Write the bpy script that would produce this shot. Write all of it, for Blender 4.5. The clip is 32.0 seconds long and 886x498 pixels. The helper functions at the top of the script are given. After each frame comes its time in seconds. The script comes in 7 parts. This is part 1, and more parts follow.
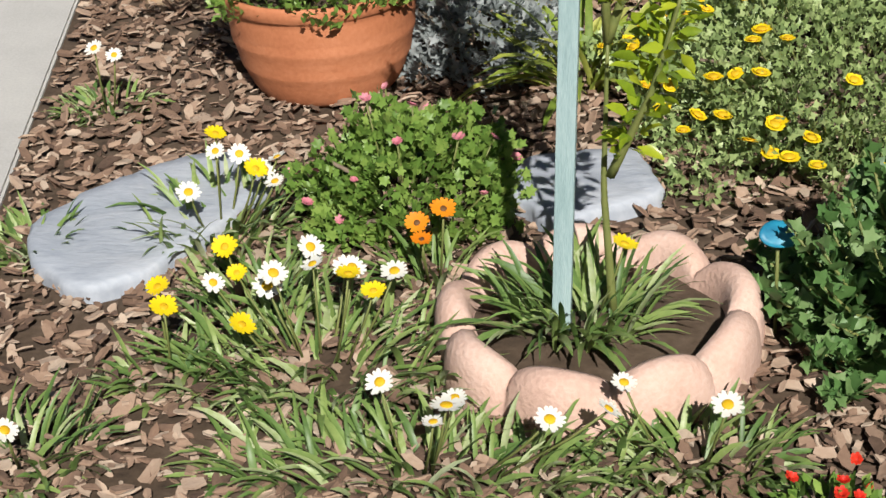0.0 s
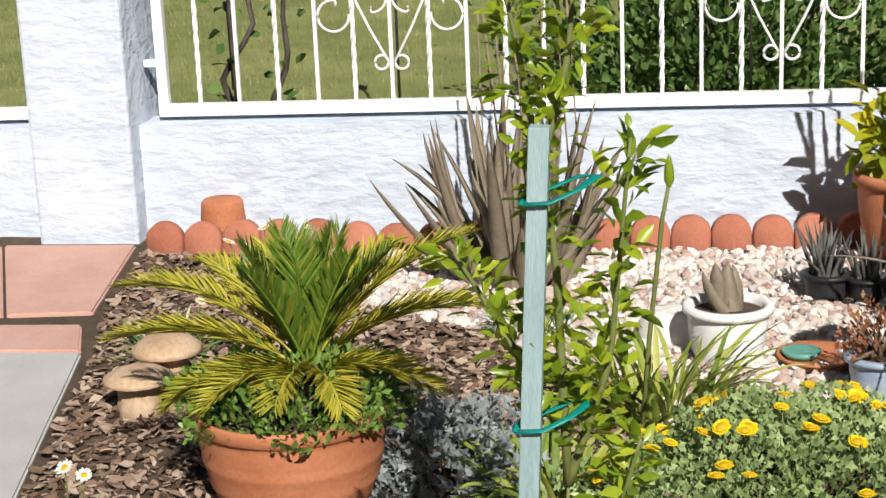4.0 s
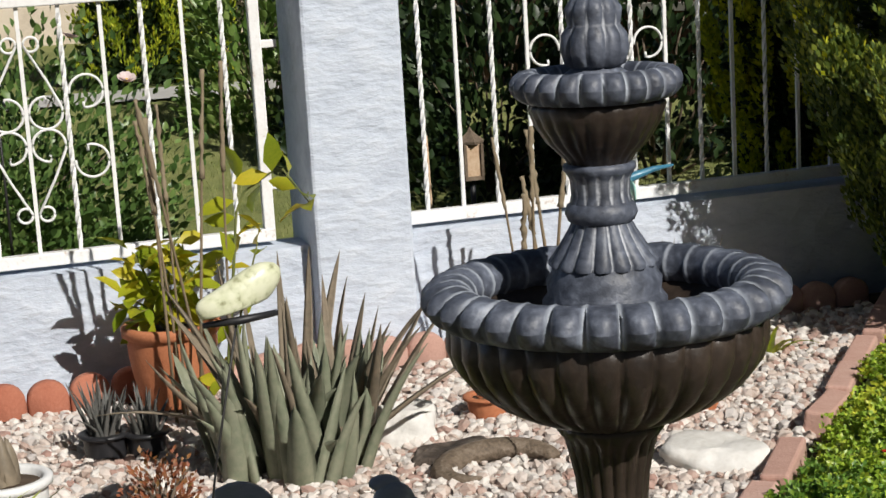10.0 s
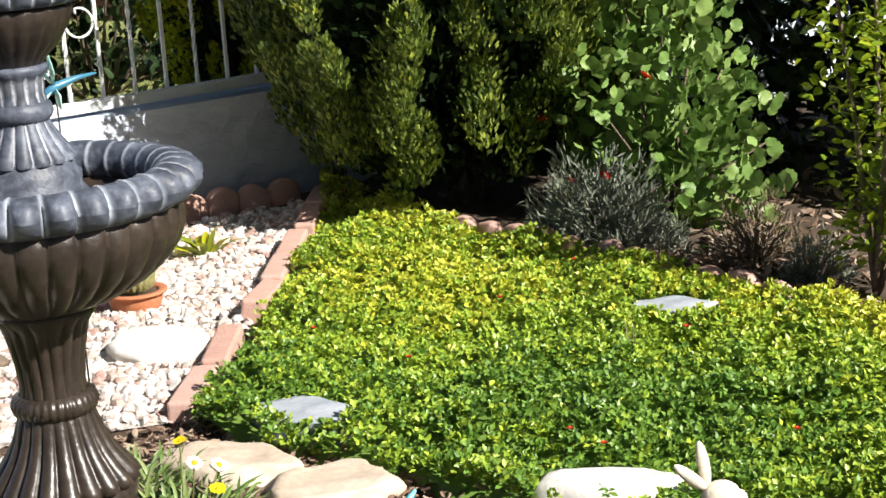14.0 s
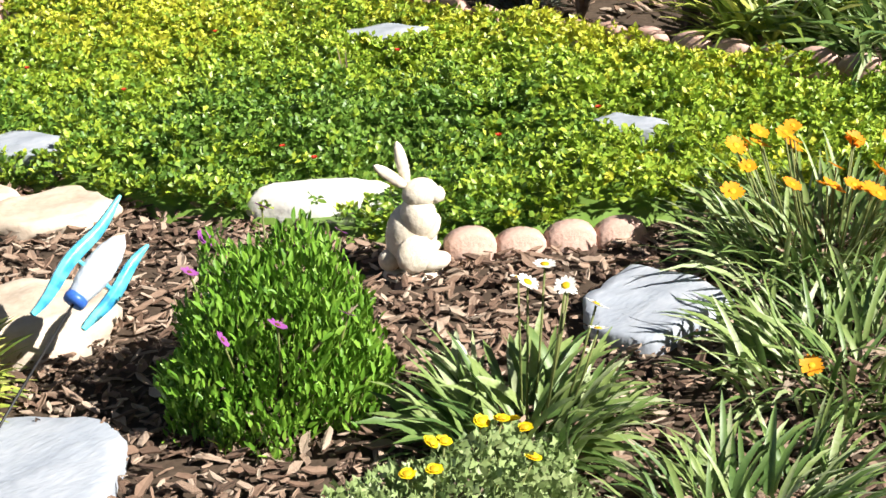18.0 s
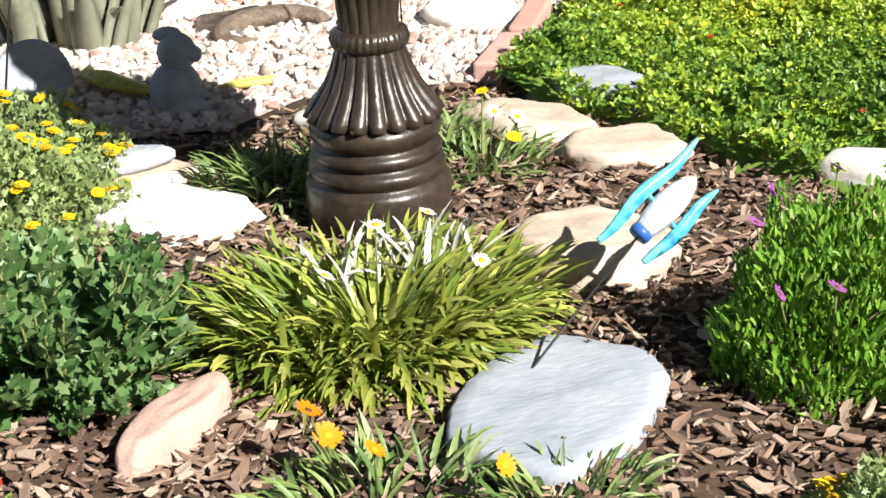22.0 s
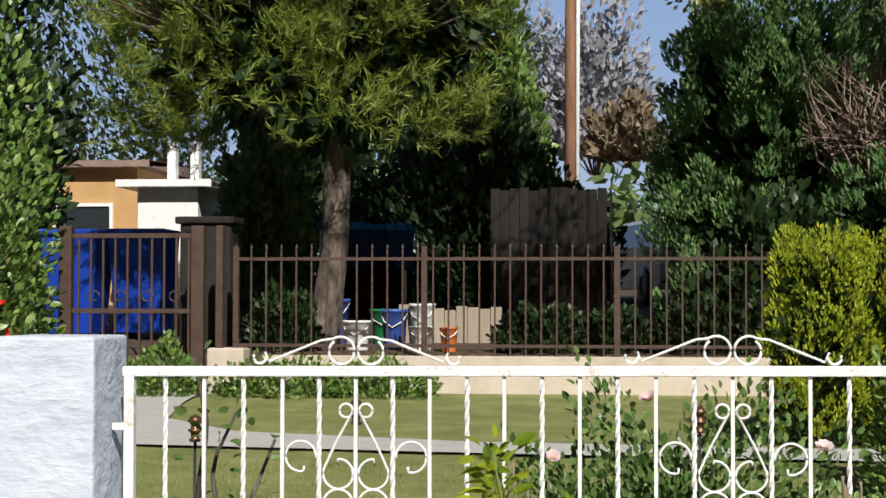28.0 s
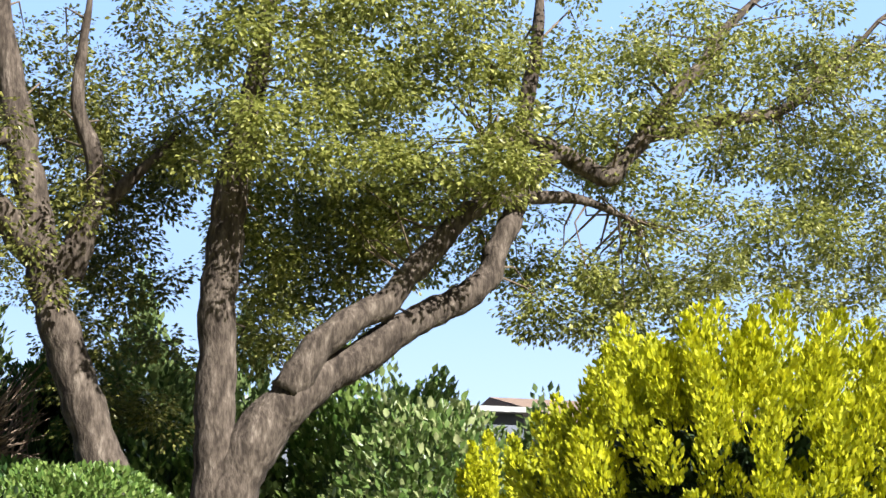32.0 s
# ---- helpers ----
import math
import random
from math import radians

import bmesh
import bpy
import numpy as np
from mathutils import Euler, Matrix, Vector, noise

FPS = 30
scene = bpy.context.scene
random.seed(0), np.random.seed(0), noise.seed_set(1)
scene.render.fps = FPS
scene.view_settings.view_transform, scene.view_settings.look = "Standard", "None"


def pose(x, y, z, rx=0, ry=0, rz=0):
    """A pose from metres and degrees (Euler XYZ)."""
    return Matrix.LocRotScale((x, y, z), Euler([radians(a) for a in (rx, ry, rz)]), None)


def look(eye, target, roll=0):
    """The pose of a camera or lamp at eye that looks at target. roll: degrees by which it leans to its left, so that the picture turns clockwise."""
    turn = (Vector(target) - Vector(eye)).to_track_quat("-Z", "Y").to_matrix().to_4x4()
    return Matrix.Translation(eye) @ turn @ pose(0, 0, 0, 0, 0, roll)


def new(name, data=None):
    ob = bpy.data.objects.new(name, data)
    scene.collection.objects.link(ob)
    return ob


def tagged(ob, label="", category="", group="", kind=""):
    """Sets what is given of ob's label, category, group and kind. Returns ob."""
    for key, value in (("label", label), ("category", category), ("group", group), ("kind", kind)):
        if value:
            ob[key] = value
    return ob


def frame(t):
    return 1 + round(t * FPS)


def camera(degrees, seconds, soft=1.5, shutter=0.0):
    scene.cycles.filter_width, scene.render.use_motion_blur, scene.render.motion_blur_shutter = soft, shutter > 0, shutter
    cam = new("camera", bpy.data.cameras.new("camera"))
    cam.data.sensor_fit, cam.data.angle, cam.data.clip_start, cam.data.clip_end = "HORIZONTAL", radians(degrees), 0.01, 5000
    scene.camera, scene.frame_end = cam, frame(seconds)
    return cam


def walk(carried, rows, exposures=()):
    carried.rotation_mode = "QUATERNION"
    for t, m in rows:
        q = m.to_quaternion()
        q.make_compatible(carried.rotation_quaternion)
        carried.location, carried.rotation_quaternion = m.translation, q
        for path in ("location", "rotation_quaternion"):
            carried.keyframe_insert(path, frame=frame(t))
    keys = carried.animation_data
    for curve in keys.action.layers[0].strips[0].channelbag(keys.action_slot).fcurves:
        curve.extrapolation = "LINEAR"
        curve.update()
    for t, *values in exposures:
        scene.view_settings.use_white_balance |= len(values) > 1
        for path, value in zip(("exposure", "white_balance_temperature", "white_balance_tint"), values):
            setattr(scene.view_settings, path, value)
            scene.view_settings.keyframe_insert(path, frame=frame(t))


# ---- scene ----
cam = camera(29.52, 32.0)
PATH = [
    (0, (1.728, -5.437, 1.321), (1.411, -3.705, 0.373), -4.27),
    (0.5, (1.735, -5.445, 1.324), (1.420, -3.685, 0.428), -4.11),
    (1, (1.742, -5.452, 1.336), (1.426, -3.667, 0.490), -3.64),
    (1.5, (1.746, -5.456, 1.340), (1.430, -3.642, 0.560), -2.95),
    (2, (1.746, -5.452, 1.354), (1.430, -3.615, 0.628), -2.79),
    (2.5, (1.749, -5.449, 1.359), (1.433, -3.589, 0.695), -3.14),
    (3, (1.750, -5.448, 1.364), (1.437, -3.569, 0.754), -3.14),
    (3.5, (1.751, -5.450, 1.377), (1.445, -3.554, 0.820), -2.84),
    (5.5, (1.767, -5.447, 1.385), (1.541, -3.504, 0.969), -1.44),
    (6, (1.769, -5.440, 1.385), (1.592, -3.489, 0.983), -1.57),
    (6.5, (1.768, -5.443, 1.385), (1.663, -3.484, 0.997), -1.40),
    (7, (1.772, -5.448, 1.387), (1.745, -3.485, 1.007), -1.50),
    (7.5, (1.783, -5.461, 1.389), (1.851, -3.497, 1.018), -1.95),
    (8, (1.790, -5.473, 1.389), (1.951, -3.513, 1.023), -2.20),
    (8.5, (1.805, -5.472, 1.383), (2.068, -3.523, 1.022), -2.37),
    (9, (1.831, -5.461, 1.379), (2.188, -3.526, 1.017), -2.55),
    (9.5, (1.836, -5.428, 1.375), (2.283, -3.512, 1.012), -3.10),
    (10, (1.813, -5.398, 1.371), (2.355, -3.508, 1.004), -3.41),
    (10.5, (1.815, -5.373, 1.373), (2.429, -3.508, 0.996), -2.67),
    (11, (1.820, -5.386, 1.367), (2.506, -3.547, 0.983), -1.09),
    (11.5, (1.845, -5.476, 1.373), (2.584, -3.659, 0.980), -0.99),
    (12, (1.861, -5.547, 1.359), (2.661, -3.758, 0.956), -1.99),
    (12.5, (1.850, -5.596, 1.345), (2.715, -3.841, 0.933), -1.76),
    (13, (1.823, -5.626, 1.352), (2.767, -3.918, 0.917), -1.87),
    (13.5, (1.767, -5.641, 1.357), (2.798, -3.990, 0.897), -3.20),
    (14, (1.772, -5.654, 1.348), (2.867, -4.054, 0.859), -3.66),
    (14.5, (1.787, -5.691, 1.340), (2.921, -4.126, 0.823), -3.41),
    (15, (1.774, -5.719, 1.341), (2.951, -4.199, 0.788), -2.53),
    (15.5, (1.774, -5.732, 1.338), (2.979, -4.249, 0.747), -2.54),
    (17.5, (1.758, -5.807, 1.274), (3.024, -4.440, 0.546), -3.74),
    (18, (1.754, -5.812, 1.263), (3.008, -4.453, 0.500), -3.65),
    (18.5, (1.754, -5.824, 1.258), (2.979, -4.458, 0.462), -3.44),
    (19, (1.757, -5.830, 1.256), (2.943, -4.446, 0.432), -3.44),
    (19.5, (1.756, -5.829, 1.256), (2.888, -4.416, 0.406), -3.54),
    (20, (1.747, -5.837, 1.258), (2.816, -4.385, 0.392), -3.61),
    (20.5, (1.738, -5.834, 1.261), (2.726, -4.330, 0.387), -3.65),
    (21, (1.724, -5.841, 1.265), (2.629, -4.278, 0.405), -3.55),
    (21.5, (1.708, -5.836, 1.268), (2.519, -4.205, 0.441), -3.27),
    (22, (1.703, -5.827, 1.268), (2.415, -4.129, 0.488), -2.77),
    (22.5, (1.676, -5.809, 1.269), (2.291, -4.046, 0.552), -2.18),
    (23, (1.639, -5.800, 1.281), (2.165, -3.986, 0.624), -2.27),
    (23.5, (1.604, -5.809, 1.311), (2.021, -3.944, 0.720), -2.46),
    (24, (1.560, -5.825, 1.339), (1.870, -3.921, 0.810), -1.92),
    (24.5, (1.521, -5.829, 1.376), (1.705, -3.891, 0.917), -1.69),
    (25, (1.503, -5.820, 1.387), (1.566, -3.859, 1.000), -1.69),
    (25.5, (1.491, -5.794, 1.389), (1.438, -3.819, 1.081), -1.16),
    (26, (1.488, -5.759, 1.395), (1.338, -3.779, 1.160), -0.71),
    (26.5, (1.485, -5.735, 1.395), (1.275, -3.753, 1.231), -0.63),
    (28.5, (1.724, -5.657, 1.486), (1.515, -3.673, 1.629), 0.40),
    (29, (1.728, -5.667, 1.479), (1.619, -3.682, 1.698), 0.86),
    (29.5, (1.726, -5.678, 1.473), (1.732, -3.697, 1.751), 1.15),
    (30, (1.732, -5.686, 1.466), (1.883, -3.719, 1.796), 0.90),
    (30.5, (1.732, -5.686, 1.452), (2.034, -3.744, 1.821), 0.33),
    (31, (1.736, -5.685, 1.436), (2.214, -3.784, 1.835), -0.27),
    (31.5, (1.744, -5.685, 1.428), (2.395, -3.840, 1.844), -0.58),
    (32, (1.764, -5.695, 1.421), (2.595, -3.925, 1.846), -0.89),
]
EXPOSURES = [(0.0, 0.28), (1.5, 0.24), (3.0, 0.2), (5.5, 0.08), (6.5, -0.05), (9.0, -0.28), (10.0, -0.2), (11.5, 0.05), (13.0, 0.45), (15.0, 1.02), (18.0, 1.0), (20.0, 0.9), (22.0, 0.9), (23.0, 0.62), (24.5, 0.24), (25.0, 0.17), (26.0, -0.12), (28.5, 0.15), (29.2, 0.48), (30.0, 0.98), (31.0, 1.18), (32.0, 1.14)]
walk(cam, [(t, look(eye, target, roll)) for t, eye, target, roll in PATH], EXPOSURES)

# ---- light ----
SUN_AZ, SUN_EL = radians(161), radians(38.5)      # compass bearing from +y towards +x
sun_dir = Vector((math.sin(SUN_AZ) * math.cos(SUN_EL), math.cos(SUN_AZ) * math.cos(SUN_EL), math.sin(SUN_EL)))
sun = new("sun", bpy.data.lights.new("sun", "SUN"))
sun.data.energy, sun.data.angle, sun.data.color = 5.3, radians(0.55), (1.0, 0.96, 0.90)
sun.matrix_world = look(sun_dir * 30, (0, 0, 0))
world = bpy.data.worlds.new("sky")
scene.world = world
world.use_nodes = True
wn = world.node_tree.nodes
sky = wn.new("ShaderNodeTexSky")
sky.sky_type, sky.sun_disc, sky.sun_elevation, sky.sun_rotation = "NISHITA", False, SUN_EL, SUN_AZ
sky.air_density, sky.dust_density, sky.ozone_density = 1.0, 1.6, 1.2
world.node_tree.links.new(sky.outputs[0], wn["Background"].inputs[0])
wn["Background"].inputs[1].default_value = 0.017

# ---- materials ----
def material(name, cols, rough=0.7, scale=6.0, bump=0.3, fine=90.0, metal=0.0, island=0.0, each=0.0, glow=0.0, spec=0.4, squash=(1, 1, 1), depth=0.01):
    """Coarse and fine noise through a ramp of colours; island or each: share that varies by loose piece or by object; glow: share of light let through."""
    m = bpy.data.materials.new(name)
    m.use_nodes = True
    n, l = m.node_tree.nodes, m.node_tree.links
    b = n["Principled BSDF"]
    co = n.new("ShaderNodeTexCoord")
    mp = n.new("ShaderNodeMapping")
    mp.inputs["Scale"].default_value = squash
    l.new(co.outputs["Object"], mp.inputs[0])
    a = n.new("ShaderNodeTexNoise")
    a.inputs["Scale"].default_value, a.inputs["Detail"].default_value, a.inputs["Roughness"].default_value = scale, 5, 0.6
    f = n.new("ShaderNodeTexNoise")
    f.inputs["Scale"].default_value, f.inputs["Detail"].default_value = fine, 4
    l.new(mp.outputs[0], a.inputs["Vector"])
    l.new(mp.outputs[0], f.inputs["Vector"])
    mix = n.new("ShaderNodeMix")
    mix.inputs[0].default_value = 0.35
    l.new(a.outputs[0], mix.inputs[2])
    l.new(f.outputs[0], mix.inputs[3])
    fac = mix.outputs[0]
    if island or each:
        src = n.new("ShaderNodeNewGeometry").outputs["Random Per Island"] if island else n.new("ShaderNodeObjectInfo").outputs["Random"]
        mr = n.new("ShaderNodeMapRange")
        mr.inputs["From Min"].default_value, mr.inputs["From Max"].default_value = 0, 1
        mr.inputs["To Min"].default_value, mr.inputs["To Max"].default_value = 0.26, 0.74
        l.new(src, mr.inputs[0])
        m2 = n.new("ShaderNodeMix")
        m2.inputs[0].default_value = island or each
        l.new(fac, m2.inputs[2])
        l.new(mr.outputs[0], m2.inputs[3])
        fac = m2.outputs[0]
    ramp = n.new("ShaderNodeValToRGB")
    e = ramp.color_ramp.elements
    lo, hi = 0.3, 0.7
    for i, c in enumerate(cols):
        p = lo + (hi - lo) * i / max(1, len(cols) - 1)
        el = e[i] if i < 2 else e.new(p)
        el.position, el.color = p, (*c, 1)
    l.new(fac, ramp.inputs[0])
    l.new(ramp.outputs[0], b.inputs["Base Color"])
    b.inputs["Roughness"].default_value, b.inputs["Metallic"].default_value, b.inputs["Specular IOR Level"].default_value = rough, metal, spec
    if bump:
        bp = n.new("ShaderNodeBump")
        bp.inputs["Strength"].default_value, bp.inputs["Distance"].default_value = bump, depth
        l.new(mix.outputs[0], bp.inputs["Height"])
        l.new(bp.outputs[0], b.inputs["Normal"])
    if glow:
        t = n.new("ShaderNodeBsdfTranslucent")
        l.new(ramp.outputs[0], t.inputs[0])
        ms = n.new("ShaderNodeMixShader")
        ms.inputs[0].default_value = glow
        l.new(b.outputs[0], ms.inputs[1])
        l.new(t.outputs[0], ms.inputs[2])
        l.new(ms.outputs[0], n["Material Output"].inputs[0])
    return m


def leafy(name, cols, rough=0.45, glow=0.2, scale=5.0):
    return material(name, cols, rough, scale, 0.15, 120, island=0.6, glow=glow, spec=0.45, depth=0.003)


soil = material("soil", [(.030, .020, .013), (.075, .05, .032), (.12, .085, .06)], 0.95, 9, 0.8, 60)
chip = material("bark_chip", [(.066, .041, .029), (.19, .118, .080), (.33, .228, .162), (.45, .36, .28)], 0.9, 20, 0.5, 140, island=0.75)
chip_one = material("bark_chip_single", [(.066, .041, .029), (.19, .118, .080), (.33, .228, .162), (.45, .36, .28)], 0.9, 20, 0.5, 140, each=0.75)
PEB = [(.36, .22, .18), (.50, .40, .34), (.62, .55, .50), (.72, .68, .63), (.46, .42, .40)]
pebble = material("pebble", PEB, 0.75, 25, 0.25, 150, island=0.8)
pebble_one = material("pebble_single", PEB, 0.75, 25, 0.25, 150, each=0.8)
grit = material("grit", [(.34, .28, .25), (.52, .46, .42), (.64, .58, .54)], 0.9, 40, 0.8, 160)
grass = material("grass_sheet", [(.11, .14, .04), (.20, .22, .07), (.32, .32, .13)], 0.9, 2.2, 0.9, 70, depth=0.03)
blade_m = leafy("grass_blade", [(.15, .19, .05), (.25, .28, .085), (.38, .38, .15)], 0.6)
concrete = material("concrete", [(.40, .39, .37), (.46, .45, .43), (.52, .51, .48)], 0.85, 5, 0.3, 150)
pink_paving = material("pink_paving", [(.46, .26, .21), (.55, .33, .27), (.62, .40, .34)], 0.85, 4, 0.3, 140)
stucco = material("stucco", [(.46, .51, .60), (.555, .61, .70), (.63, .675, .75)], 0.95, 9, 1.0, 28, squash=(.6, 1, 1.3), depth=0.022)
white_iron = material("white_painted_iron", [(.72, .72, .71), (.82, .82, .81), (.86, .86, .85)], 0.4, 18, 0.15, 120)
rust_iron = material("weathered_white_iron", [(.45, .30, .20), (.78, .77, .75), (.84, .84, .83), (.86, .86, .85)], 0.45, 10, 0.2, 90)
brown_iron = material("brown_iron", [(.045, .026, .02), (.075, .045, .035), (.10, .06, .045)], 0.5, 9, 0.15, 90)
black_iron = material("black_iron", [(.012, .012, .013), (.03, .028, .026)], 0.5, 9, 0.15, 90)
terra = material("terracotta", [(.36, .12, .052), (.45, .165, .075), (.52, .21, .105)], 0.75, 7, 0.25, 110)
scallop_red = material("scallop_brick", [(.30, .095, .055), (.42, .155, .095), (.50, .22, .15)], 0.85, 14, 0.5, 120, each=0.4)
scallop_pink = material("pink_edging", [(.42, .24, .19), (.52, .32, .26), (.60, .41, .35)], 0.9, 11, 0.5, 120, each=0.4)
pinkstone = material("pink_concrete", [(.46, .30, .24), (.55, .37, .30), (.63, .46, .39)], 0.9, 9, 0.6, 130)
slate = material("blue_slate", [(.26, .29, .34), (.36, .39, .44), (.47, .49, .53)], 0.7, 4, 0.5, 40, squash=(1, 2.4, 1))
sandstone = material("sandstone", [(.44, .34, .25), (.56, .46, .36), (.66, .57, .47)], 0.85, 6, 0.5, 70)
whiterock = material("white_rock", [(.55, .52, .47), (.70, .68, .64), (.80, .79, .76)], 0.85, 6, 0.6, 60)
bronze_hi = material("weathered_grey_resin", [(.026, .030, .042), (.056, .064, .085), (.115, .13, .168), (.24, .27, .33)], 0.5, 14, 0.5, 70, spec=0.5)
bronze_lo = material("brown_bronze_resin", [(0.014, 0.010, 0.008), (0.033, 0.024, 0.018), (0.061, 0.044, 0.033)], 0.36, 9, 0.35, 70, spec=0.55)
white_glaze = material("white_pot", [(.70, .70, .68), (.80, .80, .79), (.84, .84, .83)], 0.5, 8, 0.2, 80)
cream = material("cream_cast_stone", [(.50, .42, .31), (.68, .61, .50), (.78, .72, .62)], 0.85, 12, 0.5, 90)
tan_cast = material("tan_cast_stone", [(.34, .21, .12), (.50, .35, .23), (.62, .48, .34)], 0.8, 9, 0.3, 90)
dark_plastic = material("black_plastic", [(.012, .012, .014), (.03, .03, .033)], 0.45, 9, 0.1, 90)
stake_m = material("painted_stake", [(.20, .30, .31), (.29, .40, .41), (.38, .49, .49)], 0.7, 6, 0.35, 80, squash=(8, 8, 1))
tie_m = material("green_tie", [(.0, .17, .14), (.005, .25, .21)], 0.4, 8, 0.1, 80)
bark = material("bark", [(.016, .012, .010), (.05, .038, .030), (.12, .096, .078), (.26, .22, .185)], 0.95, 9, 1.0, 24, squash=(1, 1, .35), depth=0.05)
twig = material("twig", [(.07, .05, .035), (.16, .12, .085), (.24, .19, .14)], 0.9, 20, 0.4, 90)
green_stem = material("green_stem", [(.10, .13, .035), (.19, .20, .06)], 0.6, 20, 0.2, 90)

def add_deposits(m, colour):
    """Pale mineral traces left in the grooves."""
    n, l = m.node_tree.nodes, m.node_tree.links
    b = n["Principled BSDF"]
    src = b.inputs["Base Color"].links[0].from_socket
    geo = n.new("ShaderNodeNewGeometry")
    mr = n.new("ShaderNodeMapRange")
    mr.inputs["From Min"].default_value, mr.inputs["From Max"].default_value = 0.495, 0.462
    l.new(geo.outputs["Pointiness"], mr.inputs[0])
    noi = n.new("ShaderNodeTexNoise")
    noi.inputs["Scale"].default_value = 14
    mul = n.new("ShaderNodeMath")
    mul.operation = "MULTIPLY"
    l.new(mr.outputs[0], mul.inputs[0])
    l.new(noi.outputs[0], mul.inputs[1])
    mx = n.new("ShaderNodeMix")
    mx.data_type = "RGBA"
    l.new(mul.outputs[0], mx.inputs[0])
    l.new(src, mx.inputs[6])
    mx.inputs[7].default_value = (*colour, 1)
    l.new(mx.outputs[2], b.inputs["Base Color"])


add_deposits(bronze_hi, (.62, .64, .68))


def lobed_resin(name, lobes):
    """The grey resin with whitish mineral lines in the grooves between the lobes."""
    m = bronze_hi.copy()
    m.name = name
    n, l = m.node_tree.nodes, m.node_tree.links
    b = n["Principled BSDF"]
    src = b.inputs["Base Color"].links[0].from_socket
    tc, sp, noi = n.new("ShaderNodeTexCoord"), n.new("ShaderNodeSeparateXYZ"), n.new("ShaderNodeTexNoise")
    noi.inputs["Scale"].default_value = 26
    l.new(tc.outputs["Object"], sp.inputs[0])
    l.new(tc.outputs["Object"], noi.inputs[0])

    def step(op, *ins):
        q = n.new("ShaderNodeMath")
        q.operation = op
        for k, v in enumerate(ins):
            if isinstance(v, (int, float)):
                q.inputs[k].default_value = v
            else:
                l.new(v, q.inputs[k])
        return q.outputs[0]
    wave = step("ABSOLUTE", step("COSINE", step("MULTIPLY", step("ARCTAN2", sp.outputs[1], sp.outputs[0]), lobes / 2)))
    mr = n.new("ShaderNodeMapRange")
    mr.inputs[1].default_value, mr.inputs[2].default_value, mr.inputs[3].default_value, mr.inputs[4].default_value = .10, .42, 1, 0
    l.new(wave, mr.inputs[0])
    fac = step("MULTIPLY", mr.outputs[0], step("MULTIPLY", noi.outputs[0], 1.1))
    mx = n.new("ShaderNodeMix")
    mx.data_type = "RGBA"
    l.new(fac, mx.inputs[0])
    l.new(src, mx.inputs[6])
    mx.inputs[7].default_value = (.46, .50, .56, 1)
    l.new(mx.outputs[2], b.inputs["Base Color"])
    return m


rim_resin, small_rim_resin = lobed_resin("lower_rim_resin", 32), lobed_resin("upper_rim_resin", 22)

L_GAZ = leafy("gazania_leaf", [(.055, .115, .03), (.13, .215, .055), (.25, .33, .10), (.50, .54, .36)])
L_LIR = leafy("strap_leaf", [(0.080, 0.136, 0.019), (0.192, 0.272, 0.040), (0.368, 0.400, 0.072), (0.544, 0.528, 0.176)])
L_SEDUM = leafy("sedum_leaf", [(.14, .255, .028), (.31, .44, .045), (.50, .57, .06)], 0.4)
L_YEL = leafy("grey_green_leaf", [(.13, .19, .07), (.27, .36, .13), (.44, .52, .24)])
L_CHRY = leafy("chrysanthemum_leaf", [(.045, .11, .03), (.105, .21, .06), (.25, .34, .15)])
L_GERA = leafy("geranium_leaf", [(.07, .145, .026), (.16, .27, .05), (.28, .38, .09)])
L_ROUND = leafy("zonal_leaf", [(0.084, 0.168, 0.035), (0.182, 0.294, 0.070), (0.308, 0.420, 0.126)])
L_PURP = leafy("daisy_bush_leaf", [(.065, .17, .017), (.16, .33, .03), (.28, .45, .06)])
L_CIT = leafy("citrus_leaf", [(.09, .17, .014), (.25, .34, .02), (.45, .50, .035)], 0.3, 0.35)
L_PALM = leafy("cycad_leaflet", [(.055, .14, .022), (.17, .26, .03), (.40, .38, .05)], 0.35)
L_PALMY = leafy("yellowed_cycad_leaflet", [(.20, .25, .025), (.44, .40, .045), (.62, .50, .09)], 0.4)
L_ALOE = material("aloe_leaf", [(.085, .11, .065), (.16, .185, .12), (.25, .255, .18), (.27, .20, .13)], 0.55, 11, 0.5, 60, island=0.5)
L_ALOEB = material("browned_aloe_leaf", [(.09, .075, .055), (.15, .125, .09), (.26, .21, .15), (.13, .14, .085)], 0.6, 11, 0.5, 60, island=0.5)
L_SILV = leafy("silver_leaf", [(.16, .19, .19), (.30, .33, .33), (.42, .45, .45)], 0.7, 0.15)
# near-black green, also standing in for shade inside and behind plants
L_DARK_SHADE = leafy("dark_shaded_leaf", [(0.010, 0.024, 0.008), (0.024, 0.048, 0.014), (0.048, 0.080, 0.024)])
L_ROSE = leafy("rose_leaf", [(.04, .085, .022), (.10, .18, .045), (.21, .30, .085)], 0.35)
L_GOLD = leafy("golden_conifer_spray", [(0.150, 0.240, 0.018), (0.330, 0.405, 0.022), (0.600, 0.570, 0.030)], 0.6, 0.3, 2.5)
# greener inner growth, darkened further for the shade low in the crown
L_ARB_SHADE = leafy("shaded_inner_arborvitae_spray", [(.035, .065, .012), (.10, .15, .024), (.36, .41, .05)], 0.6, 0.2, 2.5)
L_ARB = leafy("arborvitae_spray", [(.20, .24, .012), (.53, .55, .016), (.82, .78, .04)], 0.6, 0.35, 2.5)
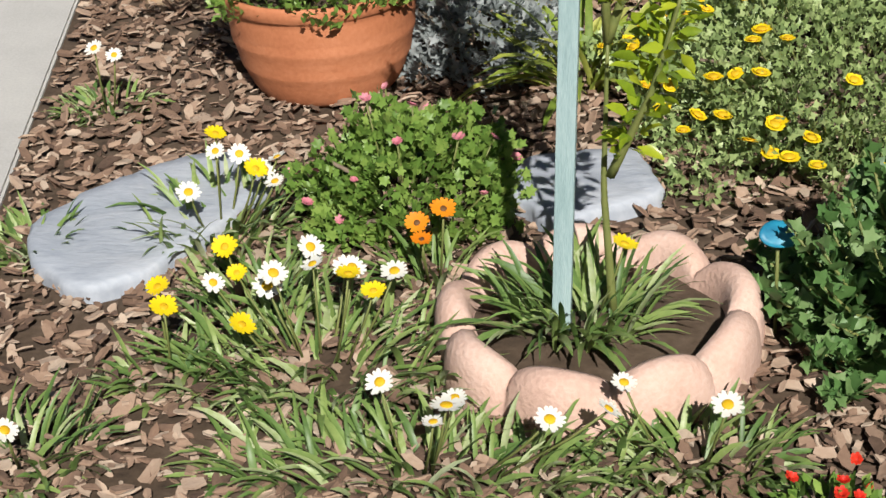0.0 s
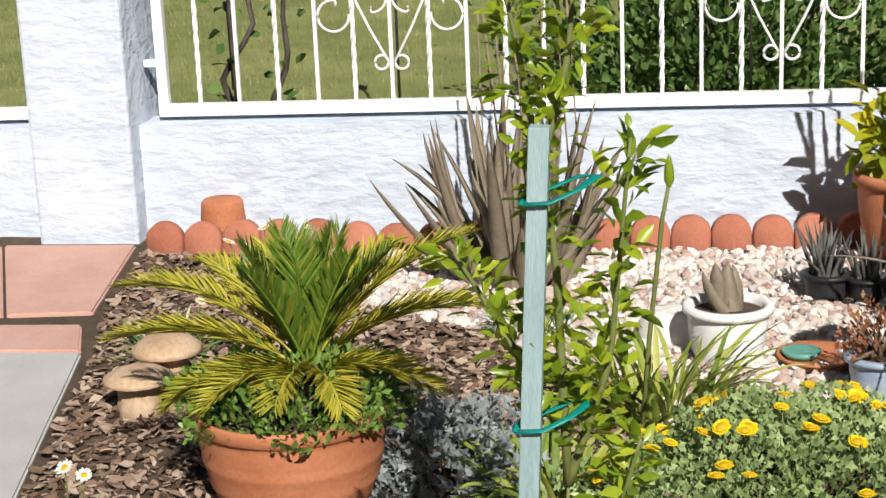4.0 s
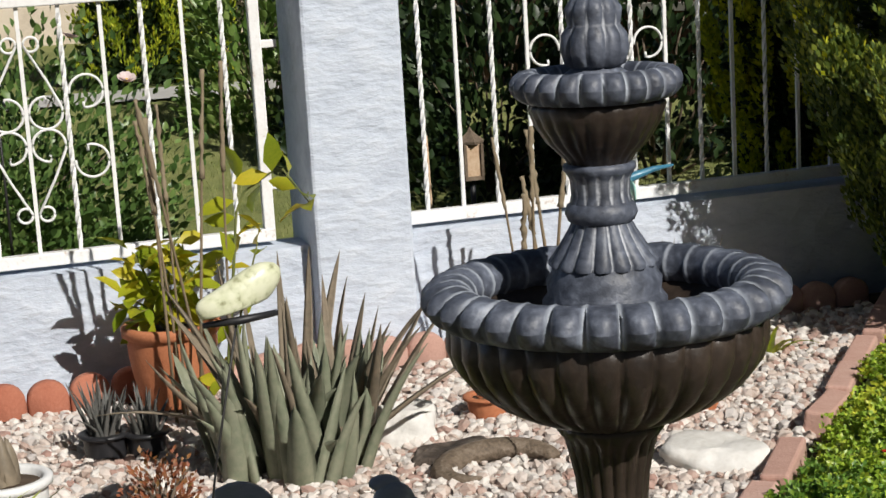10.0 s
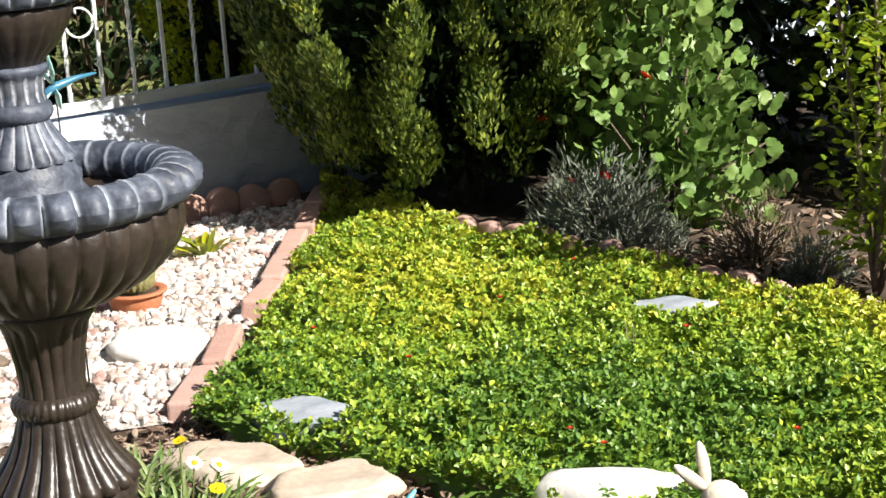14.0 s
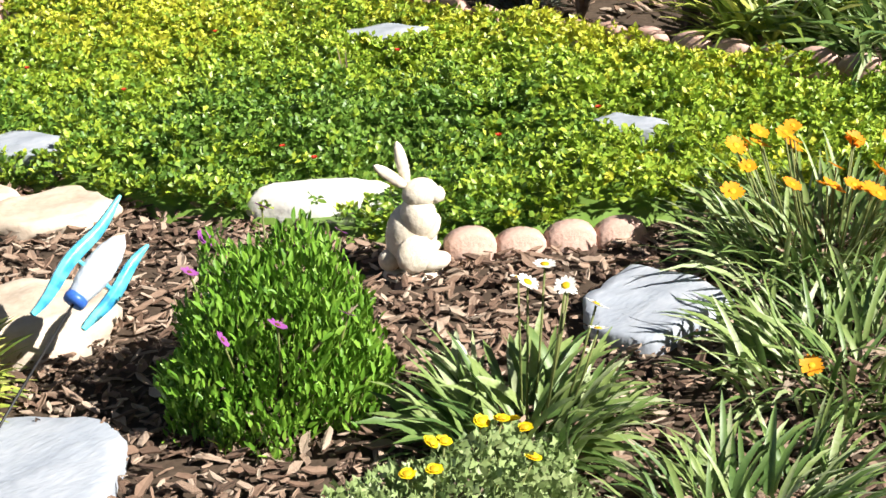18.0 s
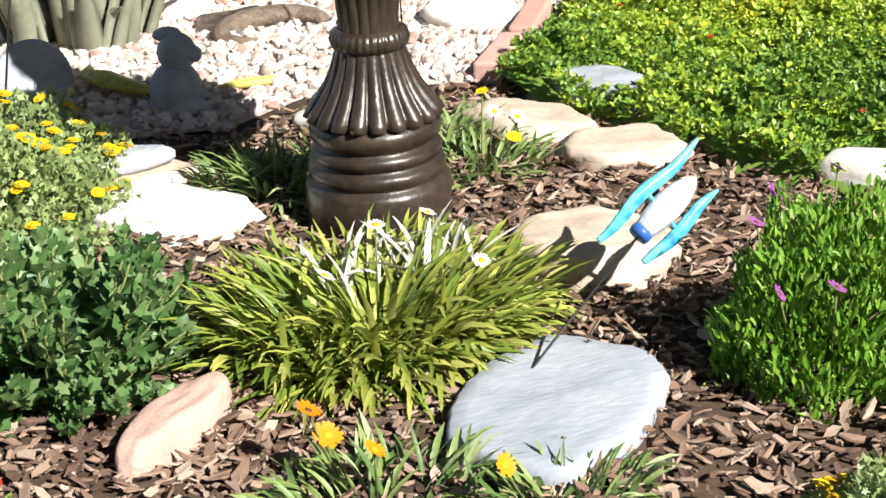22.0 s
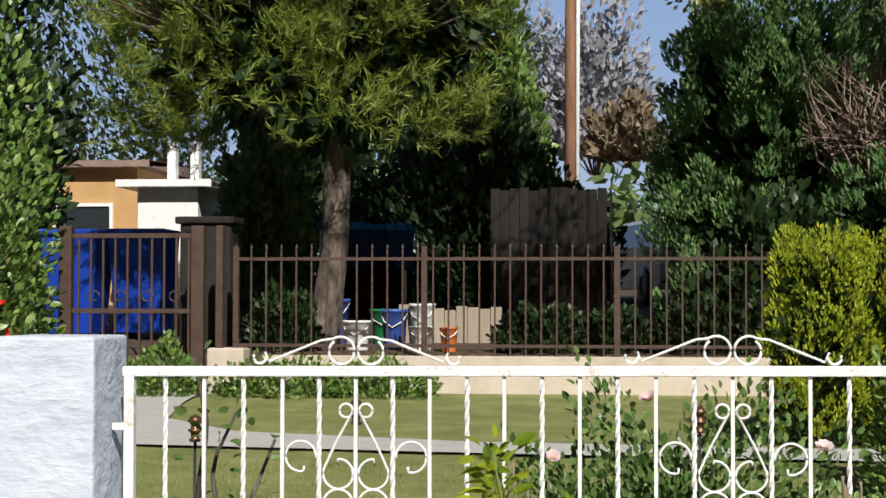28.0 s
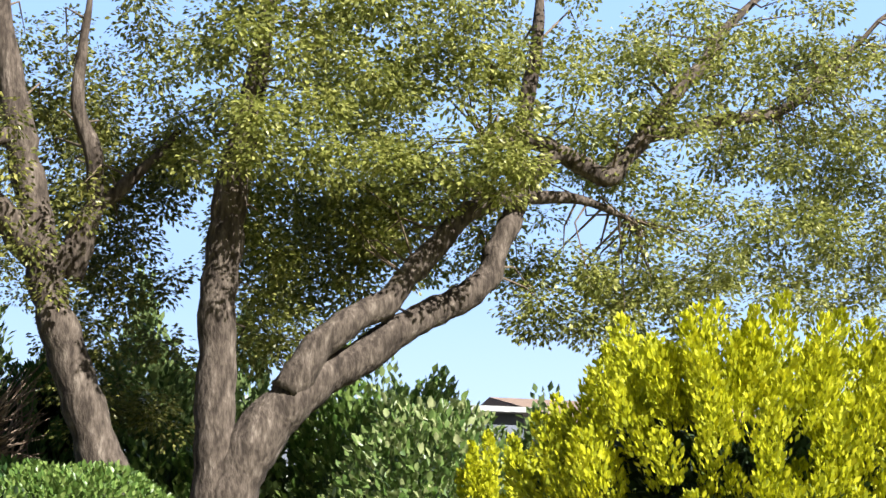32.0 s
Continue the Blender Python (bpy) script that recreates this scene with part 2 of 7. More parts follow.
L_PINE = leafy("pine_needle", [(.07, .11, .018), (.18, .245, .036), (.38, .43, .085)], 0.5, 0.25, 2.0)
L_CAMPH = leafy("camphor_leaf", [(.085, .11, .028), (.27, .295, .065), (.62, .61, .21)], 0.35, 0.45, 1.0)
# camphor leaf colours darkened to carry the shade in one crown
L_CAMPH_SHADED = leafy("shaded_camphor_leaf", [(.055, .072, .022), (.17, .185, .045), (.42, .40, .11)], 0.35, 0.35, 1.0)
L_CON = leafy("cypress_spray", [(.038, .10, .034), (.115, .23, .068), (.28, .42, .14)], 0.6, 0.2, 1.0)
L_HEDGE = leafy("hedge_leaf", [(.055, .12, .025), (.15, .25, .055), (.33, .41, .13)], 0.35, 0.25, 2.0)
L_LAV = leafy("lavender_leaf", [(0.130, 0.156, 0.104), (0.247, 0.273, 0.208), (0.364, 0.377, 0.312)], 0.8, 0.15)
L_DRY = leafy("dry_leaf", [(.13, .09, .055), (.24, .18, .11), (.34, .28, .19)], 0.9, 0.15)
L_PHOT = leafy("photinia_leaf", [(.05, .11, .028), (.15, .23, .06), (.44, .46, .24)], 0.35, 0.25, 2.0)
L_SEDY = leafy("yellow_sedum_leaf", [(.27, .35, .03), (.50, .54, .05), (.72, .66, .08)], 0.4)
L_SEDG = leafy("dark_sedum_leaf", [(.07, .16, .025), (.15, .28, .04), (.26, .38, .055)], 0.4)
L_PALE = leafy("pale_strap_leaf", [(.42, .44, .34), (.56, .57, .48), (.66, .66, .60)], 0.6, 0.15)
# distance haze is painted into these lilac-grey leaf colours
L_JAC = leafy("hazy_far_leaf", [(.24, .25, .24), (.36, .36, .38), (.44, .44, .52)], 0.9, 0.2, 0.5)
L_FAR = leafy("far_leaf", [(.065, .12, .038), (.15, .22, .07), (.25, .32, .11)], 0.8, 0.3, 0.5)
L_YLEAF = leafy("yellow_green_leaf", [(0.169, 0.260, 0.016), (0.390, 0.416, 0.026), (0.676, 0.520, 0.039)], 0.35, 0.35)
L_REDS = leafy("red_succulent_leaf", [(.16, .06, .03), (.28, .09, .04), (.25, .16, .05)], 0.5, 0.1)
def petal(name, c, d):
    return material(name, [c, d], 0.6, 30, 0.1, 120, each=0.5, glow=0.25)
P_WHITE, P_YEL = petal("white_petal", (.78, .77, .70), (.86, .85, .80)), petal("yellow_petal", (.82, .60, .005), (.88, .70, .015))
P_OR, P_PINK = petal("orange_petal", (.75, .19, .005), (.82, .30, .01)), petal("pink_petal", (.62, .17, .24), (.70, .32, .36))
P_PURP, P_RED = petal("purple_petal", (.28, .05, .30), (.42, .12, .42)), petal("red_petal", (.60, .02, .01), (.72, .05, .02))
P_AMBER = petal("amber_petal", (.84, .27, .005), (.88, .37, .01))
D_YEL, D_DARK = petal("yellow_disc", (.72, .42, .01), (.78, .52, .02)), petal("dark_disc", (.10, .04, .02), (.20, .10, .03))


# ---- building blocks ----
RNG = np.random.default_rng(7)


class Geo:
    """Collects vertices and faces of one mesh."""
    def __init__(self):
        self.v, self.f, self.n = [], [], 0

    def add(self, v, f, mi=0):
        v = np.asarray(v, float).reshape(-1, 3)
        f = np.asarray(f, int)
        self.v.append(v)
        self.f.append((f + self.n, mi))
        self.n += len(v)
        return self

    def mesh(self, name, mats, smooth=True):
        me = bpy.data.meshes.new(name)
        v = np.concatenate(self.v)
        me.vertices.add(len(v))
        me.vertices.foreach_set("co", v.ravel())
        loops = np.concatenate([f.ravel() for f, _ in self.f])
        totals = np.concatenate([np.full(len(f), f.shape[1]) for f, _ in self.f])
        mi = np.concatenate([np.full(len(f), m) for f, m in self.f])
        me.loops.add(len(loops))
        me.loops.foreach_set("vertex_index", loops)
        me.polygons.add(len(totals))
        me.polygons.foreach_set("loop_start", np.r_[0, np.cumsum(totals)[:-1]])
        me.polygons.foreach_set("loop_total", totals)
        me.polygons.foreach_set("material_index", mi)
        me.polygons.foreach_set("use_smooth", np.full(len(totals), smooth))
        for m in mats if isinstance(mats, (list, tuple)) else [mats]:
            me.materials.append(m)
        me.update(calc_edges=True)
        return me


def part(name, geo, mats, parent=None, label="", smooth=True, at=None, kind=""):
    """One mesh object, under a thing or a part; at: its pose there."""
    me = geo.mesh(name, mats, smooth) if isinstance(geo, Geo) else geo
    ob = new(name, me)
    if parent is not None:
        ob.parent = parent
    if at is not None:
        ob.matrix_basis = at
    return tagged(ob, label, kind=kind)


def thing(name, label, category, at=(0, 0, 0), group="", kind=""):
    ob = new(name)
    ob.empty_display_size = 0.05
    ob.matrix_basis = at if isinstance(at, Matrix) else Matrix.Translation(at)
    return tagged(ob, label, category, group, kind)


def gz(x, y):
    """Height of the ground: level in the garden, rising past the fence."""
    return 0.0 * x + np.where(y > 0, 0.04 * np.minimum(y, 12.2), 0) + np.where(y > 12.3, 0.39 + 0.045 * np.minimum(y - 12.3, 60), 0)


def g(x, y, h=0.0):
    return (x, y, float(gz(np.float64(x), np.float64(y))) + h)


def inside(poly, p):
    q, ok = np.asarray(poly, float), np.zeros(len(p), bool)
    for (x0, y0), (x1, y1) in zip(q, np.roll(q, -1, 0)):
        ok ^= ((y0 > p[:, 1]) != (y1 > p[:, 1])) & (p[:, 0] < (x1 - x0) * (p[:, 1] - y0) / (y1 - y0 + 1e-12) + x0)
    return ok


def sprinkle(poly, n, rng):
    q = np.asarray(poly, float)
    p = rng.uniform(q.min(0), q.max(0), (int(n * 3.5), 2))
    return p[inside(poly, p)][:n]


def box(geo, x0, x1, y0, y1, z0, z1, mi=0, bev=0.0):
    """A box, with chamfered edges if bev is given."""
    if not bev:
        v = [(x, y, z) for z in (z0, z1) for y in (y0, y1) for x in (x0, x1)]
        return geo.add(v, [(0, 2, 3, 1), (4, 5, 7, 6), (0, 1, 5, 4), (2, 6, 7, 3), (0, 4, 6, 2), (1, 3, 7, 5)], mi)
    b = bmesh.new()
    bmesh.ops.create_cube(b, size=1.0)
    for w in b.verts:
        w.co = Vector((x0 + (w.co.x + .5) * (x1 - x0), y0 + (w.co.y + .5) * (y1 - y0), z0 + (w.co.z + .5) * (z1 - z0)))
    bmesh.ops.bevel(b, geom=b.edges[:], offset=bev, segments=2, affect="EDGES", profile=0.5)
    return from_bm(geo, b, mi)


def from_bm(geo, b, mi=0):
    b.verts.index_update()
    vs = np.array([w.co[:] for w in b.verts])
    by = {}
    for fc in b.faces:
        by.setdefault(len(fc.verts), []).append([w.index for w in fc.verts])
    base = geo.n
    first = True
    for k, fs in by.items():
        fs = np.array(fs)
        if first:
            geo.add(vs, fs, mi)
            first = False
        else:
            geo.f.append((fs + base, mi))
    b.free()
    return geo


def tube(geo, pts, rad, sides=8, mi=0, flat=1.0, caps=True):
    """A tapering tube along a line of points; flat squeezes it across."""
    p = np.asarray(pts, float)
    r = np.broadcast_to(np.asarray(rad, float), (len(p),))
    d = np.gradient(p, axis=0)
    d /= np.linalg.norm(d, axis=1, keepdims=True) + 1e-9
    ref = np.array([0, 0, 1.0]) if abs(d[:, 2]).mean() < 0.8 else np.array([1.0, 0, 0])
    s = np.cross(d, ref)
    s /= np.linalg.norm(s, axis=1, keepdims=True) + 1e-9
    u = np.cross(s, d)
    a = np.linspace(0, 2 * np.pi, sides, endpoint=False)
    ring = p[:, None] + r[:, None, None] * (np.cos(a)[None, :, None] * s[:, None] + flat * np.sin(a)[None, :, None] * u[:, None])
    k = len(p)
    i, j = np.meshgrid(np.arange(k - 1), np.arange(sides), indexing="ij")
    q = np.stack([i * sides + j, i * sides + (j + 1) % sides, (i + 1) * sides + (j + 1) % sides, (i + 1) * sides + j], -1).reshape(-1, 4)
    v = np.concatenate([ring.reshape(-1, 3), p[:1], p[-1:]])
    geo.add(v, q, mi)
    if caps:
        t = np.array([(k * sides, (c + 1) % sides, c) for c in range(sides)] + [(k * sides + 1, (k - 1) * sides + c, (k - 1) * sides + (c + 1) % sides) for c in range(sides)])
        geo.f.append((t + geo.n - len(v), mi))
    return geo


def lathe(geo, prof, segs=48, mi=0, lobes=0, amp=None, sharp=1.0, turn=0.0):
    """Turns a profile of (radius, height) round z; lobes and amp give it flutes, amp per row of the profile."""
    pr = np.asarray(prof, float)
    a = np.linspace(0, 2 * np.pi, segs, endpoint=False)
    am = np.zeros(len(pr)) if amp is None else np.broadcast_to(np.asarray(amp, float), (len(pr),))
    wave = np.abs(np.cos(lobes * a / 2 + turn)) ** sharp - 0.6 if lobes else np.zeros(segs)
    r = pr[:, :1] * (1 + am[:, None] * wave[None])
    v = np.stack([r * np.cos(a), r * np.sin(a), np.repeat(pr[:, 1:], segs, 1)], -1).reshape(-1, 3)
    i, j = np.meshgrid(np.arange(len(pr) - 1), np.arange(segs), indexing="ij")
    q = np.stack([i * segs + j, i * segs + (j + 1) % segs, (i + 1) * segs + (j + 1) % segs, (i + 1) * segs + j], -1).reshape(-1, 4)
    return geo.add(v, q, mi)


def frames_for(d, rng, lift=0.6):
    """Turns that lay a leaf's length along d with its face mostly up."""
    d = d / (np.linalg.norm(d, axis=1, keepdims=True) + 1e-9)
    up = np.array([0, 0, 1.0]) * lift + rng.normal(0, 0.45, (len(d), 3))
    s = np.cross(d, up)
    s /= np.linalg.norm(s, axis=1, keepdims=True) + 1e-9
    return np.stack([s, d, np.cross(s, d)], -1)


def spread(geo, tv, tf, locs, rots, size, mi=0):
    """Many copies of one small piece in the same mesh."""
    size = np.broadcast_to(np.asarray(size, float), (len(locs),))
    tv, tf = np.asarray(tv, float), np.asarray(tf, int)
    v = np.einsum("nij,vj->nvi", rots * size[:, None, None], tv) + locs[:, None]
    f = tf[None] + (np.arange(len(locs)) * len(tv))[:, None, None]
    return geo.add(v.reshape(-1, 3), f.reshape(-1, tf.shape[1]), mi)


def leaf(w=0.45, fold=0.08, droop=0.1):
    v = [(0, 0, 0), (w / 2, .4, fold), (0, .45, 0), (-w / 2, .4, fold), (w * .36, .75, fold - droop * .5), (0, .78, -droop * .5), (-w * .36, .75, fold - droop * .5), (0, 1, -droop)]
    return v, [(0, 1, 2), (0, 2, 3), (2, 1, 4), (2, 4, 5), (3, 2, 5), (3, 5, 6), (5, 4, 7), (6, 5, 7)]


def kite(w=0.5, fold=0.1):
    return [(0, 0, 0), (w / 2, .5, fold), (0, 1, 0), (-w / 2, .5, fold)], [(0, 1, 2), (0, 2, 3)]


def lobed(n=7, deep=0.35):
    """A round leaf with lobes, its stalk at the origin."""
    a = np.linspace(-2.6, 2.6, 2 * n + 1)
    r = np.where(np.arange(2 * n + 1) % 2, .5, .5 * (1 - deep))
    v = [(0, .25, 0)] + [(x * math.sin(t), .45 + x * math.cos(t), .06 * math.cos(3 * t)) for t, x in zip(a, r)] + [(0, 0, 0)]
    return v, [(0, i + 2, i + 1) for i in range(2 * n)] + [(0, 1, 2 * n + 2), (0, 2 * n + 2, 2 * n + 1)]


def blades(geo, base, az, length, width, e0, bend, rng, seg=5, mi=0, vee=0.25, blunt=0.5):
    """Arching strap leaves: az and e0 give the way they start, bend how far they curve over."""
    n = len(base)
    length, width, e0, bend = (np.broadcast_to(np.asarray(q, float), (n,)) for q in (length, width, e0, bend))
    s = np.linspace(0, 1, seg + 1)
    el = e0[:, None] - bend[:, None] * s[None] ** 1.3
    step = length[:, None] / seg
    hx = np.cumsum(np.c_[np.zeros(n), (np.cos(el) * step)[:, :-1]], 1)
    hz = np.cumsum(np.c_[np.zeros(n), (np.sin(el) * step)[:, :-1]], 1)
    c, sn = np.cos(az)[:, None], np.sin(az)[:, None]
    mid = np.stack([base[:, :1] + hx * c, base[:, 1:2] + hx * sn, base[:, 2:] + hz], -1)
    w = width[:, None] * (np.sin(np.pi * np.clip(0.12 + 0.88 * s, 0, 1)) ** blunt)[None]
    w[:, -1] = 0.0008
    side = np.stack([-sn + 0 * hx, c + 0 * hx, 0 * hx], -1)
    up = np.stack([-np.sin(el) * c, -np.sin(el) * sn, np.cos(el)], -1)
    tilt = rng.normal(0, 0.35, (n, 1, 1))
    side2 = side * np.cos(tilt) + up * np.sin(tilt)
    lo, hi = mid - side2 * w[..., None] / 2 + up * (vee * w)[..., None] / 2, mid + side2 * w[..., None] / 2 + up * (vee * w)[..., None] / 2
    v = np.stack([lo, mid, hi], 2).reshape(n, -1, 3)
    f = np.array([(3 * i + k, 3 * i + k + 1, 3 * i + k + 4, 3 * i + k + 3) for i in range(seg) for k in (0, 1)])
    ff = f[None] + (np.arange(n) * v.shape[1])[:, None, None]
    return geo.add(v.reshape(-1, 3), ff.reshape(-1, 4), mi)


def fleshy(geo, base, az, length, width, e0, bend, mi=0, seg=7, thick=0.35):
    """One thick, tapering, channelled leaf."""
    s = np.linspace(0, 1, seg + 1)
    el = e0 - bend * s ** 1.4
    st = length / seg
    hx, hz = np.cumsum(np.r_[0, np.cos(el[:-1]) * st]), np.cumsum(np.r_[0, np.sin(el[:-1]) * st])
    c, sn = math.cos(az), math.sin(az)
    mid = np.stack([base[0] + hx * c, base[1] + hx * sn, base[2] + hz], -1)
    side, up = np.array([-sn, c, 0]), np.stack([-np.sin(el) * c, -np.sin(el) * sn, np.cos(el)], -1)
    w = width * np.clip((1 - s) ** 0.75 * (1 + 0.5 * s), 0.02, None) / 2
    cs = [(-1, .35), (-.45, .05), (.45, .05), (1, .35), (.55, -.55), (0, -.8), (-.55, -.55)]
    v = np.stack([mid + side * (w * a)[:, None] + up * (w * b * (thick + .4))[:, None] for a, b in cs], 1).reshape(-1, 3)
    k = len(cs)
    q = [(i * k + j, i * k + (j + 1) % k, (i + 1) * k + (j + 1) % k, (i + 1) * k + j) for i in range(seg) for j in range(k)]
    return geo.add(v, q, mi)


def bloom(name, petals, length, width, cup, mats, disc=0.3, rows=1, dome=0.4):
    """A daisy-like flower head facing up, radius about length."""
    b = Geo()
    rg = np.random.default_rng(len(name) + petals)
    for k in range(rows):
        n = petals
        a = np.linspace(0, 2 * np.pi, n, endpoint=False) + k * np.pi / n + rg.normal(0, .06, n)
        d = np.stack([np.cos(a), np.sin(a), np.full(n, cup + .25 * k)], -1)
        d /= np.linalg.norm(d, axis=1, keepdims=True)
        s = np.stack([-np.sin(a), np.cos(a), 0 * a], -1)
        tv = [(0, disc * .5, 0), (width / 2, .55, .03), (width * .35, .92, 0), (0, 1, -.02), (-width * .35, .92, 0), (-width / 2, .55, .03)]
        spread(b, tv, [(0, 1, 5), (1, 2, 5), (2, 4, 5), (2, 3, 4)], np.zeros((n, 3)), np.stack([s, d, np.cross(s, d)], -1), length * rg.uniform(.88, 1.05, n) * (1 - .2 * k))
    r = disc * length
    lathe(b, [(r, 0), (r * .95, r * dome * .6), (r * .6, r * dome), (0.0002, r * dome * 1.1)], 10, 1)
    return b.mesh(name, mats)


def facing(p, tilt, az, size=1.0):
    return Matrix.Translation(p) @ Euler((0, tilt, az)).to_matrix().to_4x4() @ Matrix.Diagonal((size, size, size, 1))


def heads(root, mesh, pts, rng, name="flower_head", stem=None, tilt=0.5, size=(.8, 1.1), sun=True, label=""):
    """Flower heads on thin stalks at local points of a plant."""
    for p in pts:
        az = rng.normal(-1.0, 0.9) if sun else rng.uniform(0, 6.3)
        part(name, mesh, None, root, label, at=facing(p, abs(rng.normal(tilt, .2)), az, rng.uniform(*size)))
    if stem is not None:
        s = Geo()
        for p in pts:
            q = np.array(p, float)
            tube(s, [q * (.45, .45, 0) + (0, 0, .01), q * (.8, .8, .6), q - (0, 0, .003)], [.0022, .002, .0018], 5)
        part("stalkwork", s, stem, root, kind="stuff")


def shell(rng, n, r, lump=0.25, low=0.0, fill=0.55, freq=3.0, seed=0.0):
    """Points near the surface of a lumpy mound of radii r, and the way out at each."""
    d = rng.normal(size=(n, 3))
    d /= np.linalg.norm(d, axis=1, keepdims=True)
    d[:, 2] = np.where(d[:, 2] < low, low + np.abs(d[:, 2] - low) * .6, d[:, 2])
    d /= np.linalg.norm(d, axis=1, keepdims=True)
    q = d * freq + seed
    w = 1 + lump * (np.sin(q[:, 0] * 2.1 + np.cos(q[:, 1] * 1.7) * 1.3) * np.sin(q[:, 1] * 1.9 + q[:, 2] * 1.4) + .5 * np.sin(q[:, 2] * 4 + q[:, 0] * 3.1))
    k = fill + (1 - fill) * rng.random(n) ** .5
    return d * np.asarray(r) * (w * k)[:, None], d

# ---- ground ----
def axis_steps(lo, hi, fine):
    far = [60, 90, 140, 220, 400, 800]
    return np.array([lo - f for f in far[::-1]] + [lo - 30, lo - 12, lo - 5, lo - 2] + list(np.arange(lo, hi + 1e-6, fine)) + [hi + 2, hi + 5] + [hi + f for f in (9, 12, 14, 20, 30)] + [hi + f for f in far])


def sheet(name, xs, ys, mats, label, lift=0.0, rough=0.0, seed=1):
    X, Y = np.meshgrid(xs, ys)
    Z = gz(X, Y) + lift
    if rough:
        rg = np.random.default_rng(seed)
        Z = Z + rg.normal(0, rough, Z.shape)
    k = len(xs)
    i, j = np.meshgrid(np.arange(len(ys) - 1), np.arange(k - 1), indexing="ij")
    q = np.stack([i * k + j, i * k + j + 1, (i + 1) * k + j + 1, (i + 1) * k + j], -1).reshape(-1, 4)
    return tagged(part(name, Geo().add(np.stack([X, Y, Z], -1).reshape(-1, 3), q), mats), label, "ground", kind="structure")


ys = np.concatenate([axis_steps(-6.0, 0.2, 0.06)[:-11], [0.5, 2, 4, 6, 8, 10, 12.19, 12.31, 14, 18, 24, 32, 45, 70, 120, 300, 800]])
sheet("ground", axis_steps(-1.5, 7.0, 0.07), ys, soil, "dark garden soil under bark mulch")
lawn = sheet("lawn", np.linspace(-9, 16, 60), np.linspace(0.12, 12.15, 60), grass, "sunlit mown lawn rising behind the fence", 0.02, 0.004, 2)
lawn["category"] = "lawn"


def slab(name, poly, top, mats, label, thick=0.06, bev=0.006, category="paving", kind="structure", parent=None, sink=0.03):
    """A flat paving piece with rounded edges on the ground."""
    b = bmesh.new()
    vs = [b.verts.new((x, y, float(gz(np.float64(x), np.float64(y))) + top)) for x, y in poly]
    fc = b.faces.new(vs)
    r = bmesh.ops.extrude_face_region(b, geom=[fc])
    for w in r["geom"]:
        if isinstance(w, bmesh.types.BMVert):
            w.co.z -= thick
    bmesh.ops.recalc_face_normals(b, faces=b.faces[:])
    bmesh.ops.bevel(b, geom=[e for e in b.edges if max(w.co.z for w in e.verts) > top - thick * .5], offset=bev, segments=2, affect="EDGES")
    ob = part(name, from_bm(Geo(), b), mats, parent, smooth=False)
    return tagged(ob, label, category, kind=kind) if parent is None else ob


slab("pavement", [(-6, -1.42), (0.14, -1.37), (0.41, -2.66), (0.67, -3.89), (1.1, -6), (-6, -6)], .012, concrete, "pale smooth concrete garden path")
pv = thing("pavement_pink", "pink concrete paving slabs by the wall", "paving", kind="structure")
for q in ([(-1.9, -.24), (-.55, -.24), (-.22, -1.03), (-1.9, -1.03)], [(-.54, -.24), (-.08, -.24), (0.04, -1.00), (-.21, -1.03)], [(-1.9, -1.17), (0.05, -1.12), (0.13, -1.35), (-1.9, -1.40)]):
    slab("paving_slab", q, .012, pink_paving, "", parent=pv)
for nm, q in (("pavement_far", [(-9, 7.2), (-2.6, 7.45), (.6, 7.1), (3.4, 6.9), (9, 6.6), (9, 7.3), (3.4, 7.6), (.5, 7.8), (-1.6, 8.35), (-2.45, 9.3), (-2.7, 10.8), (-2.8, 12.15), (-3.9, 12.15), (-3.8, 10.4), (-3.9, 9), (-9, 8.4)]),):
    b2 = Geo()
    c = np.array(q, float)
    n2 = len(c)
    z = gz(c[:, 0], c[:, 1]) + .045
    b2.add(np.c_[c, z], [list(range(n2))])
    tagged(part(nm, b2, concrete, smooth=False), "pale concrete walk curving across the lawn", "path", kind="structure")

# ---- fence on the low wall ----
def rise(x):
    return 0.006 * x


def wall_piece(name, x0, x1, top, y0=-.09, y1=.09, bottom=-.15):
    w = Geo()
    n = max(2, int((x1 - x0) / .06))
    xs = np.linspace(x0, x1, n + 1)
    zs = np.linspace(0, 1, 9)
    rg = np.random.default_rng(int(abs(x0 * 91)) + 3)
    for y, s in ((y0, 1), (y1, -1)):
        v = np.array([(x, y + s * (0 if (i in (0, n) or k in (0, 8)) else rg.normal(0, .0022)), bottom + (top + rise(x) - bottom) * t) for k, t in enumerate(zs) for i, x in enumerate(xs)])
        q = [(k * (n + 1) + i, k * (n + 1) + i + 1, (k + 1) * (n + 1) + i + 1, (k + 1) * (n + 1) + i) for k in range(8) for i in range(n)]
        w.add(v, q if s == 1 else [t[::-1] for t in q])
    w.add([(x, y, top + rise(x)) for x in (x0, x1) for y in (y0, y1)], [(0, 2, 3, 1)])
    for x in (x0, x1):
        w.add([(x, y0, bottom), (x, y1, bottom), (x, y1, top + rise(x)), (x, y0, top + rise(x))], [(0, 1, 2, 3)])
    return tagged(part(name, w, stucco, smooth=False), "low pale blue-grey stucco garden wall", "wall", kind="structure")


def pillar(name, x0, x1, top, label):
    w = Geo()
    box(w, x0, x1, -.19, .19, -.15, top, bev=.012)
    return tagged(part(name, w, stucco, smooth=False), label, "pillar", kind="structure")


wall_piece("wall_west", -4.5, -.435, .385)
wall_piece("wall_middle", -.085, 2.885, .385)
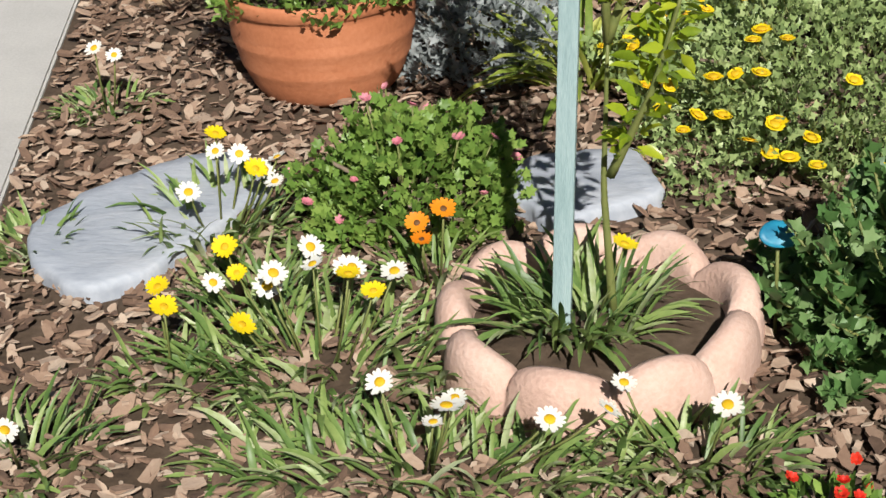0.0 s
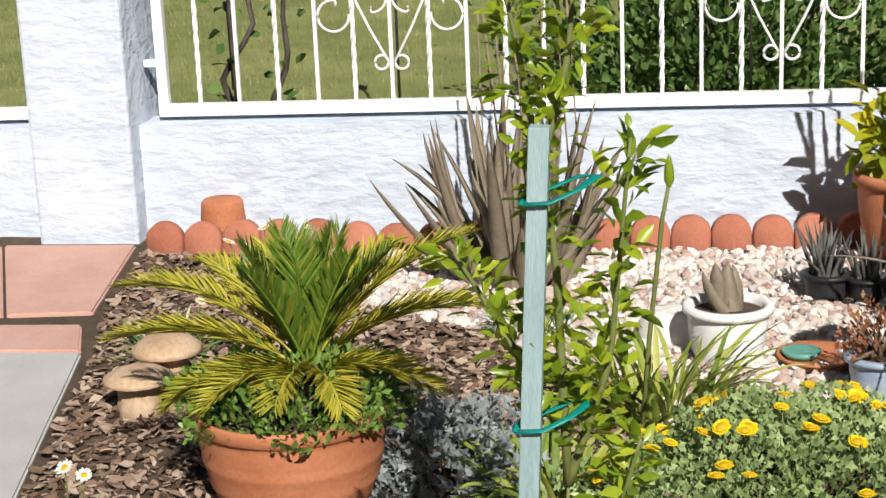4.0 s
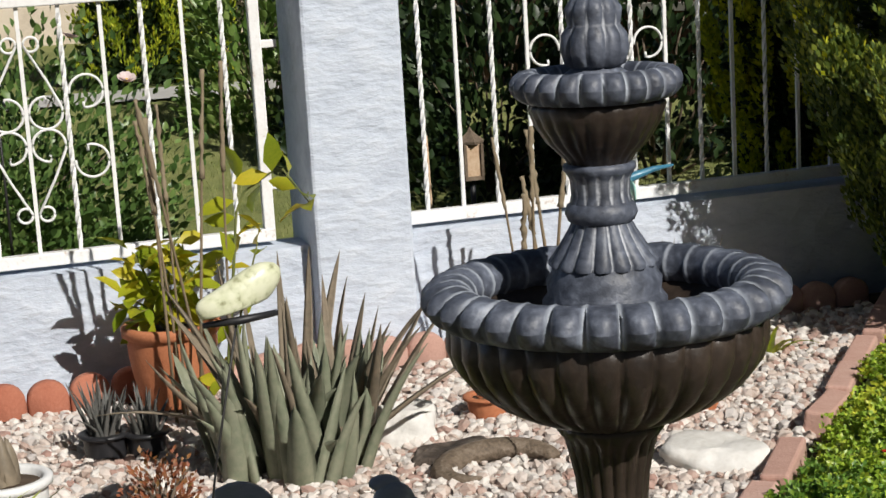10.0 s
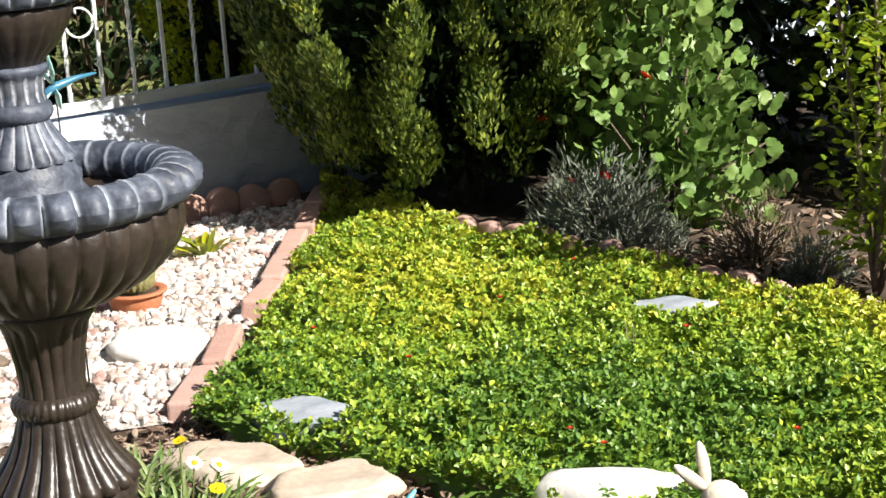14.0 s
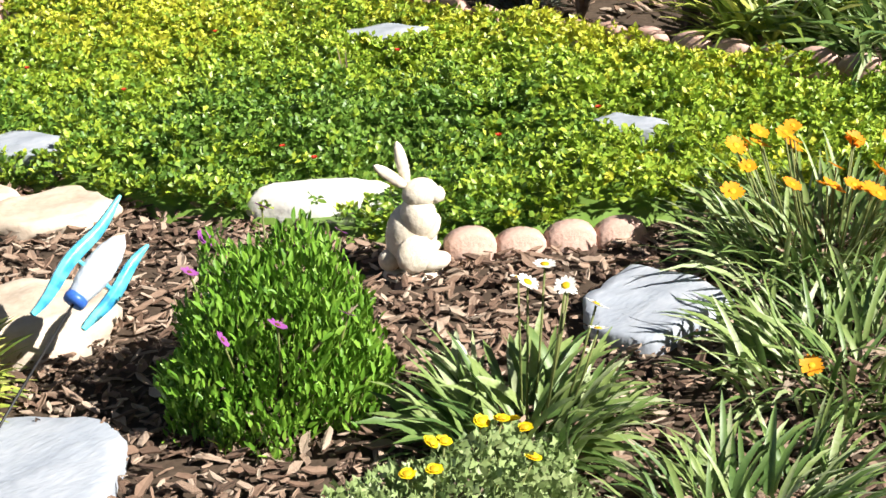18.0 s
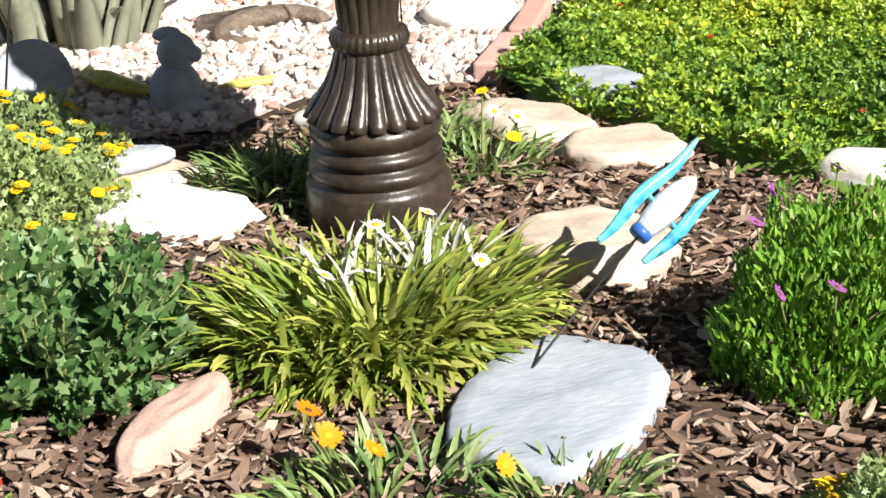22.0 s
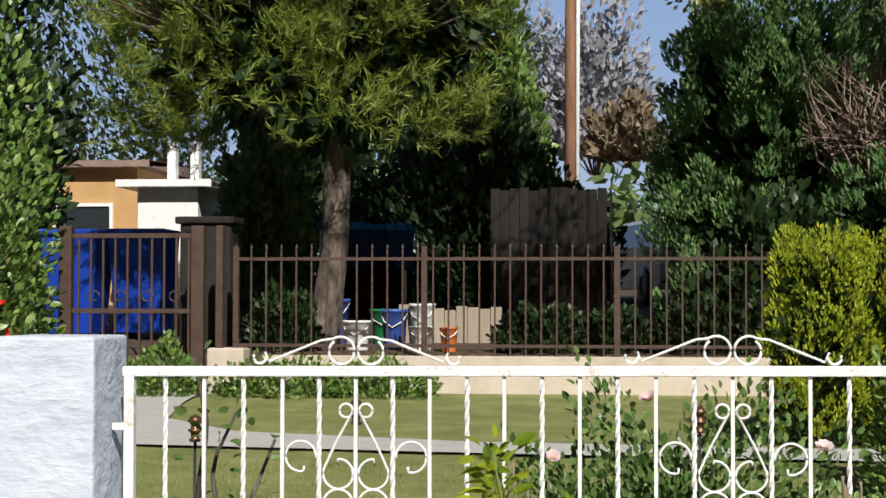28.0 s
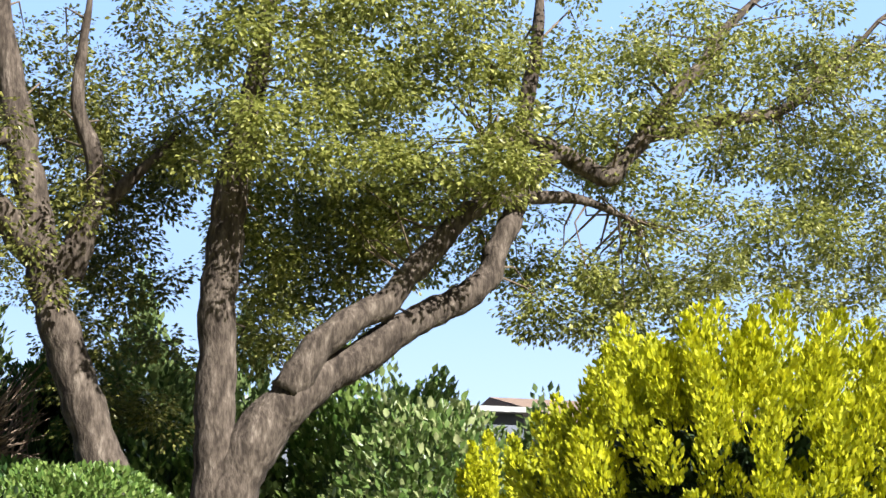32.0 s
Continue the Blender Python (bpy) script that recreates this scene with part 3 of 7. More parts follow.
wall_piece("wall_east", 3.21, 9.0, .385)
pillar("wall_pillar_1", -.435, -.085, 1.355, "square pale stucco pillar beside the paving")
pillar("wall_pillar_2", 2.885, 3.21, 1.42, "square pale stucco pillar between fence panels")

STEP = 0.1265


def bar_mesh(length, twist):
    b = Geo()
    n = 40 if twist else 1
    s = .0062
    zs = np.linspace(0, length, n + 1)
    a = np.clip((zs - .03) / (length - .06), 0, 1) * (np.pi * 7 if twist else 0)
    v = []
    for z, t in zip(zs, a):
        for k in range(4):
            v.append((s * 1.41 * math.cos(t + math.pi / 4 + k * math.pi / 2), s * 1.41 * math.sin(t + math.pi / 4 + k * math.pi / 2), z))
    b.add(v, [(i * 4 + k, i * 4 + (k + 1) % 4, i * 4 + 4 + (k + 1) % 4, i * 4 + 4 + k) for i in range(n) for k in range(4)])
    return b.mesh("baluster", white_iron, False)


BARS = (bar_mesh(.80, True), bar_mesh(.80, False))


def curl(cx, cz, r, a0, a1, shrink, n=22):
    a = np.linspace(radians(a0), radians(a1), n)
    k = np.linspace(1, shrink, n)
    return [(cx + r * q * math.cos(t), 0, cz + r * q * math.sin(t)) for t, q in zip(a, k)]


def scroll_piece(sx, sz):
    """One quarter of the scrollwork, mirrored by sx and sz about its centre."""
    b = Geo()
    path = curl(-.034, .267, .023, 300, -10, 1.0, 20) + [(-.07, 0, .155), (-.111, 0, .066)] + curl(-.060, .052, .052, 172, 450, .97, 26) + [(-.064, 0, .094), (-.061, 0, .082)]
    tube(b, [(x * sx, y, z * sz) for x, y, z in path], .0048, 6)
    c = curl(-.190, .110, .053, -5, 285, .97, 24) + [(-.178, 0, .064), (-.179, 0, .078)]
    tube(b, [(x * sx, y, z * sz) for x, y, z in c], .0048, 6)
    return b.mesh("scroll", white_iron)


SCROLLS = [scroll_piece(a, c) for a in (1, -1) for c in (1, -1)]


def crest_half(s):
    b = Geo()
    p = curl(-.335, .028, .026, 40, -200, .75, 14)[::-1] + [(-.30, 0, .012), (-.12, 0, .085)] + curl(-.052, .048, .050, 125, -235, .8, 26)
    tube(b, [(x * s, y, z) for x, y, z in p], .0052, 6)
    return b.mesh("crest_scroll", white_iron)


CRESTS = [crest_half(1), crest_half(-1)]


def fence_panel(x0, x1, first, centres, label, post=True, crest=True):
    """Welded panel: two rails, end posts, bars and scrollwork, its rails rising with the wall."""
    f = thing("fence_panel", label, "fence panel", (x0, 0, .40 + rise(x0)), "fence panels")
    w = x1 - x0
    for nm, z0, z1 in (("bottom_rail", 0, .042), ("top_rail", .815, .85)):
        r = Geo()
        box(r, 0, w, -.02, .02, z0, z1, bev=.004)
        ob = part(nm, r, rust_iron, f, smooth=False)
        ob.rotation_euler = (0, -math.atan(.006), 0)
    for x in ((0.018, w - .018) if post else ()):
        r = Geo()
        box(r, x - .018, x + .018, -.019, .019, .002 + rise(x), .847 + rise(x), bev=.004)
        part("end_post", r, rust_iron, f, smooth=False)
    k, x = 0, first
    while x < w - .06:
        part("baluster", BARS[k % 2], None, f, at=Matrix.Translation((x - (.010 * max(0, 3 - k) if post else 0), 0, .03 + rise(x))))
        k, x = k + 1, x + STEP
    for c in centres:
        for m in SCROLLS:
            part("scroll", m, None, f, at=Matrix.Translation((c, 0, .432 + rise(c))))
        if crest:
            for m in CRESTS:
                part("crest_scroll", m, None, f, at=Matrix.Translation((c, 0, .852 + rise(c))))
    for x, z in ((-.012, .17), (-.012, .63), (w + .02, .17), (w + .02, .63)) if post else ():
        r = Geo()
        box(r, x - .03, x + .03, -.016, .016, z + rise(x), z + .025 + rise(x), bev=.003)
        part("bracket", r, rust_iron, f, smooth=False)
    return f


fence_panel(-.035, 2.79, .806 - 5 * STEP, (.806, .806 + 10 * STEP), "white painted wrought iron fence panel with scrollwork")
fence_panel(3.22, 6.3, .0975, (.0975 + STEP * 5, .0975 + STEP * 15), "white wrought iron fence panel partly in conifer shade", False)
fence_panel(-3.0, -.43, .10, (), "white wrought iron fence panel past the pillar")

# ---- edging ----
def scallop_mesh(w, h, d, name, m):
    b = bmesh.new()
    a = np.linspace(0, np.pi, 11)
    pts = [(-w / 2, -.06), *[(-w / 2 * math.cos(t), h * .45 + h * .55 * math.sin(t)) for t in a], (w / 2, -.06)]
    fc = b.faces.new([b.verts.new((x, -d / 2, z)) for x, z in pts])
    r = bmesh.ops.extrude_face_region(b, geom=[fc])
    bmesh.ops.translate(b, verts=[q for q in r["geom"] if isinstance(q, bmesh.types.BMVert)], vec=(0, d, 0))
    bmesh.ops.recalc_face_normals(b, faces=b.faces[:])
    bmesh.ops.bevel(b, geom=[e for e in b.edges if abs(e.verts[0].co.y - e.verts[1].co.y) < 1e-5], offset=.008, segments=1, affect="EDGES")
    return from_bm(Geo(), b).mesh(name, m, True)


def edging(name, label, pts, mesh, step, rg, part_name="edging_brick"):
    root = thing(name, label, "edging", kind="structure")
    p = np.array(pts, float)
    for (x0, y0), (x1, y1) in zip(p, p[1:]):
        d = math.hypot(x1 - x0, y1 - y0)
        az = math.atan2(y1 - y0, x1 - x0)
        for k in range(max(1, int(d / step))):
            t = (k + .5) * step / d
            x, y = x0 + (x1 - x0) * t, y0 + (y1 - y0) * t
            part(part_name, mesh, None, root, at=Matrix.Translation(g(x, y, rg.normal(0, .006))) @ Euler((rg.normal(0, .06), rg.normal(0, .03), az + rg.normal(0, .05))).to_matrix().to_4x4())
    return root


R1 = np.random.default_rng(11)
S_RED = scallop_mesh(.125, .105, .05, "edging_brick", scallop_red)
edging("edging_wall", "scalloped red brick edging along the wall", [(-.02, -.30), (1.3, -.30), (2.5, -.22)], S_RED, .128, R1)
S_PNK = scallop_mesh(.128, .10, .05, "edging_brick", scallop_pink)
edging("edging_wall_pink", "scalloped pink concrete edging along the wall", [(2.5, -.22), (4.95, -.20)], S_PNK, .131, R1)
b = Geo()
box(b, -.148, .148, -.035, .035, -.05, .062, bev=.008)
EDGE = b.mesh("edging_brick", scallop_pink, False)
edging("edging_gravel", "pink concrete edging between gravel and ground cover", [(3.38, -2.14), (3.91, -1.56), (4.54, -.77), (4.95, -.25)], EDGE, .30, R1)
S_LOW = scallop_mesh(.115, .075, .045, "edging_brick", scallop_pink)
edging("edging_bed", "weathered scalloped edging of the shaded bed", [(4.90, -1.0), (5.03, -1.75), (5.0, -2.2), (5.06, -2.62), (5.12, -3.1), (5.29, -4.28)], S_LOW, .118, R1)
S_BIG = scallop_mesh(.10, .055, .05, "edging_brick", pinkstone)
edging("edging_front", "short row of scalloped edging beside the rabbit figure", [(3.79, -3.61), (4.12, -3.85)], S_BIG, .099, R1)

# ---- fountain ----
def fountain():
    f = thing("fountain", "tiered weathered resin garden fountain with gadrooned bowls, dry", "fountain", (2.815, -2.857, 0))

    def row(name, prof, m, segs=96, lobes=0, amp=None, sharp=1.0, label="", turn=0.0):
        part(name, lathe(Geo(), prof, segs, 0, lobes, amp, sharp, turn), m, f, label)

    row("base", [(.001, -.05), (.146, -.05), (.147, .085), (.142, .097), (.131, .101), (.130, .106), (.137, .112), (.139, .124), (.134, .134), (.122, .138), (.121, .143), (.131, .150), (.133, .160), (.127, .169), (.117, .173), (.117, .179), (.129, .188), (.132, .204), (.127, .218), (.112, .226), (.001, .226)], bronze_lo)
    row("petal_skirt", [(.123, .222), (.132, .229), (.127, .242), (.108, .268), (.092, .293), (.079, .322), (.071, .35), (.067, .365)], bronze_lo, 200, 20, [.17, .18, .15, .13, .12, .11, .08, .03], .5)
    row("collar", [(.064, .360), (.074, .366), (.078, .381), (.074, .396), (.062, .402)], bronze_lo, 170, 34, [0, .03, .06, .03, 0], 1)
    row("stem", [(.060, .398), (.057, .42), (.060, .46), (.068, .50), (.077, .53), (.092, .548), (.092, .56), (.06, .57)], bronze_lo, 180, 18, [.02, .11, .13, .13, .08, .02, 0, 0], .6)
    row("lower_bowl", [(.06, .555), (.10, .562), (.15, .582), (.19, .605), (.225, .634), (.25, .667), (.264, .70), (.264, .742), (.244, .762), (.226, .745), (.17, .69), (.06, .682), (.001, .682)], bronze_lo, 320, 32, [0, .05, .075, .085, .085, .075, .05, .02, 0, 0, 0, 0, 0], .5)
    a = np.linspace(0, 2 * np.pi, 17)
    row("lower_rim", [(.254 + .038 * math.cos(t), .774 + .036 * math.sin(t)) for t in a], rim_resin, 384, 32, [.12 * max(0, math.cos(t - .5)) + .02 for t in a], .5)
    row("inner_pedestal", [(.108, .665), (.110, .735), (.102, .745), (.104, .765), (.094, .778), (.096, .80), (.088, .812), (.084, .825)], bronze_hi)
    row("inner_skirt", [(.086, .824), (.087, .832), (.070, .856), (.056, .88), (.048, .897)], bronze_hi, 128, 16, [.12, .12, .1, .08, .04], .6)
    row("upper_collar", [(.046, .892), (.055, .898), (.060, .910), (.056, .924), (.046, .930)], bronze_hi)
    row("upper_stem", [(.051, .926), (.047, .94), (.048, .965), (.054, .975), (.060, .982), (.060, .990), (.04, .995)], bronze_hi, 112, 14, [.03, .08, .08, .03, 0, 0, 0], .6)
    row("upper_bowl", [(.050, .990), (.060, 1.005), (.082, 1.028), (.101, 1.058), (.112, 1.085), (.106, 1.098), (.088, 1.09), (.001, 1.085)], bronze_lo, 154, 22, [0, .06, .08, .07, .03, 0, 0, 0], .6)
    row("upper_rim", [(.112 + .022 * math.cos(t), 1.120 + .026 * math.sin(t)) for t in a], small_rim_resin, 264, 22, [.13 * max(0, math.cos(t - .5)) + .02 for t in a], .5)
    row("finial_base", [(.001, 1.09), (.052, 1.09), (.052, 1.138), (.040, 1.146), (.036, 1.15)], bronze_hi)
    row("finial", [(.036, 1.146), (.048, 1.152), (.054, 1.175), (.052, 1.20), (.042, 1.215), (.044, 1.226), (.045, 1.242), (.036, 1.256), (.018, 1.265), (.001, 1.267)], bronze_hi, 80, 10, [.02, .1, .16, .14, .05, .1, .14, .12, .06, 0], .6)


fountain()

# ---- loose things of the garden ----
def stone(name, label, x, y, r, m, seed, h=0.0, az=0.0, category="stone", rough=.16, sink=.35, group=""):
    """A rounded or angular boulder with uneven faces."""
    b = bmesh.new()
    bmesh.ops.create_icosphere(b, subdivisions=4, radius=1.0)
    rg = np.random.default_rng(seed)
    off = Vector(rg.uniform(-9, 9, 3))
    for w in b.verts:
        d = w.co.normalized()
        k = 1 + rough * (noise.noise(d * 1.3 + off) * 1.6 + noise.noise(d * 3.1 + off) * .7 + noise.noise(d * 8 + off) * .22)
        q = d * k
        q.z = max(-.55, min(q.z, .62 + .12 * noise.noise(d * 2.2 - off)))
        w.co = Vector((q.x * r[0], q.y * r[1], q.z * r[2]))
    ob = part(name, from_bm(Geo(), b), m)
    ob.matrix_basis = Matrix.Translation(g(x, y, h + r[2] * (.5 - sink))) @ Euler((0, 0, az)).to_matrix().to_4x4()
    return tagged(ob, label, category, group)


def flag(name, label, poly, m, seed, thick=.035, lift=.0, group="slate stepping stones"):
    """A flat broken stone with an uneven rim; poly gives its outline on the ground."""
    p = np.array(poly, float)
    c = p.mean(0)
    rg = np.random.default_rng(seed)
    n = 44
    t = np.linspace(0, len(p), n, endpoint=False)
    i = t.astype(int)
    f = (t - i)[:, None]
    o = (p[i] * (1 - f) + p[(i + 1) % len(p)] * f - c)
    o = .25 * np.roll(o, 1, 0) + .5 * o + .25 * np.roll(o, -1, 0)
    o *= (1 + rg.normal(0, .018, (n, 1)))
    rows = []
    for k, z in ((.0, thick), (.3, thick), (.55, thick), (.78, thick), (.95, thick), (.99, thick * .85), (1.0, thick * .5), (.99, -.03)):
        q = o * k
        und = .0022 * np.sin(q[:, 0] * 23 + seed) * np.cos(q[:, 1] * 31 + seed) + .0015 * np.sin((q[:, 0] + q[:, 1]) * 60)
        rows.append(np.c_[q, np.full(n, z) + und])
    v = np.concatenate(rows)
    q = [(r * n + j, r * n + (j + 1) % n, (r + 1) * n + (j + 1) % n, (r + 1) * n + j) for r in range(7) for j in range(n)]
    ob = part(name, Geo().add(v, q), m, smooth=True)
    ob.location = g(c[0], c[1], lift)
    return tagged(ob, label, "stepping stone", group)


SLABS = [[(3.48, -2.31), (3.62, -2.34), (3.66, -2.50), (3.55, -2.59), (3.47, -2.42)], [(4.645, -2.31), (4.78, -2.36), (4.82, -2.51), (4.66, -2.51), (4.60, -2.42)], [(4.46, -3.39), (4.54, -3.40), (4.57, -3.58), (4.49, -3.56), (4.43, -3.47)], [(4.35, -1.55), (4.48, -1.67), (4.46, -1.77), (4.33, -1.66)]]
SLATE = "flat blue-grey slate stepping stone"
flag("stepping_stone", SLATE + " in bark mulch", [(0.56, -3.01), (.62, -2.89), (.70, -2.79), (.80, -2.71), (.89, -2.72), (.96, -2.85), (.91, -3.00), (.80, -3.21), (.70, -3.22), (.60, -3.13)], slate, 1)
flag("stepping_stone", SLATE + " beside the strap-leaf clump", [(2.70, -3.60), (2.86, -3.55), (2.96, -3.69), (2.94, -3.79), (2.81, -3.91), (2.63, -3.99), (2.54, -3.80), (2.60, -3.69)], slate, 2)
flag("stepping_stone", SLATE + " set in ground cover", SLABS[0], slate, 3, .035, .03)
flag("stepping_stone", SLATE + ", sunlit, in ground cover", SLABS[1], slate, 4, .035, .03)
flag("stepping_stone", SLATE + " in far ground cover", SLABS[2], slate, 5, .035, .03)
flag("stepping_stone", SLATE + " shaded by flowering clump", [(3.77, -3.98), (3.95, -3.945), (3.97, -4.08), (3.94, -4.20), (3.71, -4.19), (3.68, -4.08)], slate, 6)
flag("stepping_stone", SLATE + " half covered by plants", SLABS[3], slate, 7, .03, .012)
flag("stepping_stone", "flat dark slate behind the scalloped planter ring", [(1.39, -2.73), (1.59, -2.69), (1.65, -2.87), (1.47, -2.99), (1.37, -2.87)], slate, 8)

SAND = "tan sandstone rock edging the fountain bed"
for k, (x, y, r, az, h) in enumerate([(3.32, -2.53, (.18, .10, .06), -1.07, 0), (3.41, -2.79, (.14, .11, .06), -.6, 0), (3.08, -3.27, (.16, .13, .09), -.5, 0), (2.43, -2.42, (.14, .08, .05), -.1, 0), (2.36, -2.36, (.07, .05, .04), .1, 0)]):
    stone("sandstone_rock", SAND, x, y, r, sandstone, 20 + k, h, az, group="rocks round the fountain bed")
stone("slab_rock", "pale flat slab of rock beside green foliage", 2.43, -2.66, (.18, .11, .06), whiterock, 31, .0, -.7)
stone("curb_stone", "worn pink concrete curb piece beside the strap-leaved clump", 2.20, -3.545, (.15, .05, .075), pinkstone, 39, .0, .7, rough=.07)
stone("river_stone", "smooth grey river stone lying on a rock", 2.41, -2.41, (.105, .042, .034), slate, 32, .055, .03, rough=.05)
stone("white_rock", "rounded white rock on pebbles", 2.92, -1.05, (.10, .09, .13), whiterock, 33, .0, 0)
stone("white_rock", "broad white rock on pebbles near the edging", 3.58, -1.62, (.15, .11, .085), whiterock, 34, .0, -.8)
stone("white_rock", "long flat white rock in ground cover", 3.805, -3.235, (.17, .07, .07), whiterock, 35, .01, -.75, rough=.08)
stone("white_rock", "cream rock beside dark foliage", 2.97, -2.23, (.11, .09, .06), whiterock, 36, .0, .3)
stone("round_stone", "round pale stone behind the white pot", 1.705, -1.25, (.09, .07, .10), whiterock, 37, .02, 0, rough=.05)
stone("brown_stone", "brown stone on pebbles in shade", 2.98, -1.28, (.13, .08, .05), bark, 38, 0, .4)

# scalloped ring round the young citrus
def planter_ring(x, y, r):
    root = thing("planter_ring", "scalloped pink concrete tree ring", "planter", g(x, y))
    n, segs = 9, 216
    a = np.linspace(0, 2 * np.pi, segs, endpoint=False)
    lobe = np.abs(np.sin(n * a / 2)) ** .55
    wob = .004 * np.sin(3 * a + 1) + .003 * np.sin(7 * a)
    rows = []
    for dr, h, sw in ((.034, -.03, .3), (.036, .02, .7), (.033, .055, 1), (.028, .078, 1), (.018, .093, 1), (.004, .099, 1), (-.010, .094, .9), (-.018, .078, .7), (-.022, .05, .4), (-.024, -.02, .2)):
        rr = r + dr + .016 * sw * (lobe - .75) + wob
        zz = h * (.60 + .40 * lobe) if h > 0 else h + 0 * lobe
        rows.append(np.stack([rr * np.cos(a), rr * np.sin(a), zz], -1))
    ii, jj = np.meshgrid(np.arange(len(rows) - 1), np.arange(segs), indexing="ij")
    w = Geo().add(np.concatenate(rows), np.stack([ii * segs + jj, ii * segs + (jj + 1) % segs, (ii + 1) * segs + (jj + 1) % segs, (ii + 1) * segs + jj], -1).reshape(-1, 4))
    part("scalloped_wall", w, pinkstone, root)
    s = Geo()
    lathe(s, [(r - .012, .04), (r * .5, .05), (.001, .055)], 40)
    part("soil_fill", s, soil, root)


planter_ring(1.560, -3.325, .205)


def pot(name, label, x, y, r_top, r_bot, h, m, lift=0.0, rim=.03, category="plant pot", bands=(), soil_m=soil, belly=.9):
    root = thing(name, label, category, g(x, y, lift))
    prof = [(.001, 0), (r_bot, 0), (r_bot + .003, .004)]
    for t in np.linspace(.04, .84, 22):
        r = r_bot + (r_top * .97 - r_bot) * math.sin(min(1, t * 1.1) * math.pi / 2) ** belly
        prof.append((r * (1.012 if any(abs(t - q) < .035 for q in bands) else 1), t * h))
    prof += [(r_top * .985, h * .86), (r_top + rim * .3, h * .88), (r_top + rim * .34, h * .97), (r_top + rim * .1, h), (r_top - rim * .3, h), (r_top - rim * .5, h * .96), (r_top - rim * .6, h * .85)]
    part("body", lathe(Geo(), prof, 64), m, root)
    part("potting_soil", lathe(Geo(), [(r_top - rim * .45, h * .87), (r_top * .5, h * .9), (.001, h * .91)], 32), soil_m, root)
    return root


pot("terracotta_pot", "large round terracotta pot holding a cycad", 0.948, -2.32, .197, .125, .232, terra, rim=.012, bands=(.55, .32), belly=.55)
pot("white_pot", "white embossed ceramic pot with a succulent, on pebbles", 1.84, -1.39, .104, .075, .16, white_glaze, belly=.8)
pot("orange_pot", "terracotta pot with a yellowing leafy plant", 2.375, -.43, .14, .10, .25, terra, .03)
pot("small_pot", "small terracotta pot on pebbles", 3.19, -.96, .06, .045, .075, terra)
pot("cactus_pot", "low terracotta bowl with a round cactus", 3.735, -1.16, .085, .065, .07, terra)
pot("black_pot", "black plastic nursery pot of dark succulents", 2.12, -.86, .062, .05, .09, dark_plastic)
pot("black_pot", "small black plastic nursery pot of dark succulents", 2.23, -.88, .055, .046, .085, dark_plastic)
bluepot = material("blue_glaze", [(.20, .27, .38), (.33, .40, .50), (.44, .50, .58)], .3, 9, .1, 60)
pot("blue_pot", "pale blue glazed pot with red succulent", 2.185, -1.63, .075, .055, .11, bluepot)
jar = thing("tan_pot", "upturned tan clay pot standing at the wall foot", "plant pot", g(.20, -.15))
part("body", lathe(Geo(), [(.075, 0), (.08, 0), (.077, .06), (.072, .11), (.070, .135), (.062, .145), (.001, .145)], 40), terra, jar)


def ball_cactus(x, y, h):
    b = Geo()
    lathe(b, [(.03, 0), (.055, .02), (.062, .06), (.055, .10), (.03, .125), (.001, .13)], 72, 0, 18, .16, .6)
    root = thing("ball_cactus", "round ribbed cactus in a terracotta bowl", "cactus", g(x, y, h))
    part("body", b, material("cactus_skin", [(.16, .17, .06), (.26, .25, .10), (.36, .33, .15)], .7, 30, .5, 120), root)


ball_cactus(3.735, -1.16, .06)


def mushroom(x, y, r, h, label):
    root = thing("mushroom_ornament", label, "garden ornament", g(x, y))
    part("stalk", lathe(Geo(), [(.001, -.01), (r * .72, -.01), (r * .6, h * .3), (r * .55, h * .7), (r * .62, h * .78), (.001, h * .8)], 28, 0, 9, .08), tan_cast, root)
    part("cap", lathe(Geo(), [(.001, h * .74), (r * .8, h * .70), (r, h * .74), (r * .96, h * .82), (r * .7, h * .94), (r * .35, h), (.001, h * 1.02)], 36), tan_cast, root)


mushroom(0.44, -1.79, .085, .115, "tan cast-stone mushroom ornament on mulch")
mushroom(0.475, -1.66, .088, .155, "taller tan cast-stone mushroom ornament")
mushroom(0.53, -1.75, .055, .085, "small tan cast-stone mushroom ornament")


def rabbit(x, y):
    b = bmesh.new()

    def blob(c, r, rot=(0, 0, 0), sub=3):
        m = Matrix.LocRotScale(Vector(c), Euler(rot), Vector(r))
        bmesh.ops.create_icosphere(b, subdivisions=sub, radius=1.0, matrix=m)
    blob((0, 0, .075), (.058, .052, .085))
    blob((.012, -.02, .13), (.042, .04, .055))
    blob((.02, -.022, .185), (.042, .032, .034))
    blob((.05, -.03, .178), (.024, .022, .02))
    blob((-.012, -.008, .255), (.015, .010, .055), (0, -.22, .3))
    blob((-.045, -.02, .235), (.013, .010, .055), (0, -.85, .2))
    blob((.035, -.045, .03), (.038, .02, .022))
    blob((.045, .03, .03), (.038, .02, .022))
    blob((-.01, -.045, .055), (.045, .022, .045))
    blob((.035, -.035, .105), (.018, .018, .035), (0, .5, 0))
    blob((-.055, .0, .035), (.025, .025, .025))
    blob((0, 0, -.005), (.07, .06, .02))
    ob = part("rabbit_figure", from_bm(Geo(), b), cream)
    ob.matrix_basis = Matrix.Translation(g(x, y, .005)) @ Euler((0, 0, -.35)).to_matrix().to_4x4() @ Matrix.Scale(.86, 4)
    tagged(ob, "cream cast-stone sitting rabbit figure with upright ears", "statue")


rabbit(3.715, -3.60)


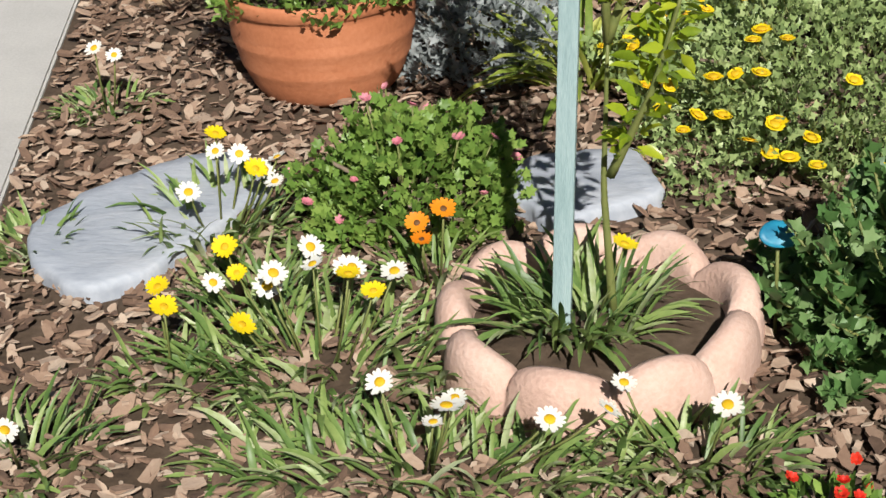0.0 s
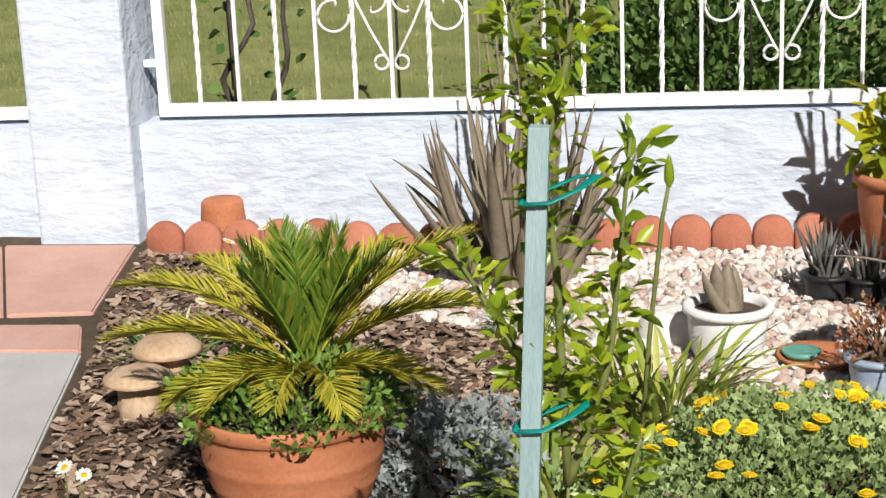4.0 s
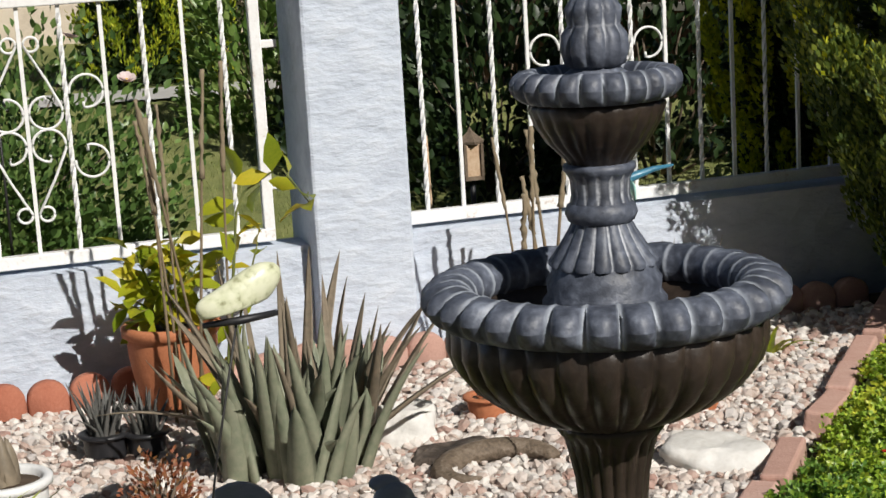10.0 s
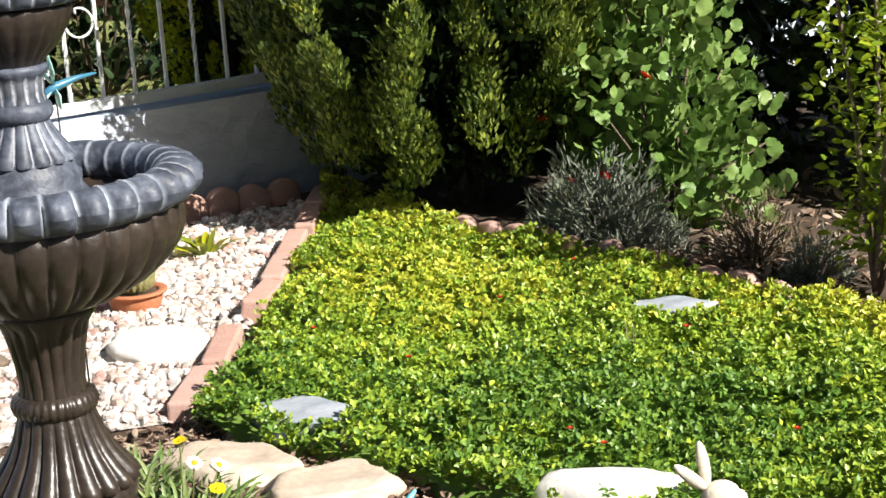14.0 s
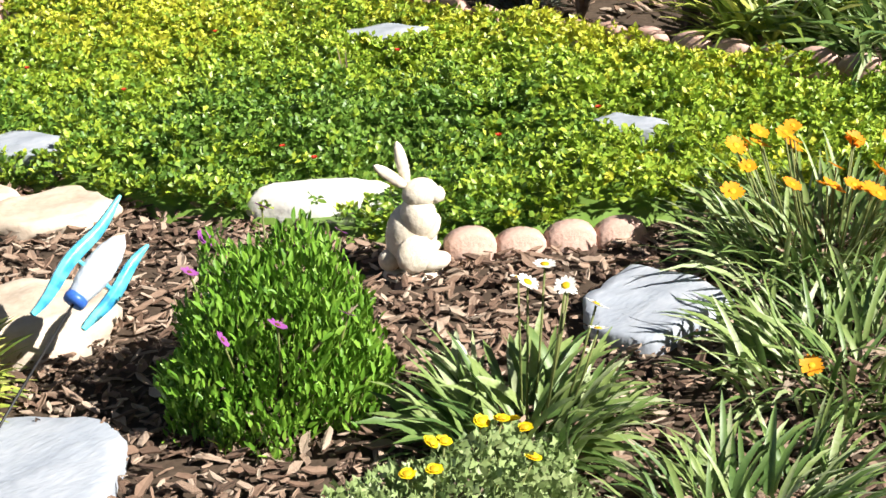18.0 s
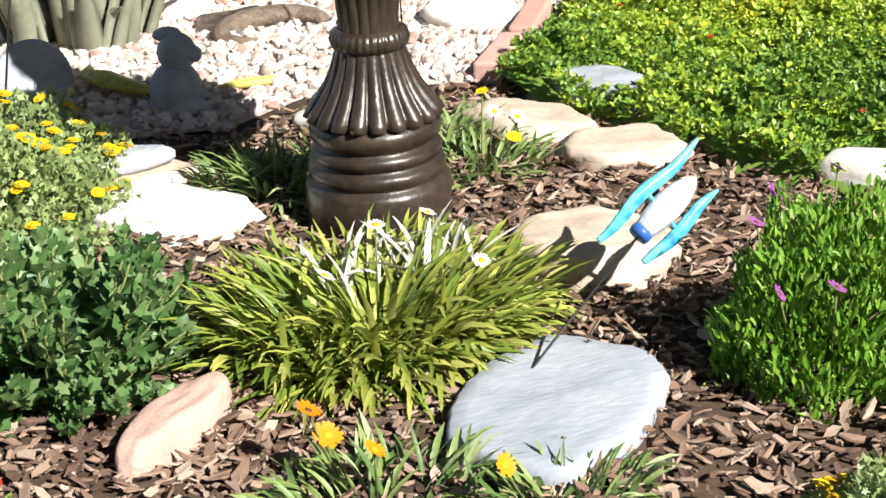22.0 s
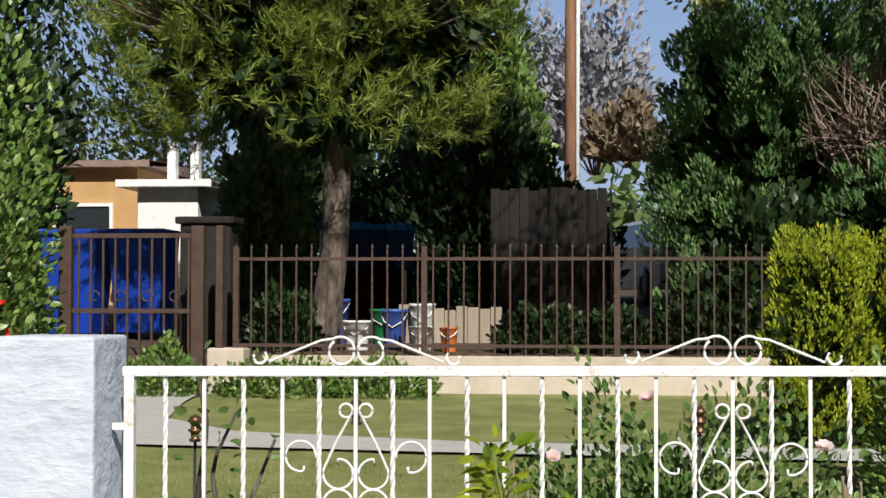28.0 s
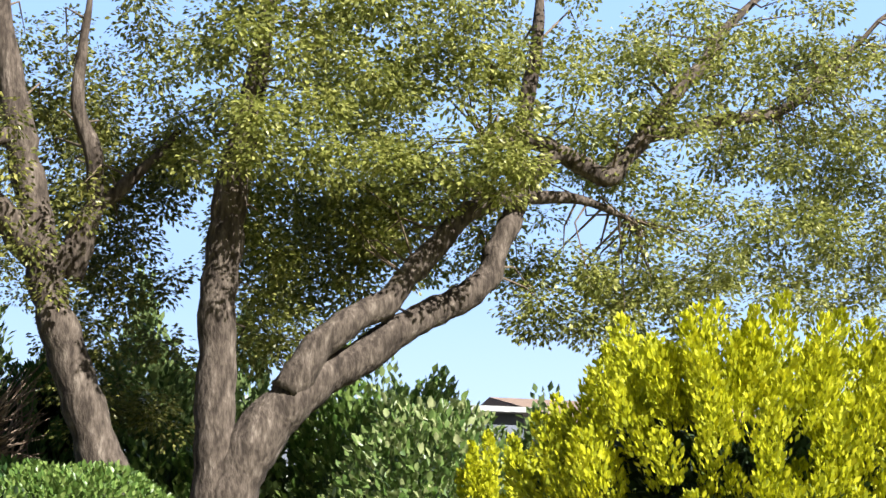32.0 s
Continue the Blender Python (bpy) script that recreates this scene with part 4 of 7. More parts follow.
def stake_and_ties():
    root = thing("garden_stake", "blue-green painted square wooden stake", "stake", Matrix.Translation((1.512, -3.35, .05)) @ Euler((0, .053, 0)).to_matrix().to_4x4())
    b = Geo()
    box(b, -.0135, .0135, -.0135, .0135, -.05, .935, bev=.0015)
    part("post", b, stake_m, root, smooth=False)
    for z, dx in ((.835, .05), (.525, .07)):
        t = Geo()
        pts = [(-.017, -.017, z), (.017, -.018, z + .004), (.05, .0, z + .018), (.075, .02, z + .034), (.05, .03, z + .03), (.0, .018, z + .008), (-.018, .016, z)]
        tube(t, [p for p in pts] + [pts[0]], .0075, 6, 0, .3)
        part("tie", t, tie_m, root, "green plastic plant tie")


stake_and_ties()


def rock_disc():
    b = Geo()
    lathe(b, [(.001, -.012), (.098, -.012), (.105, 0), (.098, .014), (.001, .014)], 48)
    ob = part("round_plaque", b, slate)
    ob.matrix_basis = Matrix.Translation(g(2.34, -1.74, .07)) @ Euler((radians(78), 0, radians(12))).to_matrix().to_4x4()
    tagged(ob, "round blue-grey stone plaque standing among pebbles", "garden ornament")


rock_disc()


def shade_figure():
    b = bmesh.new()
    for c, r in (((0, 0, .07), (.065, .055, .075)), ((.01, 0, .165), (.048, .045, .048)), ((.05, -.01, .16), (.022, .026, .02)), ((-.01, .02, .205), (.035, .03, .018)), ((.03, -.04, .035), (.05, .022, .025)), ((.03, .04, .035), (.05, .022, .025))):
        bmesh.ops.create_icosphere(b, subdivisions=3, radius=1.0, matrix=Matrix.LocRotScale(Vector(c), Euler((0, 0, 0)), Vector(r)))
    ob = part("garden_figure", from_bm(Geo(), b), slate)
    ob.matrix_basis = Matrix.Translation(g(2.64, -1.97, -.01)) @ Euler((0, 0, -.3)).to_matrix().to_4x4()
    tagged(ob, "small grey cast figure on pebbles in fountain shade", "statue")


shade_figure()


def reptile():
    b = Geo()
    s = np.linspace(0, 1, 26)
    p = np.stack([.16 * np.cos(s * 4.2) * (1 - .2 * s), .10 * np.sin(s * 4.2), .028 + .012 * np.sin(s * 6)], -1)
    tube(b, p, .034 * np.sin(np.pi * (0.1 + .88 * s)) ** .6 + .004, 12, 0, .8)
    ob = part("reptile_figure", b, material("scaly_brown", [(.06, .045, .03), (.16, .12, .085), (.26, .21, .16)], .7, 40, 1.0, 110))
    ob.location = g(3.05, -1.45, 0)
    tagged(ob, "brown scaly curved reptile garden figure on pebbles", "statue")
    c = Geo()
    tube(c, [(-.13, .02, .02), (-.06, -.02, .03), (0, -.02, .035), (.07, .0, .03), (.12, .03, .02)], [.006, .016, .024, .018, .006], 10, 0, .6)
    ob = part("lizard_figure", c, material("yellow_green_paint", [(.10, .16, .03), (.42, .42, .08), (.55, .50, .12)], .5, 22, .2, 90))
    ob.matrix_basis = Matrix.Translation(g(2.54, -1.74, 0)) @ Euler((0, 0, -1.3)).to_matrix().to_4x4() @ Matrix.Scale(1.45, 4)
    tagged(ob, "yellow-green painted lizard figure on pebbles", "statue")
    d = Geo()
    tube(d, [(-.08, .03, .015), (-.02, 0, .025), (.05, -.01, .025), (.10, .02, .012)], [.005, .02, .02, .005], 10, 0, .6)
    ob = part("lizard_figure", d, material("yellow_paint", [(.55, .48, .10), (.68, .60, .18)], .5, 22, .2, 90))
    ob.location = g(2.843, -1.89, .0)
    tagged(ob, "bright yellow painted lizard figure on pebbles", "statue")


reptile()


def saucer():
    b = Geo()
    lathe(b, [(.001, .004), (.085, .004), (.10, .02), (.104, .024), (.10, .028), (.08, .012), (.001, .012)], 40)
    root = thing("saucer", "terracotta saucer with a green glazed edge", "saucer", g(2.06, -1.41, .01))
    part("dish", b, terra, root)
    c = Geo()
    lathe(c, [(.001, .014), (.04, .014), (.05, .028), (.045, .03), (.001, .022)], 28)
    part("green_dish", c, material("green_glaze", [(.06, .25, .20), (.16, .40, .33)], .3, 9, .1, 60), root, at=Matrix.Translation((-.04, .01, .002)))


saucer()


def leaf_light():
    """Glazed leaf-shaped dish on a rod."""
    root = thing("leaf_ornament", "pale speckled leaf-shaped garden ornament on a rod", "garden ornament", g(2.35, -1.97))
    b = bmesh.new()
    bmesh.ops.create_icosphere(b, subdivisions=4, radius=1.0, matrix=Matrix.LocRotScale(Vector((0, 0, 0)), Euler((0, 0, 0)), Vector((.098, .03, .048))))
    for w in b.verts:
        w.co.z += .010 * math.sin(w.co.x * 30) + .03 * (w.co.x / .1) ** 2 * (1 if w.co.x > 0 else .2)
        if w.co.z < -.018:
            w.co.z = -.018
    part("shell", from_bm(Geo(), b), material("speckled_cream", [(.22, .22, .10), (.60, .62, .42), (.70, .71, .52), (.72, .73, .55)], .35, 32, .1, 60), root, at=Matrix.Translation((0, 0, .65)) @ Euler((0, -.2, .1)).to_matrix().to_4x4())
    c = Geo()
    tube(c, [(-.085, .0, .60), (.0, -.01, .605), (.075, 0, .61)], [.006, .009, .007], 8)
    part("bar", c, dark_plastic, root)
    d = Geo()
    tube(d, [(-.135, .0, 0), (-.08, .0, .3), (-.01, 0, .61)], .0028, 6)
    part("rod", d, black_iron, root)


leaf_light()


def whirligig():
    root = thing("bird_spinner", "blue and white bird garden spinner on a leaning rod", "garden ornament", g(2.66, -3.70))
    top = Vector((.36, .147, .178))
    b = Geo()
    tube(b, [(0, 0, -.02), (.18, .075, .08), top], .0024, 6)
    part("rod", b, black_iron, root)
    ax = Vector((.84, .10, .53)).normalized()
    side = Vector((-.5, .25, .8))
    side = (side - ax * side.dot(ax)).normalized()
    q = Matrix((side, ax.cross(side), ax)).transposed().to_4x4()
    body = Geo()
    lathe(body, [(.001, -.002), (.017, 0), (.019, .01), (.024, .03), (.027, .06), (.023, .095), (.014, .12), (.001, .135)], 20)
    part("body", body, material("frosted_white", [(.45, .48, .55), (.62, .65, .70), (.72, .74, .78)], .4, 30, .4, 90), root, at=Matrix.Translation(top) @ q)
    cap = Geo()
    lathe(cap, [(.001, -.012), (.018, -.012), (.02, -.004), (.019, .004), (.001, .004)], 20)
    part("cap", cap, material("blue_paint", [(.03, .10, .42), (.06, .18, .55)], .35, 20, .1, 60), root, at=Matrix.Translation(top) @ q)
    wing_m = material("turquoise_wing", [(.02, .10, .42), (.05, .36, .60), (.16, .58, .66), (.10, .30, .60)], .3, 14, .1, 60)
    for s in (1, -1):
        w = Geo()
        zs = np.linspace(-.068, .18, 14) if s > 0 else np.linspace(-.032, .15, 14)
        hw = .0115 * np.sin(np.pi * np.linspace(.08, .97, 14)) ** .7
        v = [(s * (.045 + .004 * math.sin(z * 40)) + e * wd, .004 * th, z) for z, wd in zip(zs, hw) for e in (-1, 1) for th in (-1, 1)]
        f = []
        for i in range(13):
            o = i * 4
            f += [(o, o + 2, o + 6, o + 4), (o + 1, o + 5, o + 7, o + 3), (o, o + 4, o + 5, o + 1), (o + 2, o + 3, o + 7, o + 6)]
        w.add(v, f)
        tube(w, [(s * .015, 0, .05), (s * .03, 0, .05), (s * .045, 0, .05)], .004, 6)
        part("wing", w, wing_m, root, at=Matrix.Translation(top) @ q)


whirligig()


def dragonfly_light():
    root = thing("dragonfly_ornament", "turquoise dragonfly garden ornament on a rod", "garden ornament", g(3.28, -1.86))
    b = Geo()
    tube(b, [(0, 0, .03), (.005, .005, .83)], .0022, 6)
    part("rod", b, black_iron, root)
    root.location.z -= .03
    c = Geo()
    tube(c, [(-.05, 0, .80), (0, 0, .83), (.06, .0, .845), (.11, 0, .85)], [.008, .012, .007, .003], 8)
    part("body", c, material("dragonfly_blue", [(.03, .12, .22), (.08, .26, .36)], .3, 20, .1, 60), root)
    for k, (dx, dz, ln) in enumerate(((-.02, .07, .10), (.0, .09, .10), (-.03, -.04, .07), (.02, -.05, .07))):
        w = Geo()
        tube(w, [(0, 0, .83), (dx * .5 - .01, -.02 * (k % 2), .83 + dz * .5), (dx - .02, -.03 * (k % 2), .83 + dz)], [.004, .02, .006], 8, 0, .2)
        part("wing", w, material("mint_wing", [(.30, .62, .55), (.50, .78, .70)], .3, 20, .1, 60), root)


dragonfly_light()
part_tag = thing("plant_tag", "dark turquoise leaf-shaped plant marker", "plant marker", g(1.82, -3.27))
part("spike", tube(Geo(), [(0, 0, .0), (0, 0, .165)], .003, 6), green_stem, part_tag)
a = np.linspace(0, 2 * np.pi, 28, endpoint=False)
rows = [np.stack([k * .030 * np.cos(a) * (1 - .25 * np.sin(a)), k * .022 * np.sin(a), .004 * z + .008 * (k * np.cos(a)) ** 2], -1) for k, z in ((.02, 0), (.7, 0), (1, .5), (.97, 1), (.7, 1.6), (.02, 1.9))]
ii, jj = np.meshgrid(np.arange(5), np.arange(28), indexing="ij")
b = Geo().add(np.concatenate(rows), np.stack([ii * 28 + jj, ii * 28 + (jj + 1) % 28, (ii + 1) * 28 + (jj + 1) % 28, (ii + 1) * 28 + jj], -1).reshape(-1, 4))
part("head", b, material("turquoise_paint", [(.01, .10, .20), (.015, .20, .32), (.03, .30, .42)], .45, 12, .1, 60), part_tag, at=Matrix.Translation((0, 0, .165)) @ Euler((.7, .1, .2)).to_matrix().to_4x4())

# ---- plants of the garden ----
RP = np.random.default_rng(21)
WHITE_BLOOM = bloom("white_gazania", 15, .026, .34, .12, [P_WHITE, D_YEL], .36)
YEL_BLOOM = bloom("yellow_gazania", 15, .024, .36, .15, [P_YEL, D_YEL], .3)
OR_BLOOM = bloom("orange_gazania", 15, .026, .36, .15, [P_OR, D_DARK], .26)
AMB_BLOOM = bloom("amber_gazania", 15, .028, .36, .15, [P_AMBER, D_YEL], .28)
DAISY = bloom("yellow_daisy", 18, .0185, .55, .08, [P_YEL, D_YEL], .55, 2, .5)
PINK_BLOOM = bloom("pink_bloom", 9, .014, .5, .3, [P_PINK, P_PINK], .3, 2)
PURP_BLOOM = bloom("purple_daisy", 18, .022, .3, .1, [P_PURP, D_DARK], .28)
RED_BLOOM = bloom("red_bloom", 8, .018, .6, .5, [P_RED, P_RED], .35, 3)


def clump(name, label, x, y, r, n, length, width, mats, rng, e=(.45, 1.35), bend=(.5, 1.5), blunt=.6, category="plant", group="", seg=5, lift=0.0):
    """Strap-leaved clump; r spreads the leaf bases."""
    root = thing(name, label, category, g(x, y, lift), group)
    b = Geo()
    a0 = rng.uniform(0, 2 * np.pi, n)
    rr = np.asarray(r) * np.sqrt(rng.random(n))[:, None]
    base = np.stack([rr[:, 0] * np.cos(a0), rr[:, -1] * np.sin(a0), np.full(n, -.01)], -1)
    az = a0 + rng.normal(0, .7, n)
    blades(b, base, az, rng.uniform(*length, n), rng.uniform(*width, n), rng.uniform(*e, n), rng.uniform(*bend, n), rng, seg, 0, .3, blunt)
    part("leaves", b, mats, root, kind="stuff")
    return root


def stalks(name, label, x, y, r, n, length, width, mats, rng, e, bend):
    """A loose group of bare upright stalks with small seed heads."""
    root = thing(name, label, "plant", g(x, y))
    for k in range(n):
        ln, wd, el, az, bd = rng.uniform(*length), rng.uniform(*width), rng.uniform(*e), rng.uniform(0, 6.3), rng.uniform(*bend)
        x0, y0 = rng.uniform(-r[0], r[0]), rng.uniform(-r[1], r[1])
        h = [(x0 + math.cos(az) * ln * t * (math.cos(el) + bd * t * .5), y0 + math.sin(az) * ln * t * (math.cos(el) + bd * t * .5), ln * t * math.sin(el)) for t in (0, .35, .7, 1)]
        b = tube(Geo(), h, [wd * .5, wd * .45, wd * .35, wd * .3], 6)
        c = np.array(h)[2] * (1 - np.linspace(0, 1, 16)[:, None]) + np.array(h)[3] * np.linspace(0, 1, 16)[:, None]
        tube(b, c + rng.normal(0, wd * .12, c.shape), wd * rng.uniform(.35, .95, 16), 7)
        part("stalk", b, mats, root)
    return root


def crown_points(rng, n, rx, ry, z, dz=.03, rim=1.0):
    a, q = rng.uniform(0, 2 * np.pi, n), np.sqrt(rng.random(n)) * rim
    return [(rx * k * math.cos(t), ry * k * math.sin(t), z * (1 - .25 * k) + rng.uniform(-dz, dz)) for t, k in zip(a, q)]


GAZ = "gazania with narrow green leaves"
def gazania(x, y, r, n, pts, mesh, label, length=(.07, .14), top=.15, lv=None):
    c = clump("gazania", label, x, y, r, n, length, (.011, .019) if lv else (.006, .012), lv or L_GAZ, RP, group="flowering clumps")
    for m, k in pts:
        heads(c, m, crown_points(RP, k, np.ravel(r)[0] * 1.0, np.ravel(r)[-1] * 1.0, top), RP, stem=green_stem, size=(.65, .95))
    return c


gazania(0.89, -2.98, (.13, .12), 190, [(WHITE_BLOOM, 6), (YEL_BLOOM, 2)], None, GAZ + " and white flowers by the slate")
gazania(1.02, -3.20, (.10, .09), 130, [(WHITE_BLOOM, 1), (YEL_BLOOM, 1)], None, GAZ + " on mulch", (.06, .11))
gazania(1.16, -3.40, (.20, .14), 300, [(WHITE_BLOOM, 7), (YEL_BLOOM, 4)], None, GAZ + " with white and yellow flowers")
gazania(1.29, -3.15, (.05, .05), 45, [(OR_BLOOM, 3)], None, GAZ + " and orange flowers")
gazania(0.94, -3.44, (.08, .06), 80, [(YEL_BLOOM, 2)], None, GAZ + " and yellow flowers on mulch", (.05, .09))
gazania(1.34, -3.65, (.28, .08), 330, [(WHITE_BLOOM, 6)], None, GAZ + " and white flowers before the planter ring", (.06, .12))
gazania(1.70, -3.61, (.12, .07), 170, [(WHITE_BLOOM, 2)], None, GAZ + " at the planter ring", (.06, .11))
gazania(0.79, -3.65, (.10, .08), 120, [(WHITE_BLOOM, 1)], None, GAZ + " at the path edge", (.06, .11))
gazania(0.58, -3.04, (.06, .07), 80, [], None, GAZ + " beside the slate and path", (.06, .10))
gazania(0.52, -2.47, (.075, .06), 90, [(WHITE_BLOOM, 2)], None, GAZ + ", small, in bark mulch", (.05, .09))
gazania(0.38, -1.34, (.11, .10), 120, [(WHITE_BLOOM, 1)], None, GAZ + " by the mushroom ornaments", (.08, .13))
gazania(0.47, -0.61, (.16, .12), 150, [(WHITE_BLOOM, 8)], None, GAZ + " and small white flowers near the wall", (.06, .11))
gazania(1.54, -3.34, (.10, .08), 150, [(YEL_BLOOM, 1)], None, GAZ + " inside the planter ring", (.08, .15)).location.z += .06
gazania(3.11, -2.70, (.13, .11), 170, [(WHITE_BLOOM, 4), (YEL_BLOOM, 2)], None, GAZ + " between fountain and rocks", (.07, .13))
gazania(2.40, -3.88, (.14, .10), 170, [(AMB_BLOOM, 2), (OR_BLOOM, 1)], None, GAZ + " and amber flowers", (.07, .12))
gazania(2.62, -4.0, (.14, .06), 130, [(AMB_BLOOM, 1)], None, GAZ + " in shade, low", (.06, .10))
wg = gazania(3.36, -4.22, (.12, .12), 260, [], None, "strap-leaved gazania with white flowers in mulch", (.12, .20), .22, lv=L_GAZ)
heads(wg, WHITE_BLOOM, [(.10, .09, .22), (.13, .06, .24), (.08, .05, .23), (.12, .01, .22), (.09, -.02, .24), (.10, -.07, .22), (.07, -.10, .20), (.15, .03, .20)], RP, stem=green_stem, size=(.6, .85))
gazania(4.24, -4.17, (.21, .20), 420, [(AMB_BLOOM, 30)], None, GAZ + " and many amber flowers", (.14, .24), .24)
gazania(3.86, -4.47, (.20, .16), 300, [(AMB_BLOOM, 1)], None, GAZ + " with dark shaded leaves", (.13, .22))
gazania(3.40, -4.62, (.18, .11), 230, [], None, "silvery strap-leaved clump in mulch", (.10, .17))
gazania(2.60, -2.52, (.06, .05), 80, [], None, "dark green gazania beside the fountain foot", (.06, .11))
gazania(2.68, -2.62, (.07, .09), 130, [(WHITE_BLOOM, 1)], None, "dark green gazania against the fountain foot", (.10, .18))
gazania(2.86, -2.50, (.10, .06), 120, [(WHITE_BLOOM, 1)], None, GAZ + " behind the fountain foot", (.08, .15))
gazania(3.10, -2.47, (.10, .09), 140, [(WHITE_BLOOM, 1)], None, GAZ + " behind the rocks", (.08, .14))
big = clump("strap_leaf_clump", "large yellow-green strap-leaved clump with white tips", 2.60, -3.37, (.24, .17), 1500, (.12, .22), (.009, .0165), L_LIR, RP, (.4, 1.4), (.6, 1.9), group="flowering clumps", seg=6)
b = Geo()
nw = 34
blades(b, np.c_[RP.uniform(-.10, .22, nw), RP.uniform(.02, .13, nw), np.full(nw, .06)], RP.normal(1.2, 1.2, nw), RP.uniform(.10, .16, nw), RP.uniform(.008, .013, nw), RP.uniform(.7, 1.4, nw), RP.uniform(.4, 1.8, nw), RP, 6, 0, .3, .6)
part("bleached_leaves", b, L_PALE, big, "bleached white leaf blades", kind="stuff")
heads(big, WHITE_BLOOM, [(-.10, -.05, .16), (.16, -.10, .15), (.02, .02, .2), (.12, .03, .2)], RP, stem=green_stem, size=(.6, .8))
clump("agapanthus", "arching strap-leaved clump beside the stake", 1.47, -2.32, (.07, .07), 70, (.18, .30), (.012, .02), L_LIR, RP, (.5, 1.3), (.7, 1.5))
clump("agapanthus", "arching strap-leaved clump near the white pot", 1.67, -1.79, (.12, .10), 110, (.20, .34), (.010, .017), L_LIR, RP, (.6, 1.35), (.6, 1.4))
al = thing("allium", "tall bare stalk with a green flower bud", "plant", g(1.64, -1.98))
b = Geo()
tube(b, [(0, 0, 0), (.02, .0, .25), (.05, 0, .52), (.065, 0, .60)], [.006, .0055, .005, .004], 7)
part("stalk", b, green_stem, al)
b = Geo()
lathe(b, [(.004, .59), (.011, .605), (.010, .63), (.004, .655), (.001, .66)], 12)
part("bud", b, L_CIT, al, at=Matrix.Translation((.065, 0, 0)))


def bush(name, label, x, y, r, n, tmpl, size, mats, rng, lump=.2, low=.05, fill=.6, lift=.0, out=.7, group="", category="shrub", stems=14, at=None, sweep=(0, 0, .6), stuff="foliage", seed=0.0):
    """Leafy mound of radii r with stems inside."""
    root = thing(name, label, category, at or g(x, y, lift), group)
    p, d = shell(rng, n, r, lump, low, fill, seed=seed)
    b = Geo()
    dirs = d * out + np.asarray(sweep) + rng.normal(0, .45, (n, 3))
    spread(b, *tmpl, p, frames_for(dirs, rng), rng.uniform(*size, n))
    part(stuff, b, mats, root, kind="stuff")
    s = Geo()
    for k in range(stems):
        q = p[rng.integers(n)]
        tube(s, [(q[0] * .1, q[1] * .1, -.01), (q[0] * .5, q[1] * .5, max(.02, q[2] * .6)), q], [.006 + .02 * max(r) * .2, .005, .003], 5)
    if stems:
        part("branchwork", s, twig, root, kind="stuff")
    return root


KITE, LEAF, LOBE = kite(.55), leaf(.5), lobed(7, .3)
gr = bush("scented_geranium", "mounded green shrub with small pink flowers", 1.22, -2.92, (.185, .16, .20), 2600, lobed(5, .4), (.016, .028), L_GERA, RP, .15, group="shrubs")
heads(gr, PINK_BLOOM, [tuple(q) for q in shell(RP, 26, (.19, .165, .235), .1, .25, .95)[0]], RP, stem=green_stem, size=(.55, .9))
yd = bush("yellow_daisy_bush", "spreading grey-green bush with many yellow daisies", 1.97, -2.36, (.43, .54, .20), 17000, lobed(3, .55), (.014, .026), L_YEL, RP, .16, 0, .5, out=.5, sweep=(0, 0, .8), group="shrubs", stems=40)
heads(yd, DAISY, [tuple(q) for q in shell(RP, 125, (.43, .54, .215), .12, .25, .97)[0]], RP, stem=green_stem, tilt=.22)
cz = thing("chrysanthemum", "dense green chrysanthemum plant without flowers", "shrub", g(2.06, -3.25), "shrubs")
p, d = shell(RP, 175, (.26, .27, .26), .14, .02, .88)
sh, lv, fill = Geo(), Geo(), Geo()
for q, o in zip(p, d):
    w = np.array([(q[0] * .15, q[1] * .15, 0), (q[0] * .75, q[1] * .75, q[2] * .55), q])
    tube(sh, w, [.004, .0032, .002], 5)
    u = np.linspace(.25, 1, 22)
    pos = np.stack([np.interp(u, (0, .55, 1), w[:, i]) for i in range(3)], -1)
    az = np.arange(22) * 2.4 + RP.uniform(0, 6)
    dr = np.stack([np.cos(az), np.sin(az), .25 + 1.5 * u ** 3], -1) + o * .5
    spread(lv, *lobed(4, .42), pos, frames_for(dr, RP, .9), (.062 - .032 * u) * RP.uniform(.75, 1.15, 22))
part("stemwork", sh, green_stem, cz, kind="stuff")
part("foliage", lv, L_CHRY, cz, kind="stuff")
pb = bush("purple_daisy_bush", "upright bright green bush with purple daisies", 3.20, -3.83, (.19, .17, .295), 7500, leaf(.34), (.016, .028), L_PURP, RP, .12, 0, .5, out=.35, sweep=(0, 0, 1.3), group="shrubs", stems=24)
heads(pb, PURP_BLOOM, [(-.12, .03, .27), (-.05, .08, .29), (.08, .1, .30), (-.09, -.14, .22), (.03, -.16, .2), (-.15, -.08, .2), (.12, -.05, .28)], RP, stem=green_stem, size=(.6, .8))
y2 = bush("yellow_daisy_bush", "low silvery shrub with yellow daisies in shade", 3.0, -4.38, (.29, .16, .16), 6500, lobed(3, .55), (.012, .022), L_YEL, RP, .12, 0, .55, group="shrubs")
heads(y2, DAISY, [tuple(q) for q in shell(RP, 24, (.30, .17, .18), .1, .25, .97)[0]], RP, stem=green_stem, tilt=.22, size=(.65, .85))
bush("dusty_miller", "silver-leaved dusty miller beside the terracotta pot", 1.25, -2.23, (.17, .16, .20), 1500, lobed(4, .6), (.022, .04), L_SILV, RP, .18, group="shrubs")
